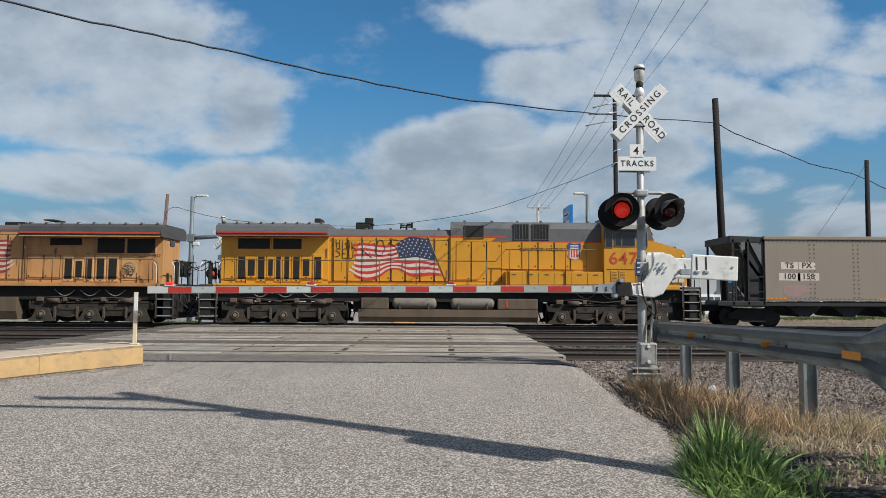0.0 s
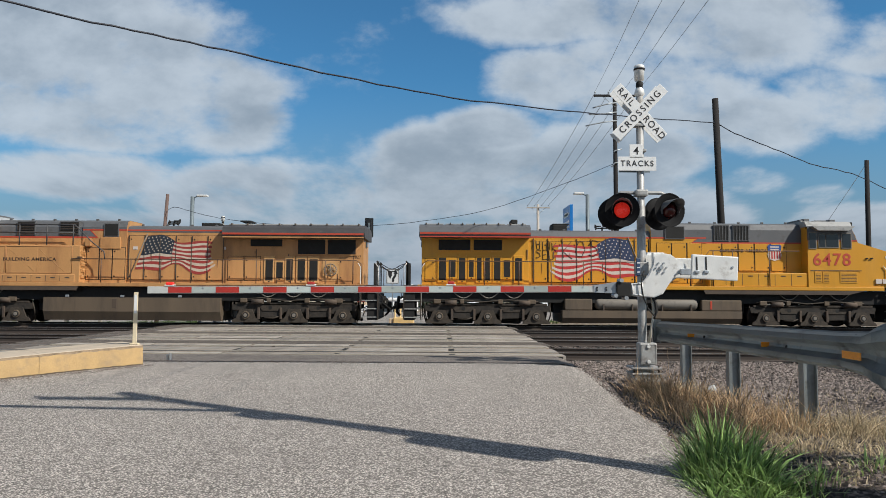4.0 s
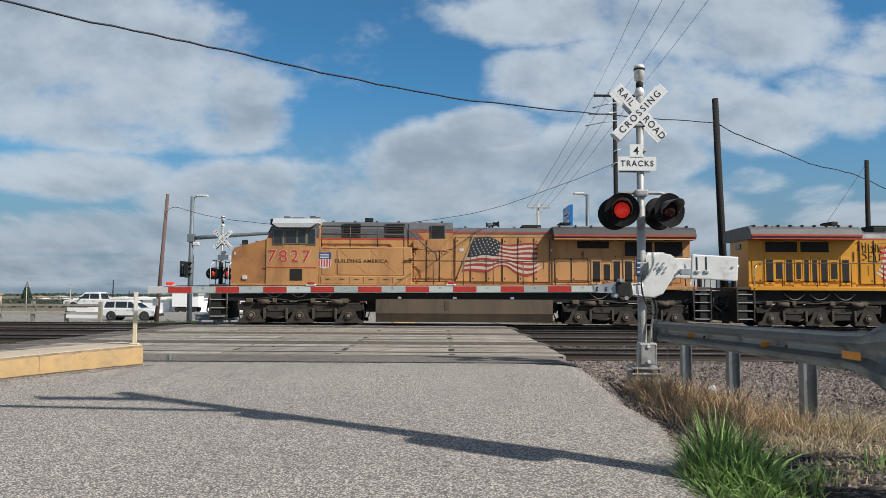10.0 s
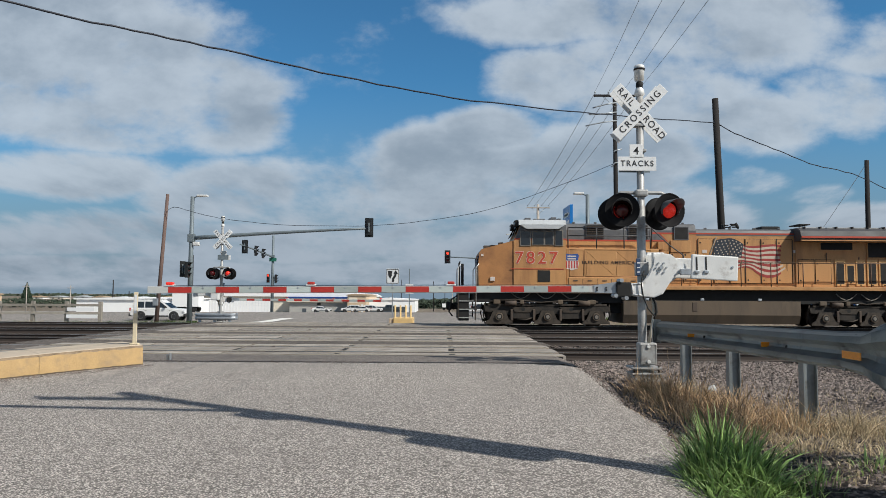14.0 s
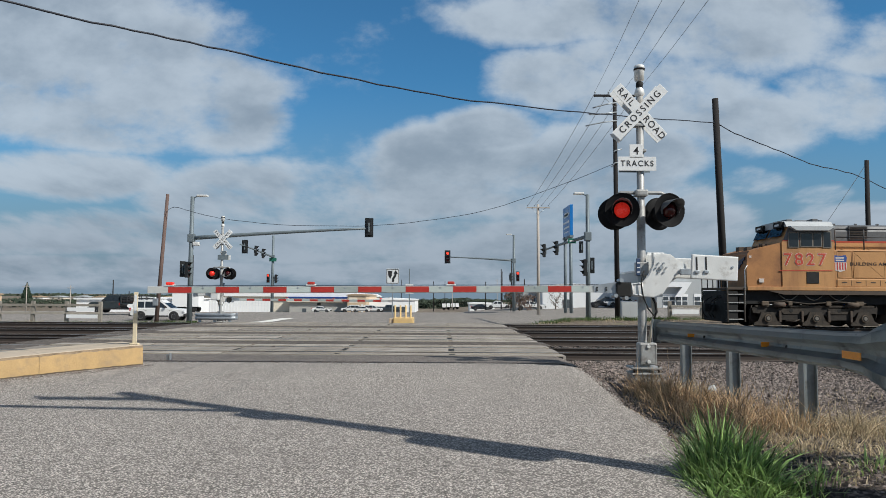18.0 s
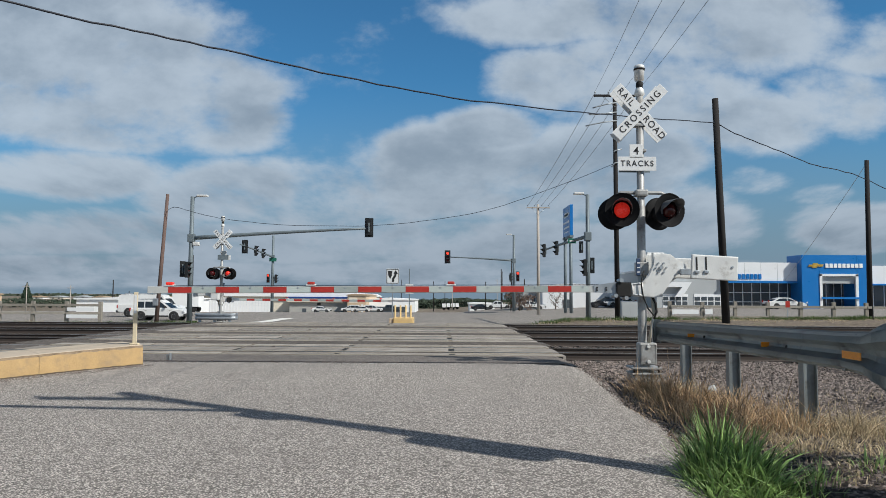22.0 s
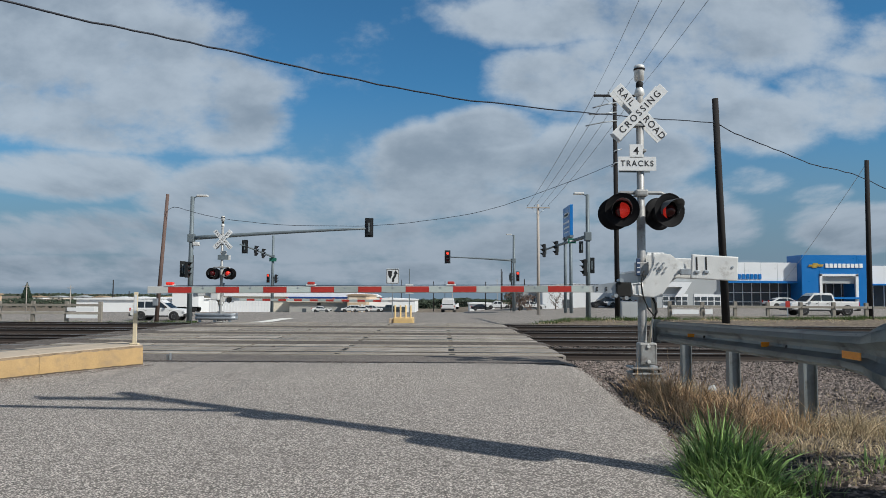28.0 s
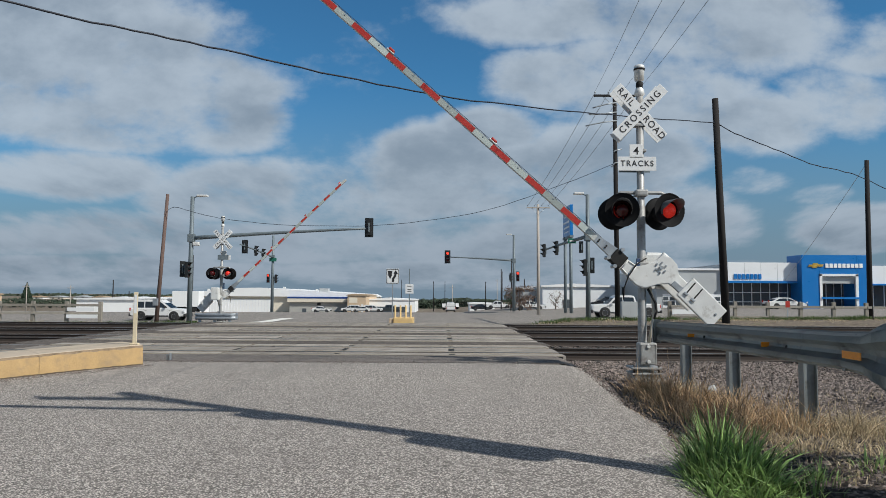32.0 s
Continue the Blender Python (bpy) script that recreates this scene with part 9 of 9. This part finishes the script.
def blades(name, spots, material, label, seed, stray=0.8):
    """spots: x, y, spread along both, count, height, bend, width. One mesh of curved, tapered blades that lean out of their tuft."""
    r = random.Random(seed)
    verts, faces = [], []
    steps = ((0.0, 1.0), (0.3, 0.95), (0.55, 0.8), (0.8, 0.5))
    for (cx, cy, sx, sy, count, h, bend, wd) in spots:
        for _ in range(count):
            x, y = r.gauss(cx, sx), r.gauss(cy, sy)
            z = berm_height(x, y) if y < 12.7 and x > 1 else (ground_height(x, y) if y > 34 else -0.16)
            out = math.hypot((x - cx) / sx, (y - cy) / sy)
            hh = h * r.uniform(0.4, 1.15) * max(0.4, 1.1 - 0.2 * out)
            a = math.atan2((y - cy) / sy, (x - cx) / sx) + r.gauss(0, stray)
            lean = bend * hh * (0.2 + 0.35 * out) * r.uniform(0.3, 1.5)
            dx, dy = math.cos(a) * lean, math.sin(a) * lean
            b = r.uniform(0, 6.28)
            w = wd * r.uniform(0.5, 1.3)
            wx, wy = math.cos(b) * w, math.sin(b) * w
            curl = min(0.75, 0.45 * bend * r.uniform(0.2, 1.4))
            i = len(verts)
            for t, k in steps:
                px, py, pz = x + dx * t ** 1.8, y + dy * t ** 1.8, z - 0.02 + hh * (t - curl * t ** 3)
                verts += [(px - wx * k, py - wy * k, pz), (px + wx * k, py + wy * k, pz)]
            verts.append((x + dx, y + dy, z + hh * (1 - curl)))
            faces += [(i, i + 1, i + 3, i + 2), (i + 2, i + 3, i + 5, i + 4), (i + 4, i + 5, i + 7, i + 6), (i + 6, i + 7, i + 8)]
    me = bpy.data.meshes.new(name)
    me.from_pydata(verts, [], faces)
    me.materials.append(MATS[material])
    return tagged(new(name, me), label, "grass", kind="stuff")


blades("green_grass", [(2.3, 5.95, 0.1, 0.13, 330, 0.66, 0.6, 0.0095), (2.16, 5.75, 0.1, 0.13, 300, 0.52, 0.8, 0.0095), (2.43, 5.75, 0.1, 0.13, 300, 0.54, 0.85, 0.0095), (2.28, 5.5, 0.14, 0.12, 340, 0.42, 1.0, 0.0095),
                       (2.5, 5.5, 0.1, 0.12, 190, 0.34, 1.1, 0.009), (2.07, 5.45, 0.08, 0.12, 170, 0.3, 1.1, 0.009), (2.3, 5.25, 0.15, 0.1, 220, 0.26, 1.2, 0.008), (2.02, 5.2, 0.09, 0.08, 110, 0.2, 1.2, 0.007),
                       (2.35, 6.5, 0.1, 0.2, 120, 0.3, 0.9, 0.0055), (2.95, 5.6, 0.06, 0.1, 40, 0.22, 0.9, 0.006), (3.45, 5.75, 0.1, 0.1, 40, 0.2, 0.9, 0.006), (2.75, 5.3, 0.08, 0.1, 40, 0.3, 0.7, 0.006)], "grass_green", "tall fresh green grass clump beside the road", 21)
blades("dry_grass", [(2.95, 10.4, 0.13, 0.3, 420, 0.5, 0.9, 0.005), (3.1, 9.8, 0.17, 0.35, 480, 0.48, 1.1, 0.005), (2.85, 9.1, 0.14, 0.35, 300, 0.4, 1.1, 0.005), (3.25, 8.95, 0.2, 0.3, 380, 0.42, 1.2, 0.005), (2.8, 8.2, 0.15, 0.35, 260, 0.36, 1.2, 0.005),
                     (3.4, 8.2, 0.24, 0.3, 380, 0.44, 1.1, 0.005), (3.0, 7.4, 0.2, 0.3, 300, 0.36, 1.1, 0.005), (3.5, 7.4, 0.22, 0.25, 300, 0.4, 1.1, 0.005), (2.65, 7.0, 0.12, 0.25, 160, 0.28, 1.2, 0.0045),
                     (3.15, 9.4, 0.3, 0.8, 60, 0.78, 0.5, 0.004), (3.5, 7.8, 0.35, 0.5, 50, 0.66, 0.6, 0.004)], "grass_dry", "reddish dry weeds round the guardrail posts", 22, 1.6)
blades("pale_straw", [(3.75, 7.5, 0.25, 0.3, 320, 0.36, 1.1, 0.0045), (4.2, 7.15, 0.25, 0.25, 480, 0.36, 1.2, 0.0045), (2.95, 7.1, 0.18, 0.3, 200, 0.3, 1.2, 0.0045), (4.65, 6.8, 0.3, 0.25, 420, 0.32, 1.2, 0.0045), (3.2, 9.5, 0.25, 0.6, 260, 0.46, 1.0, 0.004),
                      (2.7, 8.5, 0.12, 0.9, 160, 0.12, 1.4, 0.004), (3.3, 6.5, 0.35, 0.25, 500, 0.18, 1.6, 0.0045), (4.0, 6.2, 0.4, 0.25, 450, 0.16, 1.7, 0.0045), (3.3, 5.6, 0.35, 0.2, 300, 0.14, 1.7, 0.0045), (3.6, 6.9, 0.5, 0.4, 520, 0.18, 1.8, 0.005), (3.1, 8.6, 0.3, 0.7, 330, 0.14, 1.8, 0.005), (4.9, 9.2, 0.8, 0.9, 350, 0.14, 1.3, 0.004),
                      (3.9, 7.2, 0.4, 0.4, 50, 0.6, 0.6, 0.0035)],
       "straw_pale", "pale bent straw on the gravel verge", 25, 1.6)
rnd = random.Random(31)
far = []
for x0, x1, y0, y1, n in ((5.6, 12.5, 38.8, 43, 60), (12.0, 36.0, 40.5, 45.5, 150), (-19.0, -13.6, 42.0, 44.8, 46), (-37.5, -20.0, 43.6, 46.5, 90)):
    for k in range(n):
        q = rnd.random()
        far.append((rnd.uniform(x0, x1), rnd.uniform(y0, y1), 0.12 + 0.2 * q, 0.12 + 0.2 * q, int(30 + 60 * q), 0.14 + 0.24 * q * q, 0.9, 0.014))
blades("verge_grass", far, "grass_far", "rough green grass tufts along the far verge", 23)
straw = []
for x0, x1, y0, y1, n in ((5.0, 13, 38.0, 40.5, 40), (12, 36, 38.5, 42.5, 130), (-37, -20, 41, 44.5, 70)):
    for k in range(n):
        straw.append((rnd.uniform(x0, x1), rnd.uniform(y0, y1), 0.3, 0.3, 26, rnd.uniform(0.08, 0.24), 1.1, 0.012))
blades("verge_straw", straw, "straw_pale", "pale dry grass tufts along the far verge", 24)


def litter():
    c = thing("paper_cup", (3.42, 9.2, 0.22), "crumpled white paper cup caught in dry weeds", "litter")
    bm = bmesh.new()
    rings = lathe(bm, [(0.001, 0), (0.03, 0.0), (0.043, 0.1), (0.045, 0.105), (0.04, 0.1), (0.001, 0.02)], 12, m=pose(0, 0, 0, -20, 75, 0))
    for v in bm.verts:
        v.co += 0.008 * noise.noise_vector(v.co * 30)
    part("cup", bm, "litter_white", c)
    p = thing("white_rock", (-26.2, 39, -0.32), "pale lump of rubble beside the track", "rubble")
    bm = bmesh.new()
    bmesh.ops.create_icosphere(bm, subdivisions=2, radius=0.32)
    for v in bm.verts:
        v.co += 0.12 * noise.noise_vector(v.co * 4)
        v.co.z *= 0.6
    part("lump", bm, "litter_white", p)


litter()

# ---- what moves ----
# distance of the train along its track, relative to 9 s, at each second
TRAIN = ((0, -20.83), (1, -18.76), (2, -16.56), (3, -14.3), (3.5, -13.12), (5.5, -8.51), (6, -7.31), (7, -4.96), (8, -2.5), (9, 0), (10, 2.49), (11, 5.09),
         (12, 7.7), (13, 10.45), (14, 13.26), (14.5, 14.69), (16.5, 20.46), (17, 21.96), (18, 24.94), (18.5, 26.48), (20, 31.2), (21, 34.4), (24, 44.0), (28, 56.8), (32, 69.6))
TRAIN_X = -12.75
Y_T = TRACKS[3]


def along(rows, t):
    for (t0, a), (t1, b) in zip(rows, rows[1:]):
        if t <= t1:
            return a + (b - a) * (t - t0) / (t1 - t0)
    return rows[-1][1]


def motions():
    for ob, dx in ((loco_a, 0.0), (loco_b, 22.3 + 0.32), (hopper, 2 * 22.3 + 0.62)):
        walk(ob, [(t, pose(TRAIN_X + d + dx, Y_T, 0.056)) for t, d in TRAIN])
    times = [0.2 * i for i in range(161)]
    for group, r in ((ROLLING, 0.535), (ROLLING_SMALL, 0.46)):
        for ws in group:
            p = ws.location.copy()
            base = along(TRAIN, 0)
            walk(ws, [(t, pose(p.x, p.y, p.z) @ Quaternion((0, 1, 0), (along(TRAIN, t) - base) / r).to_matrix().to_4x4()) for t in times])
    # flashing lamps: each two-faced lens turns half round, in place of its lamp switching
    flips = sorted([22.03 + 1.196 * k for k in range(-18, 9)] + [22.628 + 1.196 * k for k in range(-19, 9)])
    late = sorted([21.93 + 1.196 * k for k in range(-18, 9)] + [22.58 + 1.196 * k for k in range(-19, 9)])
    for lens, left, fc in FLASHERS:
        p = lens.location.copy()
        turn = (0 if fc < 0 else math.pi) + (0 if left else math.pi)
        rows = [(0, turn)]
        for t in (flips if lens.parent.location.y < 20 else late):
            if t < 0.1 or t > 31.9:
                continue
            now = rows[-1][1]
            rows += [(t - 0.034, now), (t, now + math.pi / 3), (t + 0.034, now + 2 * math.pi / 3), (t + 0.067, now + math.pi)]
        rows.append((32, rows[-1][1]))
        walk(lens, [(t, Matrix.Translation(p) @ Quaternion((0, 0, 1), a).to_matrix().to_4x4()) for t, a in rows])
    # gates rise from 28.4 s
    for cast, scale, slack in zip(GATES, (1.0, 1.06), (-0.49, -0.2)):
        p = cast.location.copy()
        walk(cast, [(t, Matrix.Translation(p) @ Quaternion((0, 1, 0), radians(a * scale + slack)).to_matrix().to_4x4()) for t, a in
                    ((0, 0), (28.3, 0), (28.5, 0.5), (28.75, 3.2), (29.0, 6.65), (29.5, 12.8), (30.0, 19.6), (30.5, 25.0), (31.0, 30.8), (31.5, 36.2), (32.0, 42.0))])
    # road traffic: seconds, place along the highway, across it, heading
    def drive(car, rows, roll=None):
        walk(car, [(t, pose(x, y, road_z(x, y), 0, 0, h)) for t, x, y, h in rows])
        if roll:
            dist = [(rows[0][0], 0.0)]
            for (t0, x0, y0, _), (t1, x1, y1, _) in zip(rows, rows[1:]):
                dist.append((t1, dist[-1][1] + math.hypot(x1 - x0, y1 - y0)))
            t0, t1 = roll
            n = int((t1 - t0) * 30)
            times = [0] + [t0 + k / 30 for k in range(n + 1)] + [32]
            for wheel, r in CAR_WHEELS[car.name]:
                p = wheel.location.copy()
                walk(wheel, [(t, Matrix.Translation(p) @ Quaternion((0, 1, 0), (along(dist, min(max(t, t0), t1)) - along(dist, t0)) / r).to_matrix().to_4x4()) for t in times])

    k = 57.5 / 1250
    drive(suv, [(t, (nose + 17 - 784) * k - 2.65, 57.5, 0) for t, nose in ((0, -1150), (4, -420), (6, -95), (7, 28), (7.5, 74), (8, 115), (8.5, 157), (9, 205), (9.5, 247), (10, 277), (10.5, 303), (11, 322), (11.5, 328), (12, 328.5), (32, 328.5))], (6.5, 11.6))
    drive(white_pickup, [(0, 97.3, 72, 180), (32, -326.7, 72, 180)])
    drive(dark_car, [(0, 205.5, 71.5, 180), (32, -380, 71.5, 180)])
    drive(flatbed, [(0, 236.9, 73, 180), (32, -243.1, 73, 180)])
    drive(van, [(0, -236, 67, 0), (21, -37, 67, 0), (22, -27.5, 67, 0), (22.5, -22.6, 67, 0), (23, -17.95, 67, 0), (23.5, -14.3, 67, 0), (24, -10.8, 67, 2), (24.5, -7.7, 67.3, 12), (25, -5.3, 68.6, 35), (25.5, -3.6, 71.5, 58), (26, -2.2, 76, 72),
                (26.5, -1.2, 82, 82), (27.5, 0.4, 98, 86), (28, 0.9, 107, 87), (29, 1.3, 122, 89), (30, 1.5, 134, 90), (31, 1.6, 144, 90), (32, 1.7, 152, 90)], (21.5, 27.5))
    drive(right_pickup, [(0, 495, 60, 180), (26, 54.0, 60, 180)] + [(t, (px - 784) * 60 / 1250, 60, 180) for t, px in ((27, 1600), (27.5, 1520), (28, 1448), (28.5, 1384), (29, 1326), (29.5, 1278), (30, 1234), (30.5, 1197), (31, 1164), (31.5, 1133), (32, 1103))], (27.2, 32))


motions()
